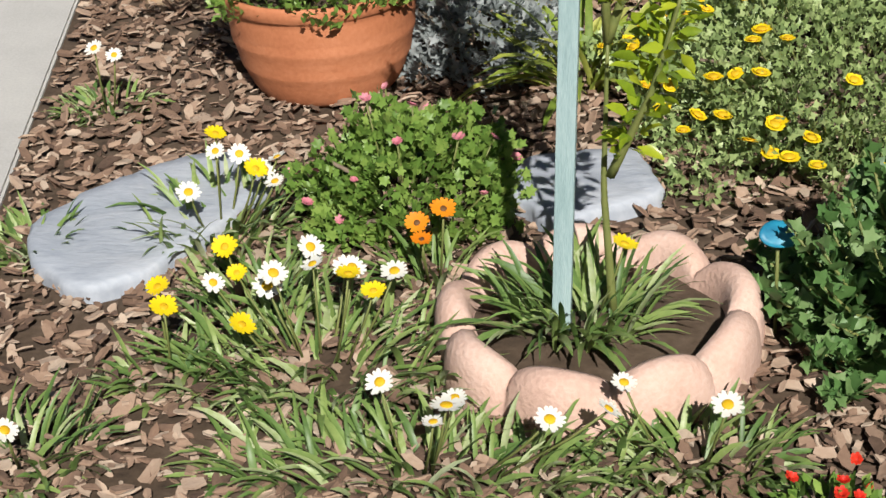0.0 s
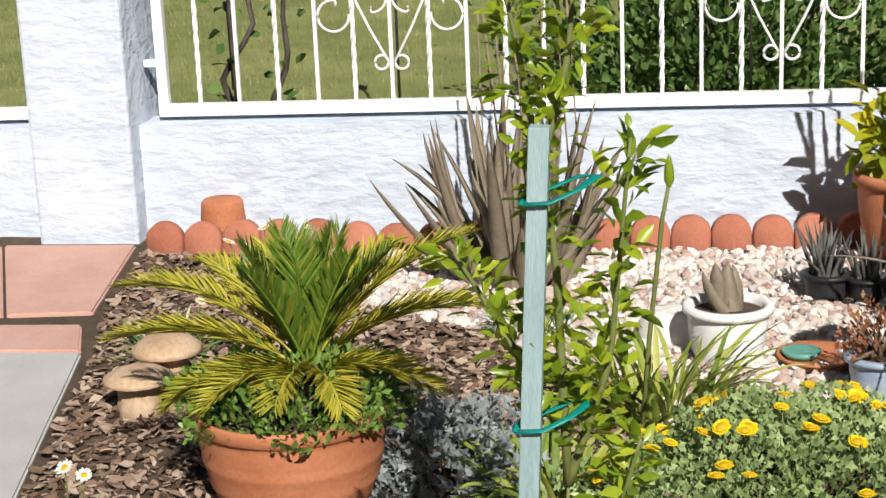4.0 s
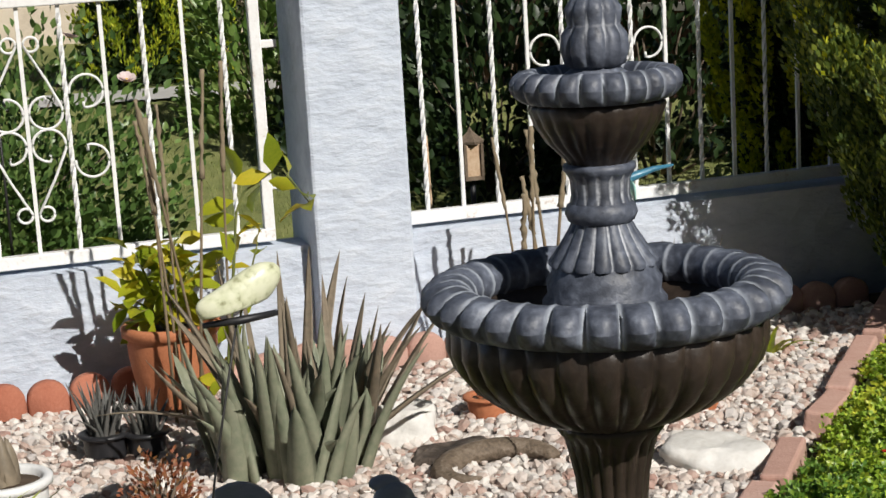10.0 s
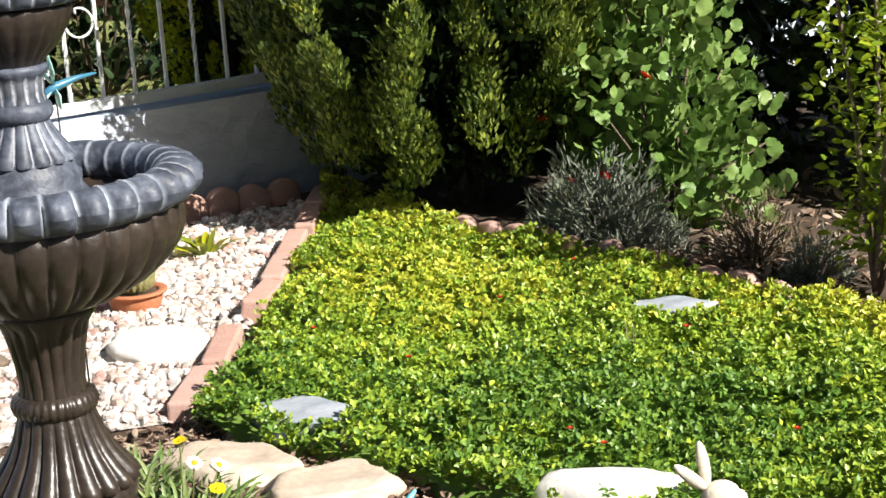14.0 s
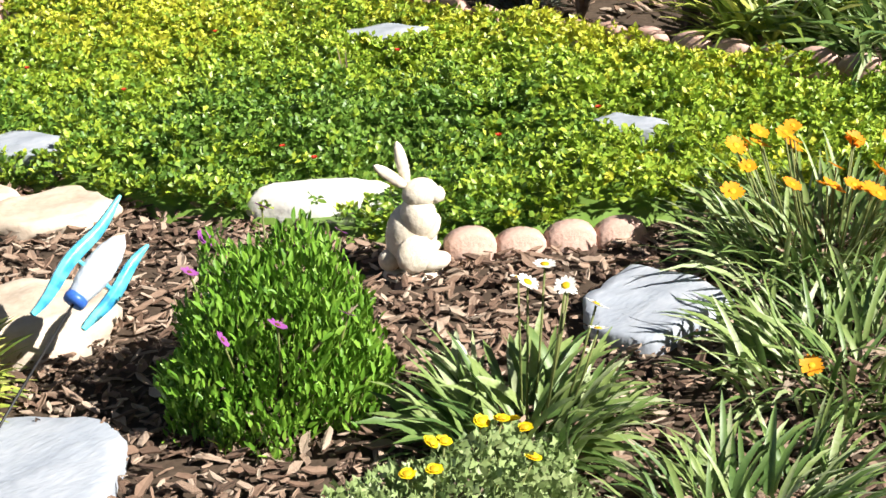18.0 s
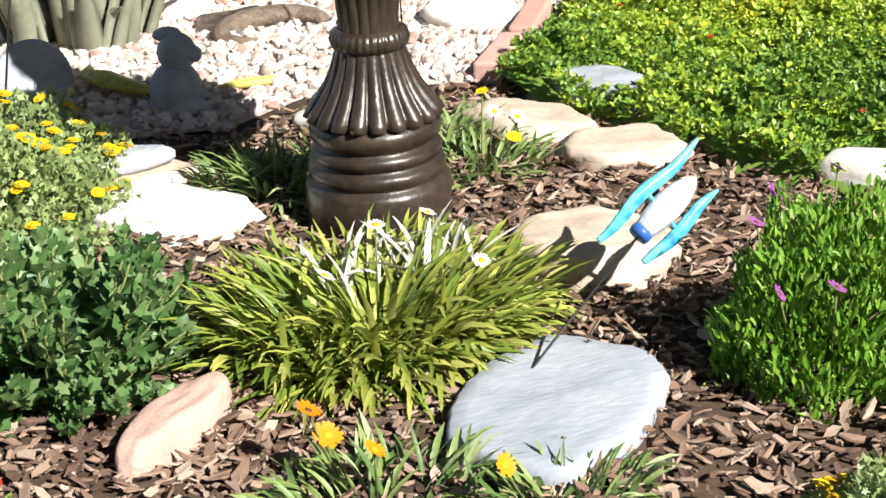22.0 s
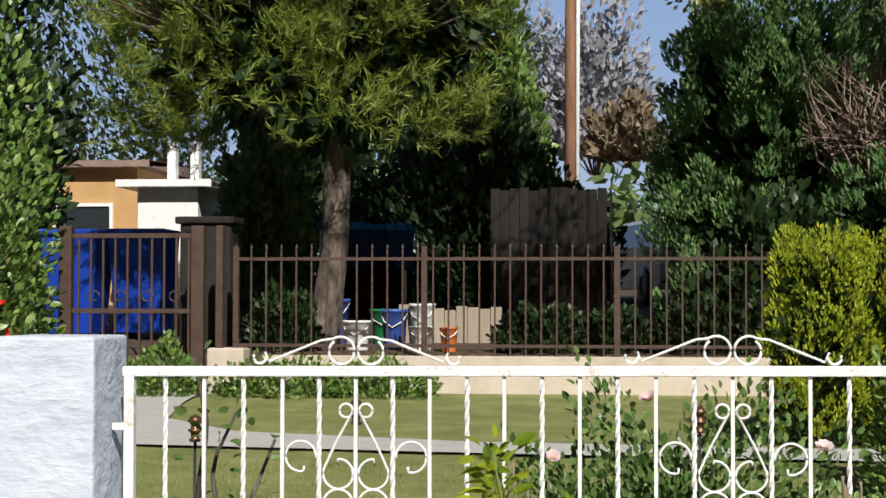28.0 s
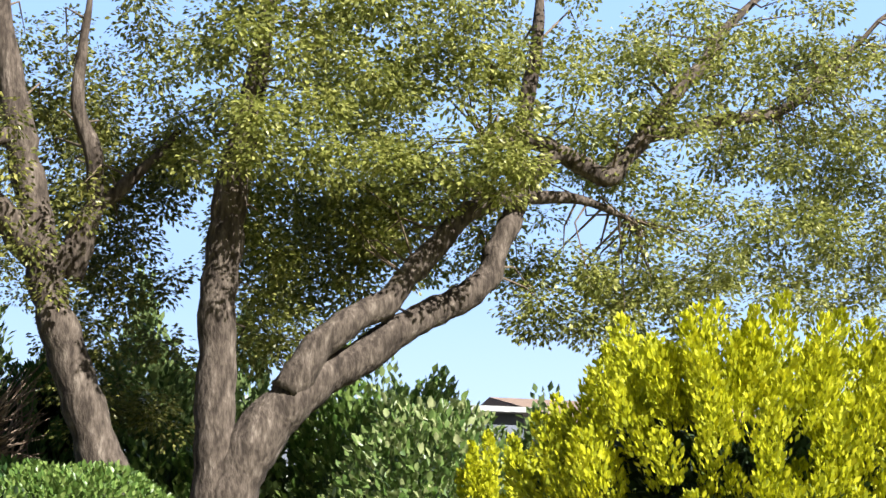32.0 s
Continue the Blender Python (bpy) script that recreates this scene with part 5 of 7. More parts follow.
bush("trailing_herb", "ferny green plant spilling over the pot rim", 0.95, -2.30, (.225, .21, .12), 3000, KITE, (.014, .028), L_GERA, RP, 0.18, -0.12, .6, .20, at=(0.95, -2.31, .215), group="shrubs", stems=0)
bush("red_flower_plant", "small plant with bright red flowers", 1.87, -3.73, (.06, .05, .06), 160, KITE, (.015, .03), L_GERA, RP, .15)
heads(bpy.data.objects["red_flower_plant"], RED_BLOOM, crown_points(RP, 6, .06, .05, .085), RP, size=(.45, .65))


def cycad(x, y, z):
    root = thing("cycad", "sago palm with stiff arching green and yellow fronds", "palm", (x, y, z))
    b = Geo()
    lathe(b, [(.001, -.02), (.045, -.02), (.05, .03), (.04, .08), (.02, .10), (.001, .105)], 28, 0, 9, .15)
    part("trunk", b, bark, root)
    outer = [(170, .80, 1.05, .46), (188, .55, .85, .42), (205, .25, .9, .30), (150, .95, .9, .36), (120, .95, .8, .36), (60, .95, .8, .36), (25, .95, .8, .44), (5, .70, 1.0, .44), (340, .30, .8, .30), (262, .45, 1.2, .20), (300, .4, 1.2, .22), (228, .35, 1.0, .26), (90, .8, .9, .36)]
    for k in range(9 + len(outer)):
        inner = k < 9
        az = k * 2.39996 if inner else radians(outer[k - 9][0])
        e0, bend, ln = (1.42 - k * .045, .15 + k * .02, .29) if inner else outer[k - 9][1:]
        s = np.linspace(0, 1, 15)
        el = e0 - bend * s ** 1.2
        st = ln / 14
        hx, hz = np.cumsum(np.r_[0, np.cos(el[:-1]) * st]), np.cumsum(np.r_[0, np.sin(el[:-1]) * st])
        c, sn = math.cos(az), math.sin(az)
        mid = np.stack([hx * c, hx * sn, .09 + hz], -1)
        fr = Geo()
        tube(fr, mid, np.linspace(.0042, .0015, 15), 5)
        m = 60
        t = np.repeat(np.linspace(.14, .99, m), 2)
        sd = np.tile([1, -1], m)
        pos = np.stack([np.interp(t, s, mid[:, i]) for i in range(3)], -1)
        ee = np.interp(t, s, el)
        fwd = np.stack([np.cos(ee) * c, np.cos(ee) * sn, np.sin(ee)], -1)
        up = np.stack([-np.sin(ee) * c, -np.sin(ee) * sn, np.cos(ee)], -1)
        side = np.stack([-sn + 0 * ee, c + 0 * ee, 0 * ee], -1) * sd[:, None]
        d = fwd * .95 + side * .58 + up * .34 + RP.normal(0, .09, fwd.shape)
        d /= np.linalg.norm(d, axis=1, keepdims=True)
        sv = np.cross(d, up)
        sv /= np.linalg.norm(sv, axis=1, keepdims=True)
        size = .105 * np.sin(np.pi * (0.22 + .70 * t)) ** .7
        fl = Geo()
        spread(fl, [(0, 0, 0), (.044, .45, .01), (0, 1, -.08), (-.044, .45, .01)], [(0, 1, 2), (0, 2, 3)], pos, np.stack([sv, d, np.cross(sv, d)], -1), size)
        lm = L_PALM if inner else L_PALMY
        part("leaflet_fringe", fl, lm, part("frond", fr, lm, root), kind="stuff")


cycad(0.985, -2.30, .20)


def aloe(name, label, x, y, n, ln, wd, mats, rng, r=.10, e=(.9, 1.5), bend=(-.1, .35), sharp=None):
    root = thing(name, label, "aloe", g(x, y, -.01))
    for k in range(n):
        a = rng.uniform(0, 2 * math.pi)
        q = r * math.sqrt(rng.random())
        b = Geo()
        el = rng.uniform(*e) - (.35 if rng.random() < .18 else 0)
        fleshy(b, (q * math.cos(a), q * math.sin(a), 0), a + rng.normal(0, .6), rng.uniform(*ln), rng.uniform(*wd), el, rng.uniform(*bend) + (rng.uniform(-.5, .7) if rng.random() < .3 else 0), seg=10)
        part("leaf", b, mats, root)
    return root


RA = np.random.default_rng(5)
aloe("aloe", "large clump of grey-green aloe on pebbles", 2.58, -1.18, 70, (.20, .46), (.055, .10), L_ALOE, RA, .19, (1.08, 1.5), (-.35, .25))
aloe("aloe", "taller thin aloe shoots with browned tips", 2.66, -1.04, 34, (.34, .62), (.03, .055), L_ALOEB, RA, .17, (1.0, 1.5), (-.25, .35))
aloe("aloe", "tall browned aloe clump against the wall", 1.23, -0.62, 62, (.30, .60), (.05, .075), L_ALOEB, RA, .16, (1.05, 1.5), (-.3, .15))
aloe("succulent", "dark shaded aloe beyond the fountain", 3.97, -0.62, 14, (.2, .42), (.02, .035), L_ALOEB, RA, .08, (1.0, 1.5), (-.2, .3))
aloe("small_succulent", "folded brown-green succulent in the white pot", 1.84, -1.39, 7, (.09, .13), (.06, .085), L_ALOEB, RA, .022, (1.15, 1.45), (-.5, -.2)).location.z = .145
aloe("dark_succulent", "dark grey finger succulent in nursery pots", 2.12, -.86, 30, (.09, .17), (.014, .021), material("dusky_leaf", [(.05, .05, .05), (.11, .11, .10), (.17, .16, .15)], .6, 20, .2, 80), RA, .04, (1.1, 1.5), (-.1, .2)).location.z = .08
aloe("dark_succulent", "dark finger succulent in a small nursery pot", 2.23, -.88, 22, (.08, .15), (.014, .02), bpy.data.materials["dusky_leaf"], RA, .035, (1.1, 1.5), (-.1, .2)).location.z = .075
aloe("tiny_succulent", "small red-green succulent in a terracotta pot", 3.19, -.96, 10, (.03, .05), (.015, .02), L_REDS, RA, .02, (.6, 1.4), (-.3, .2)).location.z = .055
bush("red_succulent", "reddish branching succulent in the blue pot", 2.185, -1.63, (.085, .08, .14), 420, KITE, (.012, .022), L_REDS, RP, .15, 0, .4, at=(2.185, -1.63, .10), stems=10)
clump("bromeliad", "small yellow-green broad-leaved plant on pebbles", 4.19, -0.73, .015, 14, (.12, .2), (.025, .04), L_YLEAF, RP, (.5, 1.2), (.8, 1.6), 1.0)
clump("spiky_tuft", "dark grassy tuft at the pebbles' edge", 1.34, -1.15, (.09, .07), 110, (.06, .13), (.006, .01), L_GAZ, RP)
stalks("dry_stalks", "dry upright brown stalks among aloe", 2.44, -0.62, (.10, .05), 6, (.9, 1.2), (.008, .012), L_DRY, RP, (1.35, 1.56), (-.05, .15))
stalks("dry_stalks", "thin dry flower stalks against the fence", 3.56, -0.55, (.12, .05), 6, (.5, .85), (.010, .015), L_DRY, RP, (1.4, 1.56), (-.05, .1))
stalks("dry_stalks", "thin dry seed stalks behind the browned aloe", 1.29, -0.47, (.2, .06), 8, (.7, 1.0), (.005, .009), L_DRY, RP, (1.45, 1.56), (-.05, .1))


def leafy_stems(name, label, at, stems, n_leaf, size, tmpl, mats, stem_m, rng, rad=.006, spread_r=.05, category="plant", droop=.0, bare=0):
    """Upright stems clothed with leaves; stems are lists of points."""
    root = thing(name, label, category, at)
    b = Geo()
    for j, st in enumerate(stems):
        p = np.array(st, float)
        t = np.linspace(0, 1, 14)
        q = np.stack([np.interp(t, np.linspace(0, 1, len(p)), p[:, i]) for i in range(3)], -1)
        part("stem", tube(Geo(), q, np.linspace(rad, rad * .35, 14), 6), stem_m, root)
        if j < bare:
            continue
        k = int(n_leaf * np.linalg.norm(np.diff(p, axis=0), axis=1).sum())
        u = rng.uniform(.12, 1, k)
        pos = np.stack([np.interp(u, t, q[:, i]) for i in range(3)], -1)
        d = rng.normal(size=(k, 3)) * (1, 1, .6) + (0, 0, .35 - droop)
        d /= np.linalg.norm(d, axis=1, keepdims=True)
        pos = pos + d * rng.uniform(.0, spread_r, (k, 1))
        spread(b, *tmpl, pos, frames_for(d, rng), rng.uniform(*size, k))
    part("leaves", b, mats, root, kind="stuff")
    return root


cs = [[(.03, 0, 0), (.02, 0, .2), (.03, 0, .42)], [(.03, 0, .42), (.02, 0, .75), (-.02, .01, 1.0), (-.06, .02, 1.20)], [(.02, 0, .5), (-.05, .03, .62), (-.12, .03, .74)], [(.03, 0, .42), (.09, 0, .6), (.12, 0, .9)], [(.03, 0, .22), (.09, -.03, .36), (.13, -.03, .5)], [(0, 0, .85), (.04, .02, 1.0), (.05, .02, 1.1)]]
leafy_stems("citrus_tree", "young staked citrus tree with glossy yellow-green leaves", g(1.555, -3.315, .06), cs, 340, (.026, .046), leaf(.42), L_CIT, green_stem, RP, .0075, .035, "tree", bare=1)
ps = [[(0, 0, 0), (-.03, 0, .12), (-.07, 0, .24)], [(0, 0, 0), (.02, 0, .14), (.03, 0, .26)], [(0, 0, 0), (.06, .0, .10), (.11, 0, .18)], [(0, 0, 0), (-.06, -.02, .08), (-.12, -.02, .12)]]
leafy_stems("yellowing_plant", "broad-leaved plant turning yellow in the terracotta pot", (2.36, -.43, .26), ps, 130, (.07, .12), leaf(.5), L_YLEAF, green_stem, RP, .006, .04, droop=.3)
ps = [[(0, 0, 0), (.05, .0, .35), (.09, 0, .66), (.22, -.02, .74), (.30, -.02, .62)], [(0, 0, 0), (.07, 0, .3), (.14, 0, .52)]]
leafy_stems("tall_yellow_plant", "tall stem with sparse yellowed leaves", g(2.49, -0.59, 0), ps, 26, (.08, .13), leaf(.5), L_YLEAF, green_stem, RP, .006, .03, droop=.4)
clump("weed_shoot", "single pale dry shoot in the ground cover", 4.43, -2.59, .01, 3, (.09, .13), (.004, .006), L_DRY, RP, (1.4, 1.55), (0, .1))

# the shaded bed along the side
def spray_tree(name, label, x, y, h, r, n, size, mats, rng, base_r=.06, lump=.18, category="conifer", z0=0.0, plumes=420, power=.75, slim=1.0, wide=.36, tall=1.0, low_m=None, split=0.0, mid=.32, span=.72):
    """Dense upright conifer: flat sprays all over a flame-shaped crown made of many upright plumes."""
    root = thing(name, label, category, g(x, y, 0))
    t = Geo()
    tube(t, [(0, 0, -.05), (0, 0, h * .3), (.02, .02, h * .8)], [base_r, base_r * .7, .01], 10)
    part("trunk", t, bark, root)
    k = plumes
    a = rng.uniform(0, 2 * np.pi, k)
    zc = z0 + (h * .95 - z0) * rng.random(k) ** .8
    rad = r * np.clip(1 - np.abs((zc - h * mid) / (h * span)) ** 2.2, .03, 1) ** power * rng.uniform(.62, 1.03, k)
    cx, cy = rad * np.cos(a), rad * np.sin(a)
    per = n // k
    m = k * per
    i = np.repeat(np.arange(k), per)
    u = rng.random(m)
    ph = rng.uniform(.16, .30, k)[i] * (h / 2.4) * tall
    pr = (.062 * slim * np.sin(np.pi * (.12 + .84 * u)) ** .8) * (r / .8) * rng.uniform(.35, 1.25, m) * rng.uniform(.6, 1.3, k)[i]
    aa = rng.uniform(0, 2 * np.pi, m)
    p = np.stack([cx[i] * (1 + .12 * u) + pr * np.cos(aa), cy[i] * (1 + .12 * u) + pr * np.sin(aa), zc[i] + (u - .35) * ph], -1)
    p[:, 2] = np.maximum(p[:, 2], .03)
    d = np.stack([np.cos(aa) * .4 + np.cos(a)[i] * .3, np.sin(aa) * .4 + np.sin(a)[i] * .3, np.full(m, 1.0)], -1) + rng.normal(0, .2, (m, 3))
    b = Geo()
    fr, sz = frames_for(d, rng, .2), rng.uniform(*size, m)
    # sprays below split take low_m, whose dark colour stands in for shade
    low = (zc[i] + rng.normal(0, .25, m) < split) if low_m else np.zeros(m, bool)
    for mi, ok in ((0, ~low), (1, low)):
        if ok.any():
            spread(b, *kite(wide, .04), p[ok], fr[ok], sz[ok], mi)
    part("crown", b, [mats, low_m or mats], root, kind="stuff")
    # near-black leaf core paints the shade in the gaps between plumes
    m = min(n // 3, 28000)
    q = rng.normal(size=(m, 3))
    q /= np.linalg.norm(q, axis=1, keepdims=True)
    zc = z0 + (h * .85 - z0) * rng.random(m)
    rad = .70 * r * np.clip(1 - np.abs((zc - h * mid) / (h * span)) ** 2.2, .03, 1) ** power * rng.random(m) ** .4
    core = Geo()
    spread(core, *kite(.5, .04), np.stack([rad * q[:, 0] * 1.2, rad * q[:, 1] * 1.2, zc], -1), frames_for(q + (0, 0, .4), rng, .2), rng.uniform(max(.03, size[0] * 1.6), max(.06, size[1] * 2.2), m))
    part("inner_growth", core, L_DARK_SHADE, root, kind="stuff")
    return root


RT = np.random.default_rng(31)
spray_tree("golden_arborvitae", "broad golden-green arborvitae in the fence corner", 5.28, -.72, 2.40, .80, 165000, (.016, .036), L_ARB, RT, .08, plumes=620, power=.5, slim=.85, wide=.5, tall=.95, low_m=L_ARB_SHADE, split=1.3, z0=.12, mid=.5, span=.53)
spray_tree("golden_arborvitae", "slim golden arborvitae behind the iron fence", 5.08, .62, 2.12, .36, 42000, (.014, .031), L_ARB, RT, .06, plumes=170, power=.5, slim=1.1, wide=.75, tall=1.1)
bush("lavender", "grey lavender bush in the side bed", 5.18, -1.58, (.16, .32, .25), 6500, kite(.16), (.022, .05), L_LAV, RP, .28, 0, .25, out=.7, sweep=(0, 0, .5), stems=60)
bush("lavender", "low twiggy lavender gone dry in the side bed", 5.32, -2.14, (.14, .17, .20), 900, kite(.14), (.02, .05), L_DRY, RP, .3, 0, .25, out=.7, sweep=(0, 0, .4), stems=70)
bush("lavender", "small grey-green lavender at the bed edging", 5.30, -2.40, (.09, .10, .13), 1100, kite(.16), (.018, .04), L_LAV, RP, .3, 0, .25, out=.7, sweep=(0, 0, .5), stems=24)
zg = bush("zonal_geranium", "tall geranium with round leaves and red flowers", 5.54, -1.50, (.26, .34, 1.15), 1500, lobed(8, .12), (.038, .068), L_ROUND, RP, .42, 0, .35, stems=24)
heads(zg, RED_BLOOM, [(-.3, .2, .9), (-.3, -.25, .55), (-.35, -.1, .22), (-.36, .05, .18), (-.28, .3, .35), (-.25, -.35, .8)], RP, size=(1.2, 1.7))
rs = [[(0, 0, 0), (-.03, .05, .5), (-.08, .1, 1.0)], [(0, 0, 0), (.05, -.1, .5), (.02, -.25, 1.1)], [(0, 0, 0), (.1, .08, .6), (.15, .15, 1.2)], [(0, 0, 0), (-.1, -.12, .5), (-.12, -.3, .9)], [(0, 0, 0), (0, -.2, .4), (.0, -.5, .75)]]
leafy_stems("rose_bush", "leggy rose bush with small green leaves", g(5.30, -2.62), rs, 330, (.026, .044), leaf(.6), L_CIT, twig, RP, .011, .14, "shrub")
leafy_stems("rose_bush", "sparse rose bush with bare twigs", g(5.34, -2.98), rs, 16, (.03, .05), leaf(.6), L_ROSE, twig, RP, .010, .16, "shrub")
clump("agapanthus", "strap-leaved clump beside the bed edging", 5.36, -3.24, (.10, .12), 150, (.22, .38), (.012, .02), L_LIR, RP, (.5, 1.35), (.7, 1.6))
clump("agapanthus", "strap-leaved clump in the shaded bed", 5.53, -3.57, (.2, .25), 260, (.25, .45), (.014, .022), L_GAZ, RP, (.5, 1.35), (.7, 1.6))
# backdrop shrubs for the bed, their deep shade given by leaf colour
hd = np.random.default_rng(77)
for k, (yy, xx, hh) in enumerate([(-.3, 6.9, 2.6), (-1.3, 6.85, 2.5), (-2.3, 6.9, 2.7), (-3.3, 7.2, 2.5), (-4.4, 7.75, 2.5), (-5.6, 8.2, 2.4)]):
    bush("boundary_shrub", "dense shrub of the side boundary, coloured as in deep shade", xx, yy, (.66, .8, hh + .05), 4200, leaf(.5), (.07, .12), L_DARK_SHADE, hd, .12, 0, .7, group="boundary shrubs", stems=8, seed=k * 1.7)

# ---- ground cover, pebbles and mulch ----
COVER = [(3.45, -2.15), (3.97, -1.56), (4.60, -.78), (5.0, -.15), (4.95, -1.12), (5.00, -1.89), (5.01, -2.47), (5.06, -3.14), (5.24, -4.38), (4.91, -4.47), (4.46, -3.98), (4.06, -3.74), (3.79, -3.55), (3.66, -3.20), (3.58, -3.0), (3.53, -2.72), (3.42, -2.48), (3.36, -2.26)]
rc = np.random.default_rng(9)
pp = sprinkle(COVER, 15500, rc)
for sl in SLABS:
    c = np.mean(sl, 0)
    pp = pp[~inside((np.array(sl) - c) * 1.0 + c, pp)]
pp = pp[np.hypot((pp[:, 0] - 3.805), (pp[:, 1] + 3.235)) > .13]
hh = .038 + .034 * np.sin(pp[:, 0] * 5.1 + np.sin(pp[:, 1] * 4)) * np.sin(pp[:, 1] * 6.3) + .024 * np.sin(pp[:, 0] * 17) * np.sin(pp[:, 1] * 15) + rc.uniform(-.01, .035, len(pp))
tone = pp[:, 0] * .9 + pp[:, 1] * .18 + .8 * np.sin(pp[:, 0] * 3.1 + 1) * np.sin(pp[:, 1] * 2.7) + rc.normal(0, .35, len(pp))
k = 11
b = Geo()
for mi, ok in enumerate((tone < 2.95, (tone >= 2.95) & (tone < 4.05), tone >= 4.05)):
    i = np.repeat(np.where(ok)[0], k)
    aa = rc.uniform(0, 2 * np.pi, len(i))
    el = rc.uniform(-.2, 1.2, len(i))
    d = np.stack([np.cos(aa) * np.cos(el), np.sin(aa) * np.cos(el), np.sin(el)], -1)
    loc = np.c_[pp, gz(pp[:, 0], pp[:, 1]) + np.maximum(hh, .012)][i] + rc.normal(0, .004, (len(i), 3))
    spread(b, *kite(.62, .12), loc, frames_for(d, rc, .8), rc.uniform(.011, .022, len(i)), mi)
tagged(part("ground_cover", b, [L_SEDG, L_SEDUM, L_SEDY]), "bright green and yellow low succulent ground cover", "ground cover", kind="stuff")
b = Geo()
cc = np.array(COVER)
xs, ys = np.meshgrid(np.linspace(3.4, 5.5, 70), np.linspace(-4.4, -.1, 120))
q = np.c_[xs.ravel(), ys.ravel()]
w = np.full(len(q), -.03)
ok = inside(COVER, q)
w[ok] = .02 + .015 * np.sin(q[ok, 0] * 5.1 + np.sin(q[ok, 1] * 4)) * np.sin(q[ok, 1] * 6.3)
for sl in SLABS:
    c = np.mean(sl, 0)
    w[inside((np.array(sl) - c) * 1.06 + c, q)] = -.03
ii, jj = np.meshgrid(np.arange(119), np.arange(69), indexing="ij")
b.add(np.c_[q, w], np.stack([ii * 70 + jj, ii * 70 + jj + 1, (ii + 1) * 70 + jj + 1, (ii + 1) * 70 + jj], -1).reshape(-1, 4))
tagged(part("ground_cover_mat", b, L_GERA), "dense green mat under the ground cover", "ground cover", kind="stuff")
red = thing("small_red_blooms", "tiny red flowers in the ground cover", "flower", g(4.19, -2.72))
for q in sprinkle(COVER, 16, rc):
    part("red_bloom", RED_BLOOM, None, red, at=Matrix.Translation((q[0] - 4.3, q[1] + 2.6, .075)) @ Matrix.Scale(.55, 4))

GRAVEL = [(.55, -.36), (4.9, -.27), (4.50, -0.80), (3.87, -1.60), (3.36, -2.14), (3.00, -2.00), (2.71, -2.16), (2.26, -2.06), (1.72, -1.89), (1.53, -1.58), (1.23, -1.17), (0.78, -0.95), (0.48, -0.59)]


def rock_piece(rng, flat=.65):
    b = bmesh.new()
    bmesh.ops.create_icosphere(b, subdivisions=1, radius=.5)
    for w in b.verts:
        w.co = w.co * rng.uniform(.72, 1.2)
        w.co.z *= flat
    b.verts.index_update()
    v, f = [w.co[:] for w in b.verts], [[w.index for w in q.verts] for q in b.faces]
    b.free()
    return v, f


def chip_piece(rng):
    n = 6
    a = np.linspace(0, 2 * np.pi, n, endpoint=False) + rng.normal(0, .2, n)
    r = np.stack([.55 * np.cos(a), rng.uniform(.16, .3) * np.sin(a)], -1) * rng.uniform(.7, 1.25, (n, 1))
    t = rng.uniform(.03, .06)
    bendz = rng.normal(0, .12)
    v = [(x, y, s * t + bendz * x * x * 2) for s in (-1, 1) for x, y in r * (1 if s < 0 else 1)]
    f = [(n, n + i, n + i + 1) for i in range(1, n - 1)]
    for i in range(n):
        j = (i + 1) % n
        f += [(i, j, n + j), (i, n + j, n + i)]
    return v, f


def litter(name, label, poly, count, size, maker, m_all, m_one, near, rng, root_kind="stuff", tilt=.4, sink=.15, base=None, piece="pebble", layer=.012):
    """Loose pieces over a bed: those in the near stretch as parts, the rest joined."""
    p = sprinkle(poly, count, rng)
    sz = rng.uniform(*size, len(p)) * rng.choice([.7, 1, 1, 1.3], len(p))
    z = gz(p[:, 0], p[:, 1]) + sz * (.5 - sink) * .5 + rng.uniform(0, layer, len(p))
    e = [Euler((rng.normal(0, tilt), rng.normal(0, tilt), rng.uniform(0, 6.3))).to_matrix() for _ in range(400)]
    rots = np.array([[list(r) for r in q] for q in e])[rng.integers(0, 400, len(p))]
    kinds = [maker(rng) for _ in range(6)]
    root = thing(name, label, "ground", kind="structure")
    one = inside(near, p)
    one[np.cumsum(one) > 290] = False
    ms = [Geo().add(*kk).mesh(piece, m_one, False) for kk in kinds]
    which = rng.integers(0, 6, len(p))
    for j in np.where(one)[0]:
        m = Matrix([list(r) for r in rots[j]]).to_4x4()
        part(piece, ms[which[j]], None, root, at=Matrix.Translation((*p[j], z[j])) @ m @ Matrix.Scale(sz[j], 4))
    b = Geo()
    for kk in range(6):
        s = (~one) & (which == kk)
        if s.any():
            spread(b, *kinds[kk], np.c_[p, z][s], rots[s], sz[s])
    part("loose_" + piece + "s", b, m_all, root, smooth=False, kind="stuff")
    return root


rl = np.random.default_rng(13)
b = Geo()
gq = np.array(GRAVEL)
b.add(np.c_[gq, np.full(len(gq), .006) + gz(gq[:, 0], gq[:, 1])], [list(range(len(gq)))])
tagged(part("gravel_bed", b, grit, smooth=False), "pale grit under the pebble bed", "ground", kind="structure")
litter("pebbles", "pale pink and white pebble bed", GRAVEL, 13000, (.018, .040), rock_piece, pebble, pebble_one, [(2.66, -2.16), (3.34, -2.15), (3.35, -1.60), (2.56, -1.58)], rl, piece="pebble")
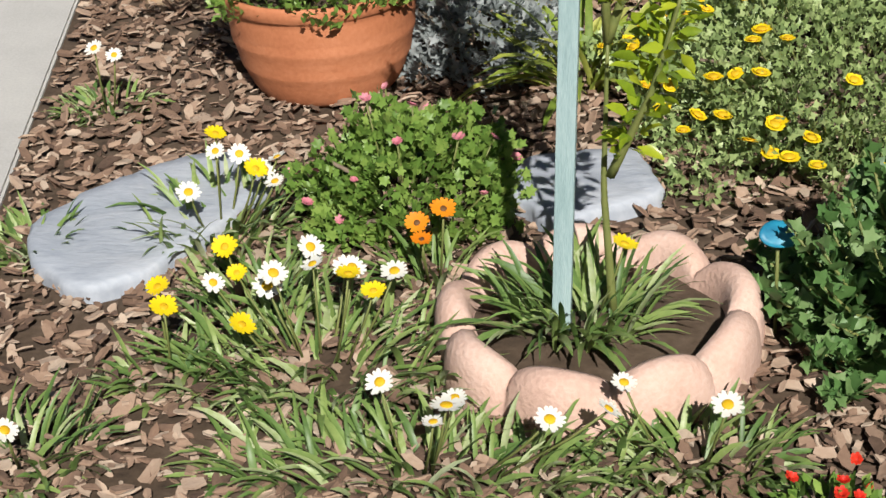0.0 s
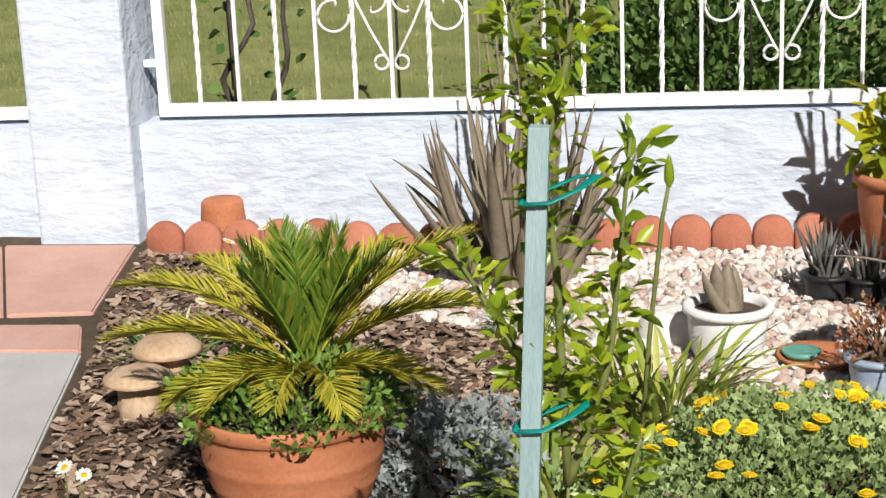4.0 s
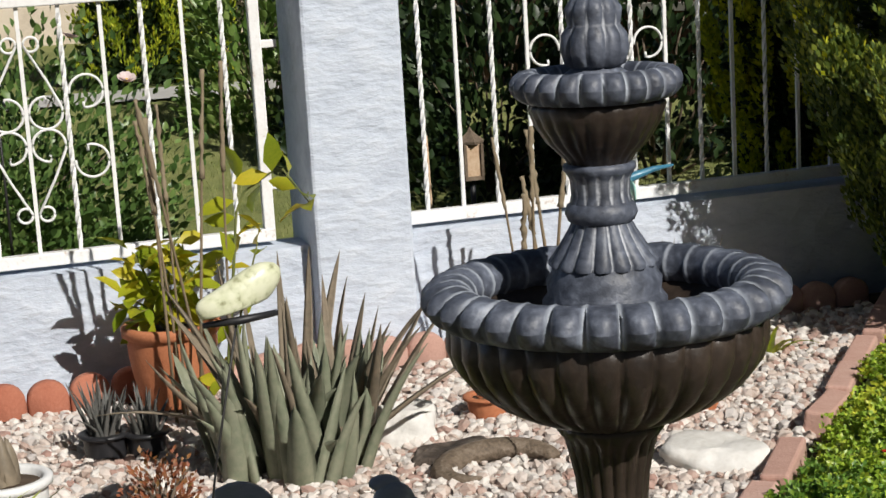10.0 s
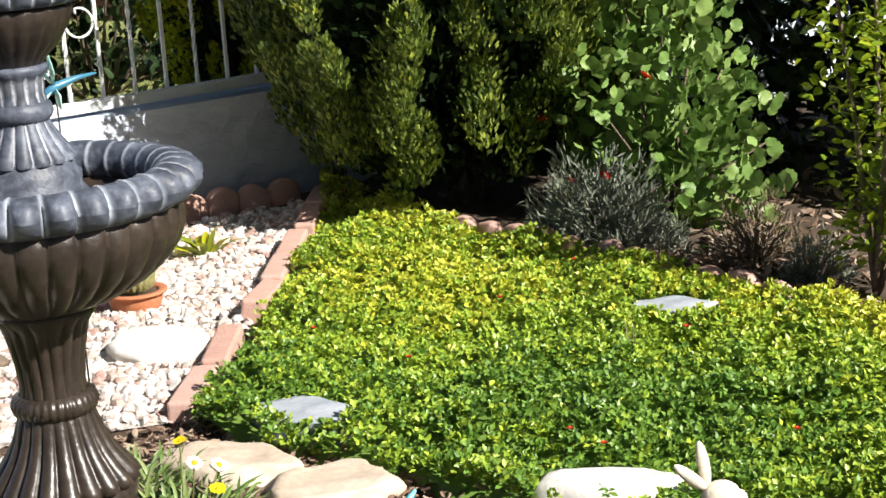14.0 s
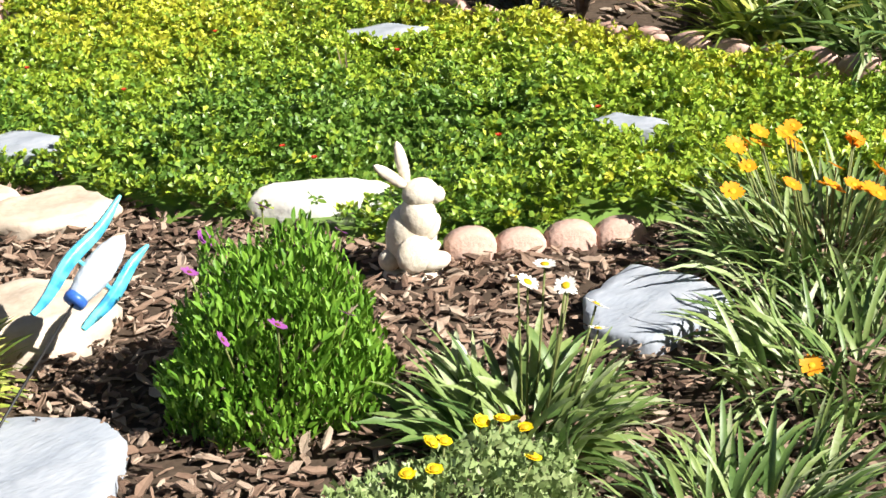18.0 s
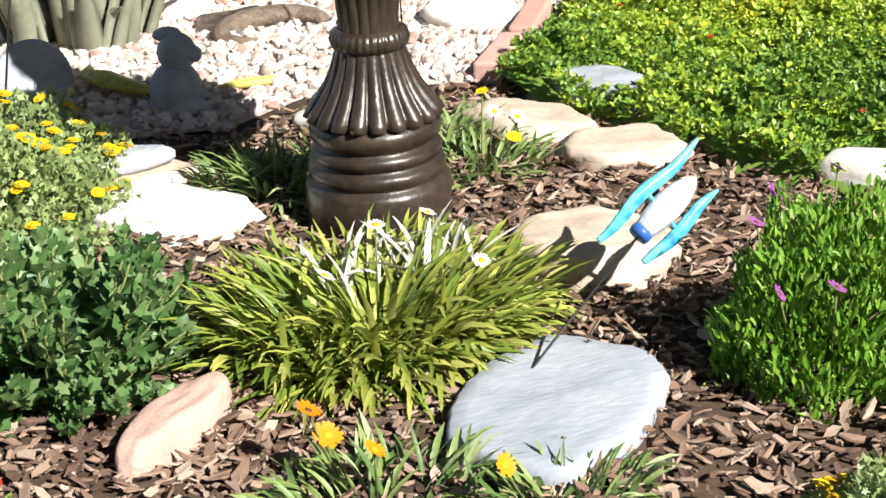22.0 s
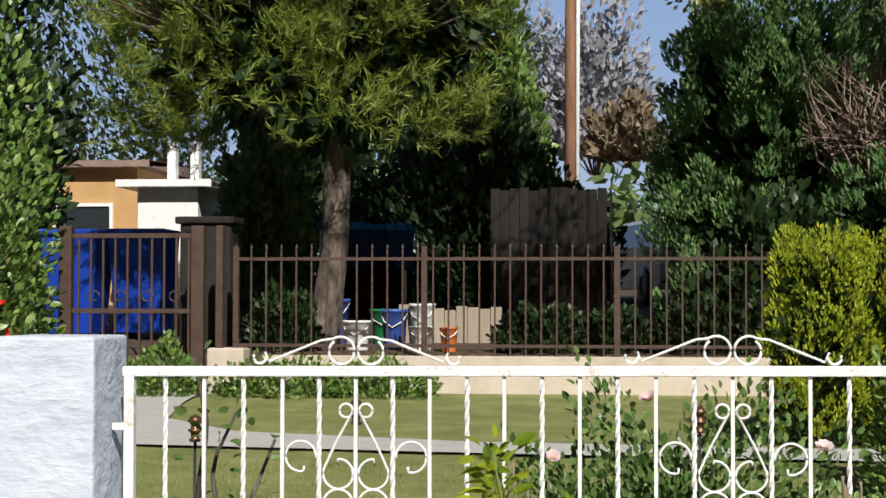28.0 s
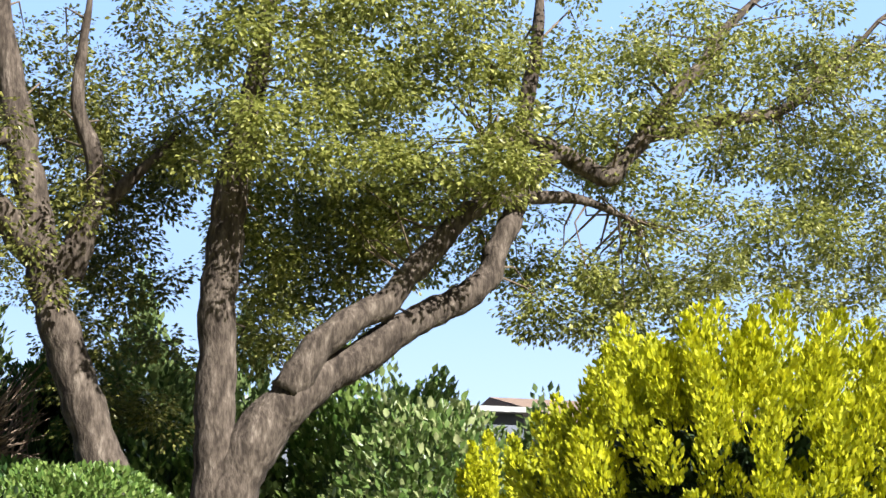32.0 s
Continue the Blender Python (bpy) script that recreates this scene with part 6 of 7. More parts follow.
MULCH_W = [(0.19, -1.43), (0.07, -0.97), (-.02, -.36), (0.49, -0.39), (0.79, -0.90), (1.28, -1.22), (1.58, -1.83), (1.96, -2.42), (2.30, -2.88), (2.37, -3.61), (2.16, -4.35), (0.89, -4.30), (0.67, -3.79), (0.41, -2.63)]
MULCH_E = [(2.17, -3.27), (2.30, -2.88), (2.05, -2.45), (2.26, -2.10), (2.71, -2.20), (3.0, -2.05), (3.40, -2.2), (3.58, -2.6), (3.64, -2.84), (3.79, -3.56), (4.06, -3.76), (4.55, -4.08), (4.91, -4.56), (4.7, -5.1), (3.4, -5.3), (2.16, -4.9)]
litter("bark_mulch", "brown bark chip mulch over the western bed", MULCH_W, 17500, (.012, .037), chip_piece, chip, chip_one, [(0.46, -2.58), (0.92, -2.60), (0.92, -2.00), (0.47, -1.99)], rl, tilt=.35, piece="bark_chip", layer=.015)
litter("bark_mulch", "brown bark chip mulch round the flower clumps", MULCH_E, 20000, (.012, .037), chip_piece, chip, chip_one, [(2.70, -4.10), (3.13, -4.11), (3.15, -3.65), (2.73, -3.61)], rl, tilt=.35, piece="bark_chip", layer=.015)
litter("leaf_litter", "dry litter on shaded soil of the side bed", [(5.09, -1.22), (6.4, -1.0), (6.4, -4.5), (5.38, -4.47), (5.17, -3.14), (5.11, -2.38)], 1600, (.02, .05), chip_piece, chip, chip_one, [(5.13, -2.75), (5.31, -2.76), (5.31, -2.48), (5.12, -2.47)], rl, piece="bark_chip")

# ---- sky behind the neighbourhood and the tree that shades the corner ----
def sky_backdrop():
    m = bpy.data.materials.new("pale_sky")
    m.use_nodes = True
    n, l = m.node_tree.nodes, m.node_tree.links
    n.remove(n["Principled BSDF"])
    tc, sp, mr, rp, em = (n.new("ShaderNode" + k) for k in ("TexCoord", "SeparateXYZ", "MapRange", "ValToRGB", "Emission"))
    l.new(tc.outputs["Object"], sp.inputs[0])
    l.new(sp.outputs[2], mr.inputs[0])
    mr.inputs[1].default_value, mr.inputs[2].default_value = 0, 150
    l.new(mr.outputs[0], rp.inputs[0])
    e = rp.color_ramp.elements
    e[0].position, e[0].color = .05, (.42, .52, .68, 1)
    e[1].position, e[1].color = 1, (.18, .32, .68, 1)
    q = e.new(.35)
    q.color = (.26, .39, .64, 1)
    l.new(rp.outputs[0], em.inputs[0])
    l.new(em.outputs[0], n["Material Output"].inputs[0])
    b = Geo()
    a = np.radians(np.linspace(-75, 100, 60))
    zz = (-6, 20, 60, 110, 150)
    v = [(260 * math.sin(t), 260 * math.cos(t), z) for z in zz for t in a]
    b.add(v, [(r * 60 + i, r * 60 + i + 1, (r + 1) * 60 + i + 1, (r + 1) * 60 + i) for r in range(4) for i in range(59)])
    tagged(part("backdrop_sky", b, m), "pale blue hazy sky behind the trees", "sky", kind="structure")


sky_backdrop()
# ---- beyond the fence ----
RF = np.random.default_rng(41)
gp = RF.uniform((-3.5, .15), (6.5, 6.6), (46000, 2))
b = Geo()
nb = len(gp)
blades(b, np.c_[gp, gz(gp[:, 0], gp[:, 1]) + .015], RF.uniform(0, 6.3, nb), RF.uniform(.022, .05, nb), RF.uniform(.005, .010, nb), RF.uniform(.6, 1.5, nb), RF.uniform(0, 1, nb), RF, 1)
tagged(part("lawn_grass", b, blade_m), "short mown grass of the lawn", "grass", kind="stuff")

rb = bush("rose_shrub", "large dark green rose bush behind the iron fence", 1.88, 1.75, (.80, .5, .92), 8500, leaf(.6), (.035, .06), L_ROSE, RF, .3, 0, .3, stems=25)
ROSE = bloom("rose_bloom", 9, .045, .7, .5, [petal("pale_rose_petal", (.72, .48, .50), (.82, .74, .70)), D_YEL], .35, 3)
heads(rb, ROSE, [(-.25, -.3, .92), (.42, -.2, .98), (.1, -.45, .86), (-.1, -.35, 1.0), (.62, -.3, .8), (-.5, -.3, .75)], RF, "rose_flower", tilt=.6)
for x, y in ((.62, .42), (.78, .40), (.30, .5), (1.35, .45)):
    clump("iris", "small upright strap-leaved tuft at the lawn edge", x, y, .03, 9, (.16, .28), (.012, .02), L_GAZ, RF, (1.0, 1.5), (0, .4), group="lawn edge tufts")
vs = [[(0, 0, -.05), (.03, 0, .25), (-.04, .02, .45), (.10, .0, .62), (.06, .02, .85), (.16, 0, 1.05)], [(.10, .05, -.05), (.12, .03, .3), (.22, .0, .5), (.20, .02, .7), (.30, .02, .95)], [(.02, 0, .4), (.0, .05, .7), (.05, 0, 1.0), (.0, .0, 1.25)]]
leafy_stems("vine", "gnarled bare vine with a few dark leaves", g(.10, .42), vs, 22, (.04, .07), leaf(.7), L_ROSE, bark, RF, .017, .09, "vine")


def path_light(x, y, h):
    root = thing("path_light", "small copper lantern light on a thin stake", "garden light", g(x, y), "garden lights")
    b = Geo()
    tube(b, [(0, 0, -.02), (0, 0, h)], .006, 6)
    part("stake", b, black_iron, root)
    b = Geo()
    lathe(b, [(r * .7, h + (z - h) * .75) for r, z in [(.001, h), (.03, h), (.034, h + .01), (.024, h + .02), (.026, h + .05), (.04, h + .055), (.042, h + .065), (.024, h + .07), (.026, h + .10), (.045, h + .105), (.03, h + .13), (.001, h + .145)]], 18)
    part("lantern", b, material("copper", [(.16, .08, .045), (.30, .17, .10)], .35, 20, .2, 60, metal=.8), root)


for x, y, h in ((.58, 1.2, .92), (1.98, 1.2, .90), (-.02, .9, .88)):
    path_light(x, y, h)

ln = thing("garden_lantern", "small beige box lantern on a post behind the fence", "garden light", g(3.85, 1.2))
part("post", tube(Geo(), [(0, 0, -.02), (0, 0, .32)], .012, 8), dark_plastic, ln)
b = Geo()
box(b, -.04, .04, -.04, .04, .32, .335)
for sx in (-1, 1):
    for sy in (-1, 1):
        box(b, sx * .036 - .006, sx * .036 + .006, sy * .036 - .006, sy * .036 + .006, .335, .47)
part("frame", b, twig, ln, smooth=False)
b = Geo()
box(b, -.03, .03, -.03, .03, .336, .468)
part("lamp_glass", b, tan_cast, ln, smooth=False)
part("cap", lathe(Geo(), [(.058, .47), (.06, .48), (.03, .505), (.012, .52), (.001, .54)], 4, turn=0.0), twig, ln, smooth=False)
st = thing("garden_stake", "thin orange bamboo stake behind the fence", "stake", g(3.66, 1.2))
part("cane", tube(Geo(), [(0, 0, -.02), (.005, 0, .25), (0, 0, .52)], .007, 6), tan_cast, st)
# retaining wall, iron fence and gate
def iron_fence(label, x0, x1, y, z0, h, m, step=.165, name="iron_fence"):
    f = thing(name, label, "fence", (x0, y, z0))
    w = x1 - x0
    for z in (.10, h - .12):
        b = Geo()
        box(b, 0, w, -.015, .015, z, z + .035)
        part("rail", b, m, f, smooth=False)
    b = Geo()
    box(b, -.009, .009, -.009, .009, 0, h)
    lathe(b, [(.009, h - .002), (.016, h + .02), (.001, h + .06)], 6)
    me = b.mesh("picket", m, False)
    for k in range(int(w / step) + 1):
        part("picket", me, None, f, at=Matrix.Translation((k * step, 0, 0)))
    b = Geo()
    box(b, -.03, .03, -.03, .03, -.05, h + .03)
    me = b.mesh("post", m, False)
    for x in np.arange(0, w + .01, 2.05):
        part("post", me, None, f, at=Matrix.Translation((x, 0, 0)))


b = Geo()
box(b, -2.2, 7.5, 12.1, 12.3, .2, .90, bev=.01)
tagged(part("wall_retaining", b, material("beige_render", [(.45, .38, .30), (.56, .48, .39), (.62, .55, .46)], .9, 5, .4, 60), smooth=False), "low beige rendered retaining wall across the lawn", "wall", kind="structure")
b = Geo()
box(b, -2.75, -2.35, 11.9, 12.3, .2, .98, bev=.02)
tagged(part("wall_block", b, bpy.data.materials["beige_render"], smooth=False), "short beige gate pier", "wall", kind="structure")
iron_fence("dark brown iron picket fence on the retaining wall", -2.5, 7.4, 12.2, .89, 1.15, brown_iron)


def gate(x0, x1, y, z0, h):
    f = thing("iron_gate", "brown iron garden gate with tall square posts", "gate", (x0, y, z0))
    w = x1 - x0
    for x in (0, w - .12, w + .12):
        b = Geo()
        q = .07 if x < w else .04
        box(b, x - q, x + q, -.06, .06, -.2, h + .05, bev=.01)
        part("post", b, brown_iron, f, smooth=False)
    for z in (.08, h * .45, h - .08):
        b = Geo()
        box(b, .05, w - .15, -.02, .02, z, z + .05)
        part("rail", b, brown_iron, f, smooth=False)
    b = Geo()
    box(b, -.011, .011, -.011, .011, .05, h - .05)
    me = b.mesh("picket", brown_iron, False)
    for x in np.arange(.14, w - .2, .135):
        part("picket", me, None, f, at=Matrix.Translation((x, 0, 0)))
    for x in np.arange(.3, w - .3, .3):
        c = Geo()
        tube(c, curl(x, h * .56, .07, 0, 330, .6), .008, 5)
        part("scroll", c, brown_iron, f)


gate(-4.33, -2.75, 12.0, .62, 1.62)


def bin_(x, y):
    root = thing("wheelie_bin", "blue plastic wheelie bin behind the gate", "bin", g(x, y), "blue bins")
    blue = bpy.data.materials.get("blue_plastic") or material("blue_plastic", [(.005, .03, .30), (.01, .06, .42)], .4, 8, .1, 60)
    b = Geo()
    v = [(sx * (.28 + .08 * t), sy * (.30 + .07 * t), .08 + 1.22 * t) for t in (0, 1) for sx, sy in ((-1, -1), (1, -1), (1, 1), (-1, 1))]
    b.add(v, [(0, 3, 2, 1), (0, 1, 5, 4), (1, 2, 6, 5), (2, 3, 7, 6), (3, 0, 4, 7)])
    part("body", b, blue, root, smooth=False)
    b = Geo()
    box(b, -.38, .38, -.42, .39, 1.30, 1.38, bev=.03)
    part("lid", b, blue, root, smooth=False)
    for s in (-1, 1):
        b = Geo()
        lathe(b, [(.001, -.03), (.10, -.03), (.11, 0), (.10, .03), (.001, .03)], 18)
        part("wheel", b, dark_plastic, root, at=Matrix.Translation((s * .24, .3, .11)) @ Euler((0, math.pi / 2, 0)).to_matrix().to_4x4())


bin_(-5.20, 15.0)
bin_(-4.40, 15.2)


def little_house(name, label, x0, x1, y0, y1, z0, h, wall_m, roof_m, ridge=.8, windows=()):
    root = thing(name, label, "house", (x0, y0, z0))
    w, d = x1 - x0, y1 - y0
    b = Geo()
    box(b, 0, w, 0, d, -.5, h)
    part("wall", b, wall_m, root, smooth=False)
    b = Geo()
    e = .3
    b.add([(-e, -e, h), (w + e, -e, h), (w + e, d + e, h), (-e, d + e, h), (-e, d / 2, h + ridge), (w + e, d / 2, h + ridge), (-e, -e, h + .12), (w + e, -e, h + .12)], [(0, 1, 7, 6), (6, 7, 5, 4), (2, 3, 4, 5), (0, 3, 2, 1)])
    b.add([(-e, -e, h), (-e, d + e, h), (-e, d / 2, h + ridge), (w + e, -e, h), (w + e, d + e, h), (w + e, d / 2, h + ridge)], [(0, 1, 2), (3, 5, 4)])
    part("roof", b, roof_m, root, smooth=False)
    for x, z, ww, hh in windows:
        f = Geo()
        for bx in ((x - .06, x, z, z + hh), (x + ww, x + ww + .06, z, z + hh), (x - .06, x + ww + .06, z + hh, z + hh + .06), (x - .06, x + ww + .06, z - .06, z)):
            box(f, bx[0], bx[1], -.06, .02, bx[2], bx[3])
        wi = part("window", f, white_iron, root, smooth=False)
        gl = Geo()
        box(gl, x, x + ww, -.02, -.01, z, z + hh)
        part("pane", gl, material("dark_glass", [(.02, .025, .03), (.03, .035, .04)], .08, 3, 0, 9), wi, smooth=False)
    return root


cream_wall = material("cream_wall", [(.66, .62, .54), (.76, .72, .65)], .9, 3, .3, 40)
ochre_wall = material("ochre_wall", [(.45, .26, .10), (.56, .36, .17)], .9, 3, .3, 40)
grey_wall = material("grey_wall", [(.13, .15, .20), (.19, .21, .26)], .9, 3, .3, 40)
tile_roof = material("tile_roof", [(.20, .14, .11), (.32, .23, .18)], .9, 6, .6, 40)
grey_roof = material("grey_roof", [(.32, .33, .34), (.44, .45, .46)], .9, 6, .6, 40)
wh = little_house("white_house", "white house with chimney stacks behind the trees", -6.5, -5.46, 22, 26, 1.2, 2.2, white_glaze, white_glaze, .05)
for x in (.48, .88):
    b = Geo()
    box(b, x, x + .14, .1, .3, 2.0, 3.0)
    part("chimney", b, white_glaze, wh, smooth=False)
little_house("ochre_house", "ochre house behind trees", -12, -7.1, 24, 30, 1.4, 2.5, ochre_wall, tile_roof, .25, ((3.4, .9, 1.0, .9),))
little_house("grey_house", "grey-blue house with a flat roof behind the trees", 12.2, 19, 27, 34, 1.8, 3.9, grey_wall, grey_roof, .25, ((.8, 1.3, 1.4, 1.1), (4.2, 1.3, 1.4, 1.1)))
little_house("cream_house", "cream house under a tiled roof in the distance", 24, 33, 34, 42, 1.8, 4.6, cream_wall, tile_roof, 1.2, ((1, 2.6, 1.2, 1.2), (4, 2.6, 1.2, 1.2)))


def canopy():
    root = thing("blue_canopy", "blue fabric canopy roof with hanging sides on thin posts", "canopy", g(-2.1, 19.0))
    fabric = material("blue_fabric", [(.01, .14, .50), (.03, .26, .68)], .6, 6, .3, 40)
    z = 1.36
    for k in range(8):
        b = Geo()
        x0 = -.66 + k * .165
        box(b, x0, x0 + .155, -.6, .6, z - .004 * k, z + .11 - .006 * k + .02 * math.sin(k), bev=.012)
        part("roof_strip", b, fabric, root, smooth=False)
    for k in range(9):
        b = Geo()
        x0 = -.42 + k * .13
        w = .02 * math.sin(k * 1.7)
        box(b, x0, x0 + .125, -.58 + w, -.565 + w, z - .5 - .1 * math.sin(k), z - .02)
        part("side_curtain", b, material("dark_blue_fabric", [(.004, .02, .09), (.01, .045, .16)], .7, 6, .3, 40) if k == 0 else bpy.data.materials["dark_blue_fabric"], root, smooth=False)
    for x in (-.62, .62):
        for y in (-.5, .5):
            p = Geo()
            tube(p, [(x, y, -.05), (x, y, z)], .02, 8)
            part("post", p, white_iron, root)


canopy()


def yard_tub(x, y, r, h, m, label):
    root = thing("yard_tub", label, "container", g(x, y))
    b = Geo()
    lathe(b, [(.001, 0), (r * .78, 0), (r * .8, .01), (r, h * .92), (r * 1.08, h * .93), (r * 1.08, h), (r * .95, h), (r * .75, .03), (.001, .03)], 20)
    part("body", b, m, root)
    b = Geo()
    tube(b, [(-r, 0, h * .9), (-r * .7, -r * .8, h * .7), (0, -r * 1.15, h * .55), (r * .7, -r * .8, h * .7), (r, 0, h * .9)], .008, 5)
    part("handle", b, white_iron, root)


tub_white, tub_blue = white_glaze, material("tub_blue", [(.03, .07, .30), (.06, .12, .42)], .4, 5, .1, 40)
tub_green, tub_orange = material("tub_green", [(.01, .16, .05), (.03, .26, .09)], .4, 5, .1, 40), material("tub_orange", [(.55, .14, .03), (.68, .22, .06)], .5, 5, .1, 40)
for x, y, r, h, m, l in ((-1.35, 13.3, .17, .34, tub_white, "white plastic tub behind the iron fence"), (-.95, 13.5, .15, .46, tub_blue, "blue plastic tub behind the iron fence"), (-.6, 13.2, .13, .28, tub_white, "small white bucket behind the iron fence"), (-.28, 13.1, .10, .28, tub_orange, "orange plant pot behind the iron fence"), (-1.2, 14.4, .17, .42, tub_green, "green plastic tub in the yard"), (-.75, 14.5, .15, .48, tub_white, "pale drum in the yard"), (-1.75, 14.2, .16, .55, tub_blue, "blue drum in the yard")):
    yard_tub(x, y, r, h, m, l)
# the pillar's shade is put into its near-black brick colour
pr = thing("gate_pillar", "dark shaded pillar with a flat cap behind the gate", "pillar", (-3.0, 13.0, .8))
b = Geo()
box(b, -.29, .29, -.2, .2, 0, 1.55, bev=.02)
part("shaft", b, material("shaded_brick", [(.012, .010, .009), (.03, .025, .022)], .9, 8, .5, 40), pr, smooth=False)
b = Geo()
box(b, -.34, .34, -.25, .25, 1.55, 1.63, bev=.02)
part("cap", b, bpy.data.materials["shaded_brick"], pr, smooth=False)


def plank_screen(name, label, x0, y0, x1, y1, z0, h, m, step=.14, ledge=0.0):
    d = math.hypot(x1 - x0, y1 - y0)
    root = thing(name, label, "fence", Matrix.Translation((x0, y0, z0)) @ Euler((0, 0, math.atan2(y1 - y0, x1 - x0))).to_matrix().to_4x4())
    rg = np.random.default_rng(int(d * 100))
    b = Geo()
    box(b, .004, step - .004, -.012, .012, 0, h)
    me = b.mesh("plank", m, False)
    for k in range(int(d / step)):
        part("plank", me, None, root, at=Matrix.Translation((k * step, rg.normal(0, .004), rg.normal(0, .015) - .03)))
    for z in (.25, h - .3):
        b = Geo()
        box(b, 0, d, .014, .06, z, z + .09)
        part("rail", b, m, root, smooth=False)
    if ledge:
        b = Geo()
        box(b, 0, d, -.10, -.014, ledge, ledge + .05)
        part("ledge", b, material("grey_timber", [(.34, .32, .29), (.48, .46, .42)], .85, 9, .3, 60), root, smooth=False)


redwood = material("dark_redwood", [(.045, .022, .016), (.085, .042, .03), (.12, .065, .045)], .85, 5, .5, 50, each=.4, squash=(6, 6, 1))
blackwood = material("blackened_wood", [(.006, .005, .005), (.014, .012, .011), (.03, .026, .024)], .9, 5, .5, 50, each=.4, squash=(6, 6, 1))
plank_screen("timber_screen", "dark slatted timber screen behind the iron fence", -.25, 18.6, 1.48, 18.6, 1.1, 2.05, blackwood)
plank_screen("timber_screen", "side of the dark timber screen", 1.48, 18.6, 1.48, 20.2, 1.1, 2.05, blackwood)
plank_screen("timber_fence", "dark redwood fence in shade with a timber ledge", 5.2, 7.2, 8.6, .6, .25, 1.25, redwood, ledge=.55)
plank_screen("planter_box", "weathered pale timber planter box behind the fence", -1.05, 14.6, .35, 14.6, .9, .55, material("pale_timber", [(.28, .23, .17), (.42, .36, .28)], .9, 9, .4, 60, each=.4))


def car(x, y, az):
    z = float(gz(np.float64(x), np.float64(y)))
    root = thing("car", "white car parked on the street", "car", Matrix.Translation((x, y, z - .05)) @ Euler((0, 0, az)).to_matrix().to_4x4())
    paint = material("white_car_paint", [(.72, .73, .75), (.80, .81, .82)], .2, 3, 0, 9)
    glass = material("car_glass", [(.015, .02, .022), (.03, .035, .04)], .05, 3, 0, 9)

    def hull(prof, w0, w1):
        b = Geo()
        n = len(prof)
        v = [(px, s * (w0 + (w1 - w0) * t), pz) for s in (-1, 1) for px, pz, t in prof]
        b.add(v[:n], [list(range(n))]).add(v[n:], [list(range(n))[::-1]])
        b.add(v, [(i, i + n, (i + 1) % n + n, (i + 1) % n) for i in range(n)])
        return b
    part("body", hull([(-2.1, .3, 0), (-2.15, .6, 0), (-2.0, .95, 0), (-.9, 1.0, 0), (2.0, .98, 0), (2.15, .7, 0), (2.1, .3, 0)], .88, .88), paint, root, smooth=False)
    part("cabin", hull([(-1.2, .98, 0), (-.4, 1.5, 1), (1.6, 1.55, 1), (2.0, .98, 0)], .85, .70), paint, root, smooth=False)
    part("side_window", hull([(-.95, 1.02, 0), (-.35, 1.44, 1), (1.5, 1.47, 1), (1.75, 1.02, 0)], .87, .74), glass, root, smooth=False)
    r = Geo()
    r.add([(1.64, -.6, 1.5), (1.64, .6, 1.5), (2.0, .74, 1.03), (2.0, -.74, 1.03)], [(0, 1, 2, 3)])
    part("rear_window", r, glass, root, smooth=False)
    for sx in (-1.35, 1.35):
        for s in (-1, 1):
            wh = Geo()
            lathe(wh, [(.18, -.1), (.32, -.1), (.34, -.05), (.34, .05), (.32, .1), (.18, .1)], 24)
            m = Matrix.Translation((sx, s * .82, .34)) @ Euler((math.pi / 2, 0, 0)).to_matrix().to_4x4()
            t = part("tyre", wh, dark_plastic, root, at=m)
            ri = Geo()
            lathe(ri, [(.001, -.06), (.19, -.08), (.19, .08), (.001, .06)], 16)
            part("rim", ri, grey_roof, t)


car(2.45, 25.5, radians(-72))
b = Geo()
tube(b, [(0, 0, -.5), (.02, 0, 6), (.08, 0, 14)], [.17, .15, .12], 14)
po = thing("utility_pole", "tall brown wooden utility pole", "utility pole", g(.45, 33))
part("pole", b, material("pole_wood", [(.16, .075, .04), (.28, .15, .09), (.36, .21, .13)], .85, 4, .3, 40, squash=(4, 4, .3)), po)
b = Geo()
tube(b, [(.15, -.14, -.3), (.17, -.14, 6), (.22, -.12, 12)], .05, 8)
part("conduit", b, white_glaze, po, "pale grey conduit pipe")


# ---- trees beyond ----
def leaf_cloud(rng, centres, per, rad, size, tmpl, droop=.35):
    c = np.repeat(centres, per, 0)
    n = len(c)
    d = rng.normal(size=(n, 3))
    d /= np.linalg.norm(d, axis=1, keepdims=True)
    p = c + d * rad * (rng.random((n, 1)) ** .5) * (1, 1, .7)
    b = Geo()
    spread(b, *tmpl, p, frames_for(d * (1, 1, .5) - (0, 0, droop), rng, .7), rng.uniform(*size, n))
    return b


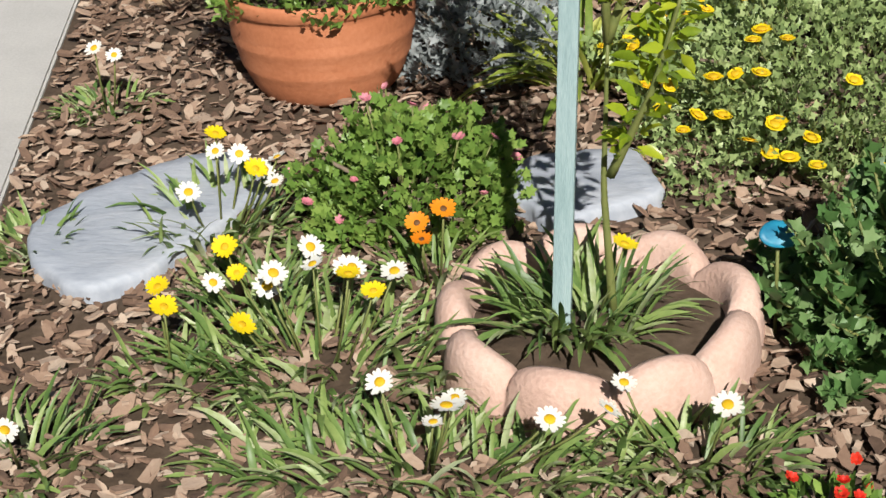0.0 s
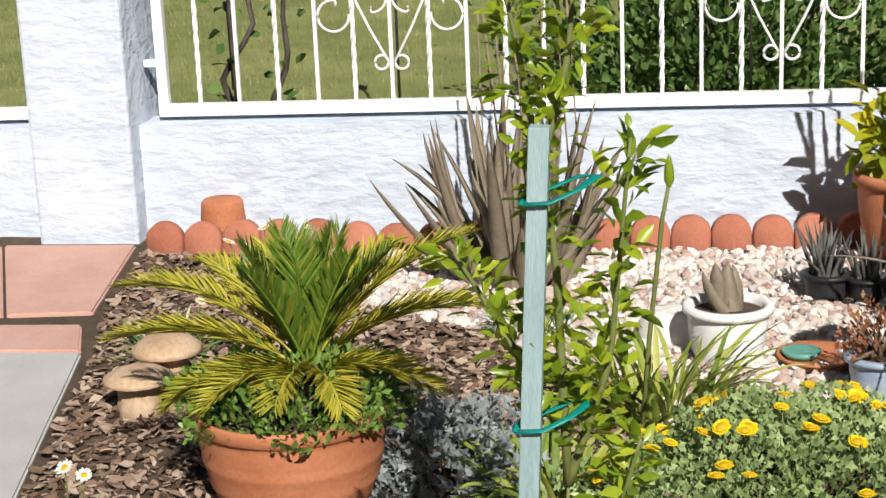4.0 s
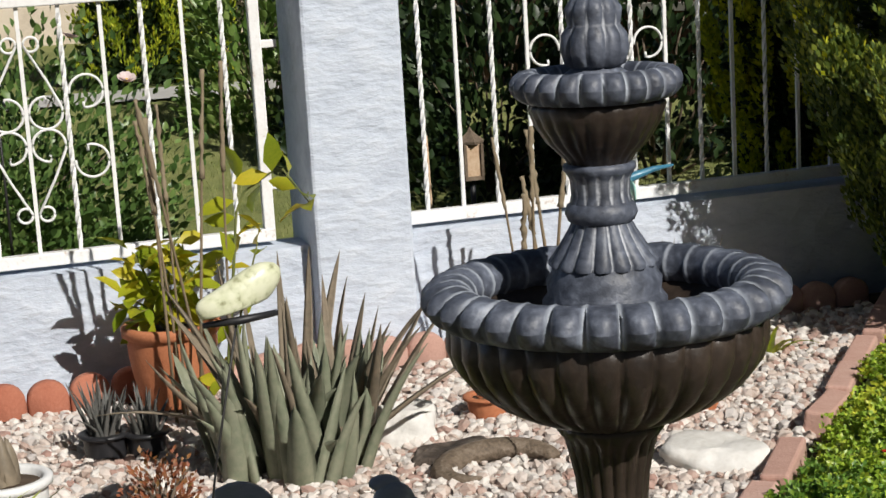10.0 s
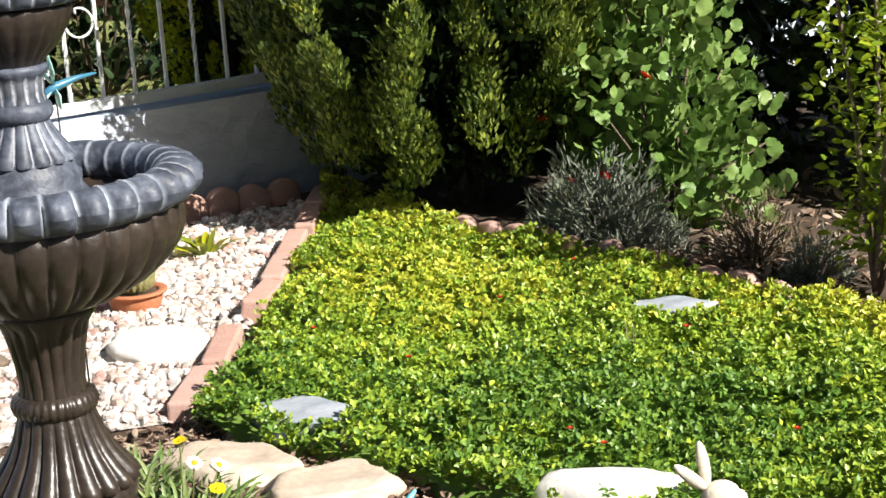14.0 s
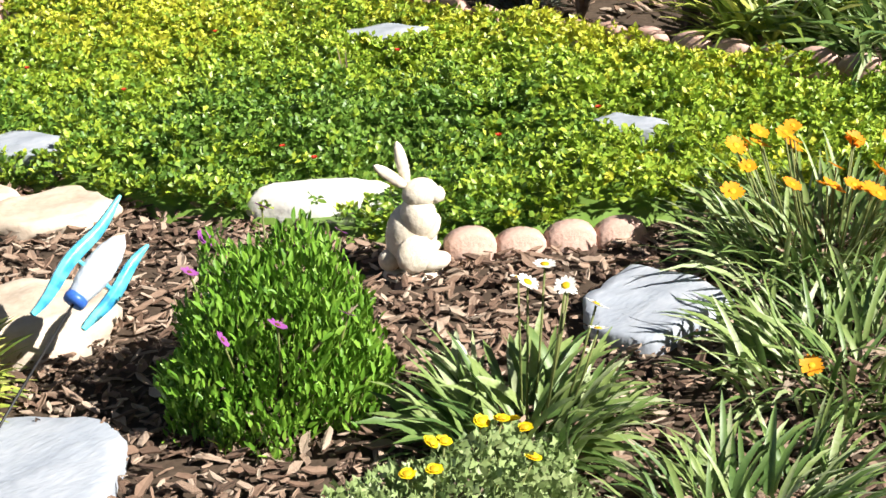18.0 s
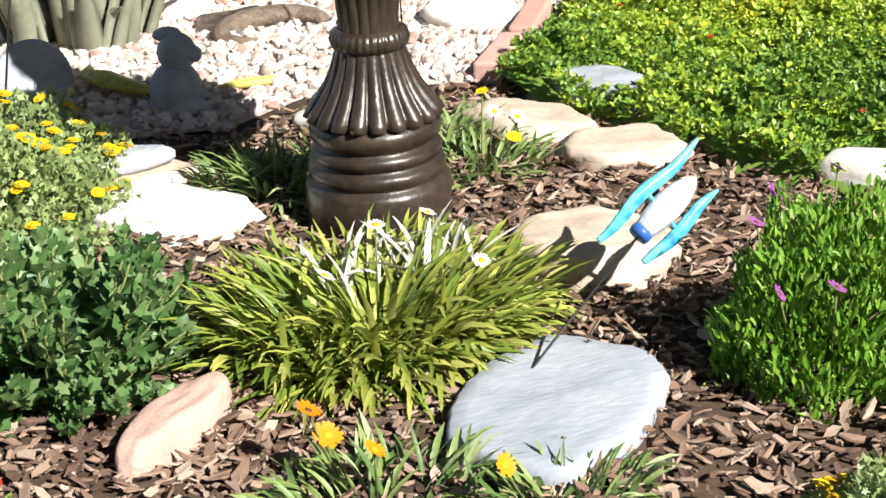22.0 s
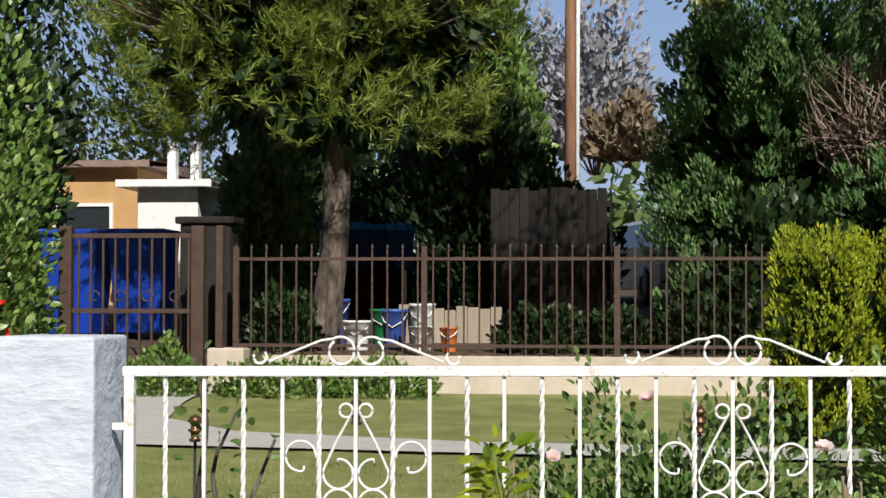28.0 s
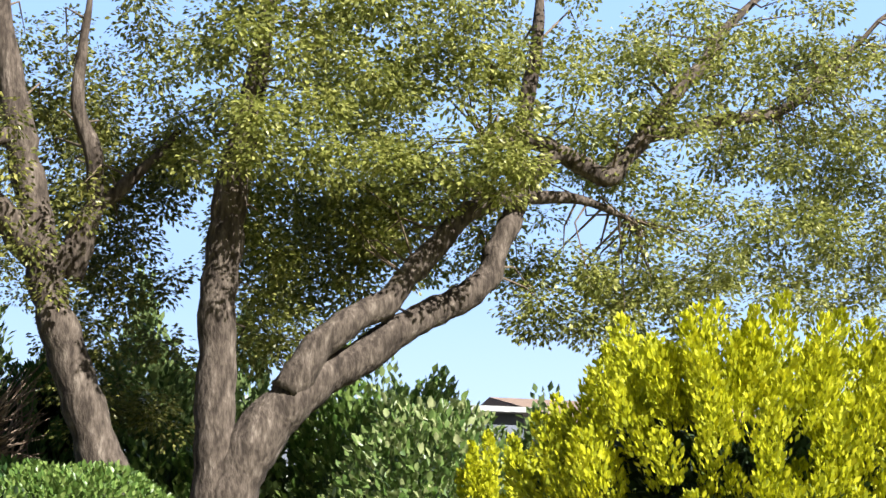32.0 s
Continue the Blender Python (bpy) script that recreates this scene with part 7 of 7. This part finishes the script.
def limb_tree(name, label, base, limbs, boxes, mats, rng, per=165, rad=.38, size=(.055, .10), dead=0):
    """Trunk and limbs from lines of (x, y, z, radius); leaf clusters in stretches of the crown, joined by twigs."""
    root = thing(name, label, "tree", base)
    o = np.array(base, float)
    pts = []
    for k, l in enumerate(limbs):
        a = np.array(l, float)
        t = np.linspace(0, 1, len(a))
        u = np.linspace(0, 1, 6 * len(a))
        q = np.stack([np.interp(u, t, a[:, i]) for i in range(4)], -1)
        q[1:-1, :3] += rng.normal(0, .035, (len(q) - 2, 3))
        for _ in range(2):
            q[1:-1] = .25 * q[:-2] + .5 * q[1:-1] + .25 * q[2:]
        b = Geo()
        rr = q[:, 3] * (1 + rng.normal(0, .05, len(q)))
        tube(b, q[:, :3] - o, rr, 14)
        part("trunk" if k == 0 else "limb", b, bark, root)
        pts.append(q[len(q) // 4:, :3])
    pts = np.concatenate(pts)
    cs = []
    for x0, x1, z0, z1, y0, y1, n in boxes:
        cs.append(rng.uniform((x0, y0, z0), (x1, y1, z1), (n, 3)))
    cs = np.concatenate(cs)
    tw = Geo()
    for c in cs[::2]:
        j = np.argmin(((pts - c) ** 2).sum(1) * rng.uniform(.6, 1.4, len(pts)))
        a = pts[j]
        if np.linalg.norm(a - c) > 1.5:
            continue
        m = (a + c) / 2 + rng.normal(0, .18, 3) + (0, 0, .12)
        tube(tw, [a - o, m - o, c - o], [.022, .013, .004], 5, caps=False)
    part("twigwork", tw, twig, root, kind="stuff")
    part("crown", leaf_cloud(rng, cs - o, per, rad, size, kite(.62, .14)), mats, root, kind="stuff")
    if dead:
        part("dry_leaves", leaf_cloud(rng, (cs - o)[RF.integers(0, len(cs), dead)], 14, .3, size, kite(.62, .14)), L_DRY, root, kind="stuff")
    return root


Y1, Y2 = 15.0, 14.0
limb_tree("camphor_tree", "leaning old tree with dense foliage and a heavy side limb", (7.0, Y1, 1.0), [
    [(7.15, Y1, .9, .36), (6.95, Y1, 2.8, .30), (6.58, Y1, 3.9, .27), (6.22, Y1, 4.9, .25), (5.98, Y1, 5.7, .23), (5.82, Y1, 6.5, .22), (5.62, Y1, 7.4, .20), (5.4, Y1, 8.6, .15), (5.2, Y1, 10.5, .08)],
    [(6.0, Y1, 5.5, .16), (6.25, Y1 - .1, 5.95, .13), (6.6, Y1 - .2, 6.6, .11), (7.13, Y1 - .3, 7.05, .07), (7.6, Y1 - .3, 7.6, .04)],
    [(5.95, Y1, 5.8, .2), (5.45, Y1 - .3, 6.25, .19), (4.9, Y1 - .5, 6.7, .17), (4.17, Y1 - .7, 6.84, .15), (3.65, Y1 - .8, 7.0, .11), (3.0, Y1 - 1, 7.5, .07), (2.0, Y1 - 1.2, 7.6, .03)],
    [(5.6, Y1, 7.35, .12), (4.9, Y1 - .3, 7.25, .12), (4.45, Y1 - .4, 7.45, .11), (4.03, Y1 - .5, 7.9, .09), (3.8, Y1 - .5, 8.7, .06), (3.0, Y1 - .5, 9.4, .03)],
    [(6.3, Y1, 5.6, .15), (6.57, Y1 - .2, 6.48, .12), (6.48, Y1 - .3, 7.2, .11), (6.25, Y1 - .3, 7.8, .09), (6.3, Y1 - .3, 8.7, .06), (6.4, Y1 - .3, 9.6, .03)],
    [(3.75, Y1 - .6, 6.95, .09), (3.2, Y1 - .5, 7.35, .07), (2.2, Y1 - .4, 7.9, .05), (1.0, Y1 - .4, 8.1, .03)]],
    [(-.6, 4.3, 6.9, 8.8, 14.4, 16.0, 105), (-.4, 3.9, 6.3, 7.6, 12.0, 13.2, 32), (.5, 3.5, 5.5, 6.4, 12, 13.6, 36), (2.5, 3.6, 4.9, 5.6, 12.2, 13.2, 14), (5.1, 7.9, 6.2, 9.6, 19.6, 21.0, 70), (6.3, 7.9, 3.8, 7.6, 15.6, 16.8, 75), (4.6, 6.6, 7.4, 9.2, 15.4, 16.6, 34), (5.2, 6.4, 5.0, 7.4, 14.0, 14.7, 9), (6.5, 8.3, 6.8, 9.8, 15.6, 17.0, 46)], L_CAMPH_SHADED, np.random.default_rng(51), dead=30)
limb_tree("camphor_tree", "large forked tree with a long arching limb", (7.95, Y2, .9), [
    [(7.9, Y2, .7, .36), (7.9, Y2, 2.2, .29), (7.91, Y2, 3.8, .25), (7.92, Y2, 5.4, .225), (8.08, Y2, 6.7, .21), (8.3, Y2, 7.6, .17), (8.6, Y2, 9.5, .09)],
    [(7.98, Y2, 2.4, .34), (8.2, Y2 - .1, 3.3, .34), (8.6, Y2 - .2, 3.85, .31), (9.0, Y2 - .2, 4.2, .27), (9.6, Y2 - .2, 4.5, .23), (10.45, Y2 - .2, 5.1, .20), (11.1, Y2 - .2, 5.4, .19), (11.65, Y2 - .2, 5.85, .17), (11.83, Y2 - .2, 6.4, .16), (12.1, Y2 - .2, 6.95, .15), (12.1, Y2 - .2, 7.75, .12), (12.38, Y2 - .2, 8.85, .10), (12.6, Y2, 10.2, .06)],
    [(8.72, Y2 - .3, 4.1, .22), (9.2, Y2 - .4, 4.83, .19), (10.0, Y2 - .4, 5.25, .18), (10.65, Y2 - .4, 6.0, .15), (11.1, Y2 - .4, 6.55, .14), (11.7, Y2 - .4, 6.85, .12), (13.0, Y2 - .3, 6.93, .07), (14, Y2, 6.8, .03)],
    [(12.1, Y2 - .2, 6.95, .14), (12.57, Y2 - .3, 7.6, .14), (13.27, Y2 - .4, 7.2, .15), (13.9, Y2 - .4, 7.85, .12), (14.9, Y2 - .4, 9.0, .10), (15.7, Y2, 9.9, .07), (17, Y2, 11, .03)],
    [(12.6, Y2 - .3, 7.6, .11), (12.0, Y2 - .4, 7.72, .12), (11.45, Y2 - .4, 7.55, .10)],
    [(13.9, Y2 - .4, 7.9, .10), (15.2, Y2 - .2, 8.3, .09), (16.7, Y2, 8.7, .08), (17.9, Y2, 9.7, .05), (18.9, Y2, 10.6, .03)]],
    [(7.4, 11.5, 6.6, 9.6, 12.0, 13.4, 150), (7.4, 11.4, 7.0, 9.6, 14.2, 16, 75), (8.3, 10.6, 4.8, 7.2, 14.6, 16.4, 110), (9.8, 12.6, 6.0, 7.8, 14.4, 16, 75), (12.3, 15.5, 5.1, 6.2, 13.6, 15.5, 50), (12.4, 19.5, 7.3, 10.2, 12.5, 15.5, 200), (12.7, 18.5, 5.7, 7.2, 13, 15.5, 70), (16.5, 20, 5.2, 9, 13, 15.5, 50)], L_CAMPH, np.random.default_rng(52), dead=8)


def pine(x, y):
    z = float(gz(np.float64(x), np.float64(y)))
    root = thing("pine_tree", "bushy pine tree behind the iron fence", "tree", (x, y, z))
    b = Geo()
    tube(b, [(-.2, 0, -.2), (-.14, 0, .2), (0, 0, 1.2), (.02, 0, 2.4), (0, 0, 6)], [.30, .19, .15, .16, .07], 14)
    part("trunk", b, bark, root)
    rg = np.random.default_rng(61)
    k = 560
    zc = rg.uniform(2.5, 7.6, k)
    an = rg.uniform(0, 2 * np.pi, k)
    rd = 2.35 * np.sqrt(np.clip(1 - (np.abs(zc - 4.6) / 3.3) ** 3.2, .02, 1)) * rg.uniform(.62, 1.08, k)
    pc = np.stack([rd * np.cos(an) - .4, rd * np.sin(an) * .85, zc], -1)
    dc = np.stack([np.cos(an) * .8, np.sin(an) * .8, .25 + .16 * (zc - 3)], -1)
    n = k * 10
    p = np.repeat(pc, 10, 0) + rg.normal(0, .15, (n, 3))
    d = np.repeat(dc, 10, 0) * .7 + (0, 0, .25) + rg.normal(0, .5, (n, 3))
    d /= np.linalg.norm(d, axis=1, keepdims=True)
    m = 30
    u = np.tile(np.linspace(0, 1, m), n)[:, None]
    c, dd = np.repeat(p, m, 0), np.repeat(d, m, 0)
    c = c + dd * (u - .2) * np.repeat(rg.uniform(.16, .30, n), m)[:, None]
    nd = Geo()
    spread(nd, *kite(.085, .0), c, frames_for(dd * (.8 + u) + rg.normal(0, .6, c.shape), rg, .3), rg.uniform(.09, .17, n * m))
    part("crown", nd, L_PINE, root, kind="stuff")
    s = Geo()
    for q, o in zip(p[::3], d[::3]):
        if q[2] > 3.6:
            tube(s, [(q[0] * .25, q[1] * .25, q[2] - .5), (q[0] * .7, q[1] * .7, q[2] - .2), q + o * .2], [.035, .02, .006], 5, caps=False)
    part("branchwork", s, twig, root, kind="stuff")
    # dark core: the shade inside the pine is put into leaf colour
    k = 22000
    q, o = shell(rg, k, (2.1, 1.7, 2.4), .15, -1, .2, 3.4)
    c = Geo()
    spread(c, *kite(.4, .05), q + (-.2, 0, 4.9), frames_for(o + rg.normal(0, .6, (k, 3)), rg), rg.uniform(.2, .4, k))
    part("inner_growth", c, L_DARK_SHADE, root, kind="stuff")
    k = 46
    q = shell(rg, k, (2.3, 2.0, 2.7), .1, -.6, .8, 3.4)[0] + (-.2, 0, 4.7)
    part("dry_tufts", leaf_cloud(rg, q, 14, .16, (.12, .2), kite(.10, .05)), L_DRY, root, kind="stuff")


pine(-1.62, 13.4)
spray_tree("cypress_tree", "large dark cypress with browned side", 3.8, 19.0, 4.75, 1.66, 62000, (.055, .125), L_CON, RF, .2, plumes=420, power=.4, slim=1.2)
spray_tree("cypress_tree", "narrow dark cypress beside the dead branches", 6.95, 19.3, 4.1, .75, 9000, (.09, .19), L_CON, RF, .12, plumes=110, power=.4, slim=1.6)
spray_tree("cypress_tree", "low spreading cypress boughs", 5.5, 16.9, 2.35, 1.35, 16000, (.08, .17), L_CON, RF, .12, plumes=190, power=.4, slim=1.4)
dead = thing("dead_shrub", "tangle of bare brown dead branches beside the cypress", "shrub", g(5.2, 16.9))
dw = material("dead_wood", [(.14, .095, .07), (.27, .20, .15), (.42, .34, .27)], .9, 6, .4, 50, island=.5)
rg = np.random.default_rng(81)
part("main_stem", tube(Geo(), [(0, 0, -.1), (.1, 0, 1.2), (0, 0, 2.6)], [.09, .07, .05], 8), dw, dead)
b = Geo()
for k in range(420):
    p0 = np.array([rg.normal(0, .35), rg.normal(0, .2), rg.uniform(1.7, 2.6)])
    p1 = np.array([rg.uniform(-1.25, 1.25), rg.uniform(-.6, .5), rg.uniform(2.35, 3.75)])
    tube(b, [p0, (p0 + p1) / 2 + rg.normal(0, .14, 3), p1], [.022, .014, .005], 5, caps=False)
part("branchwork", b, dw, dead, kind="stuff")
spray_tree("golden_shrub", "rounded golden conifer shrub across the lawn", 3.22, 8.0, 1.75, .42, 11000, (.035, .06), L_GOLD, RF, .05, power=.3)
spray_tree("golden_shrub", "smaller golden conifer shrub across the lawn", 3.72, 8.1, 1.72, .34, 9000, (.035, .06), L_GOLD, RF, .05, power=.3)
rh = bush("round_hedge", "clipped round-headed green hedge on bare stems", 5.56, 11.2, (1.24, .85, .92), 12000, leaf(.55), (.05, .09), L_HEDGE, RF, .05, -.12, .75, lift=1.58, stems=0)
for x, y in ((-.75, 0), (-.3, .1), (.2, -.1), (.7, .05)):
    part("stem", tube(Geo(), [(x * .7, y, -1.62), (x * .8, y, -.8), (x, y, .1)], [.045, .035, .025], 8), bark, rh)
ph = bush("photinia", "broad-leaved shrub with pale new growth", 7.3, 6.4, (.86, .75, 1.2), 6500, leaf(.5), (.06, .11), L_PHOT, RF, .06, -.35, .7, lift=1.62, stems=0)
for x, y in ((-.3, .1), (.1, -.1), (.35, .1)):
    part("stem", tube(Geo(), [(x * .4, y, -1.65), (x, y, -.6), (x * 1.4, y, .2)], [.04, .03, .02], 8), bark, ph)
# these stand in full sun, so most get leaves coloured as shade
for k, (x, y, r, m) in enumerate([(4.35, 2.4, (.55, .5, 1.35), L_DARK_SHADE), (4.0, 3.6, (.5, .5, 1.3), L_DARK_SHADE), (5.2, 2.4, (.7, .6, 1.6), L_DARK_SHADE), (6.4, 2.4, (.7, .6, 1.6), L_DARK_SHADE), (3.75, 5.2, (.5, .5, 1.5), L_HEDGE), (7.6, 1.6, (.8, .6, 1.9), L_DARK_SHADE), (4.6, 9.6, (.9, .6, 1.9), L_DARK_SHADE)]):
    bush("shade_shrub", "evergreen shrub behind the fence, mostly coloured as in shade", x, y, r, 2600, leaf(.5), (.06, .10), m, RF, .14, 0, .6, group="shrubs behind the fence", stems=14, seed=k * 2.1)
for k, (x, y, r) in enumerate([(-1.9, 11.7, (.7, .35, .42)), (-.9, 11.75, (.7, .3, .40)), (-3.9, 11.4, (.6, .4, .55)), (-3.1, 11.6, (.4, .35, .6))]):
    bush("low_hedge", "low leafy planting before the retaining wall", x, y, r, 1500, leaf(.6), (.05, .08), L_HEDGE, RF, .15, 0, .6, group="low planting", stems=6, seed=k)
# added shrubs whose dark leaves stand for shade over bare ground
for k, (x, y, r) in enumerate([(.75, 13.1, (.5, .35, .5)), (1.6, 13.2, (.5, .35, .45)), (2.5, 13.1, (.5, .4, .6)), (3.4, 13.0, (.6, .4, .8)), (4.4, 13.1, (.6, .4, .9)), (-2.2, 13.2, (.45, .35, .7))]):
    bush("shade_fill_shrub", "low dark shrub added for shade behind the iron fence", x, y, r, 1800, kite(.6, .1), (.06, .11), L_DARK_SHADE, RF, .15, 0, .6, group="shrubs behind the iron fence", stems=5, seed=k)
lt = bush("leafy_tree", "leafy green tree beside the gate", -5.4, 11.0, (1.25, 1.3, 4.6), 6500, leaf(.55), (.09, .15), L_HEDGE, RF, .14, 0, .6, category="tree", stems=30)
heads(lt, RED_BLOOM, [(.9, -.8, .8), (1.0, -.7, 1.0), (.8, -.9, 1.1), (1.05, -.6, .7)], RF, size=(3, 5))
# both shade-dark entries near y 14 are added fillers for darkness
for k, (x, y, r, m) in enumerate([(-3.35, 17.5, (.6, .8, 2.9), L_FAR), (-.6, 20.5, (2.0, 1.2, 3.4), L_DARK_SHADE), (-2.8, 23, (2.1, 1.5, 5.5), L_DARK_SHADE), (-.35, 22.0, (.85, .9, 5.0), L_HEDGE), (5.7, 21.5, (1.2, 1.2, 5.0), L_FAR), (8.8, 20.5, (1.2, 1.2, 4.7), L_FAR), (-7.0, 27.5, (4.2, 1.5, 8.5), L_DARK_SHADE), (10.2, 21, (1.5, 1.3, 4.3), L_FAR), (12.6, 20, (2.0, 1.4, 4.0), L_HEDGE), (-7.5, 15.5, (1.8, 1.5, 6.5), L_DARK_SHADE), (14.5, 24, (2.2, 1.6, 4.0), L_FAR), (18, 22, (2.6, 1.6, 4.2), L_FAR), (8.6, 17.2, (1.2, 1.0, 2.6), L_HEDGE), (3.45, 14.3, (.95, .8, 1.6), L_DARK_SHADE), (5.6, 14.2, (1.2, .9, 1.5), L_DARK_SHADE), (10.5, 13.0, (1.4, 1.0, 2.0), L_HEDGE), (13.5, 12.5, (1.6, 1.2, 2.2), L_HEDGE)]):
    bush("garden_tree", "leafy tree of the neighbouring gardens", x, y, r, min(15000, int(4000 + 1500 * r[0] * r[2])), kite(.6, .12), (.13, .235), m, RF, .2, -.1, .65, group="garden trees", category="tree", stems=16, seed=k * 1.3)
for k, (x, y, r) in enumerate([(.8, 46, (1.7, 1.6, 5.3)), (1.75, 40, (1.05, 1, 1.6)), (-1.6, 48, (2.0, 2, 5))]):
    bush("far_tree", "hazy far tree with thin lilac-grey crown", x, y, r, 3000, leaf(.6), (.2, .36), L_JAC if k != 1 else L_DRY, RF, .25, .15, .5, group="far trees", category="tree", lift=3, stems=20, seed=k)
nw = 36000
a = RF.uniform(0, 2 * np.pi, nw)
rr = RF.uniform(75, 95, nw)
cx, cy = rr * np.sin(a), rr * np.cos(a)
cz = gz(np.zeros(nw), cy) * (cy > 0) + RF.random(nw) * (4 + 2.5 * np.sin(a * 9) ** 2 + 1.5 * np.sin(a * 31))
b = Geo()
spread(b, *kite(.8, .1), np.stack([cx, cy, cz], -1), frames_for(RF.normal(size=(nw, 3)), RF), RF.uniform(.6, 1.3, nw))
tagged(part("far_woods", b, L_FAR), "distant belt of trees round the neighbourhood", "trees", kind="stuff")
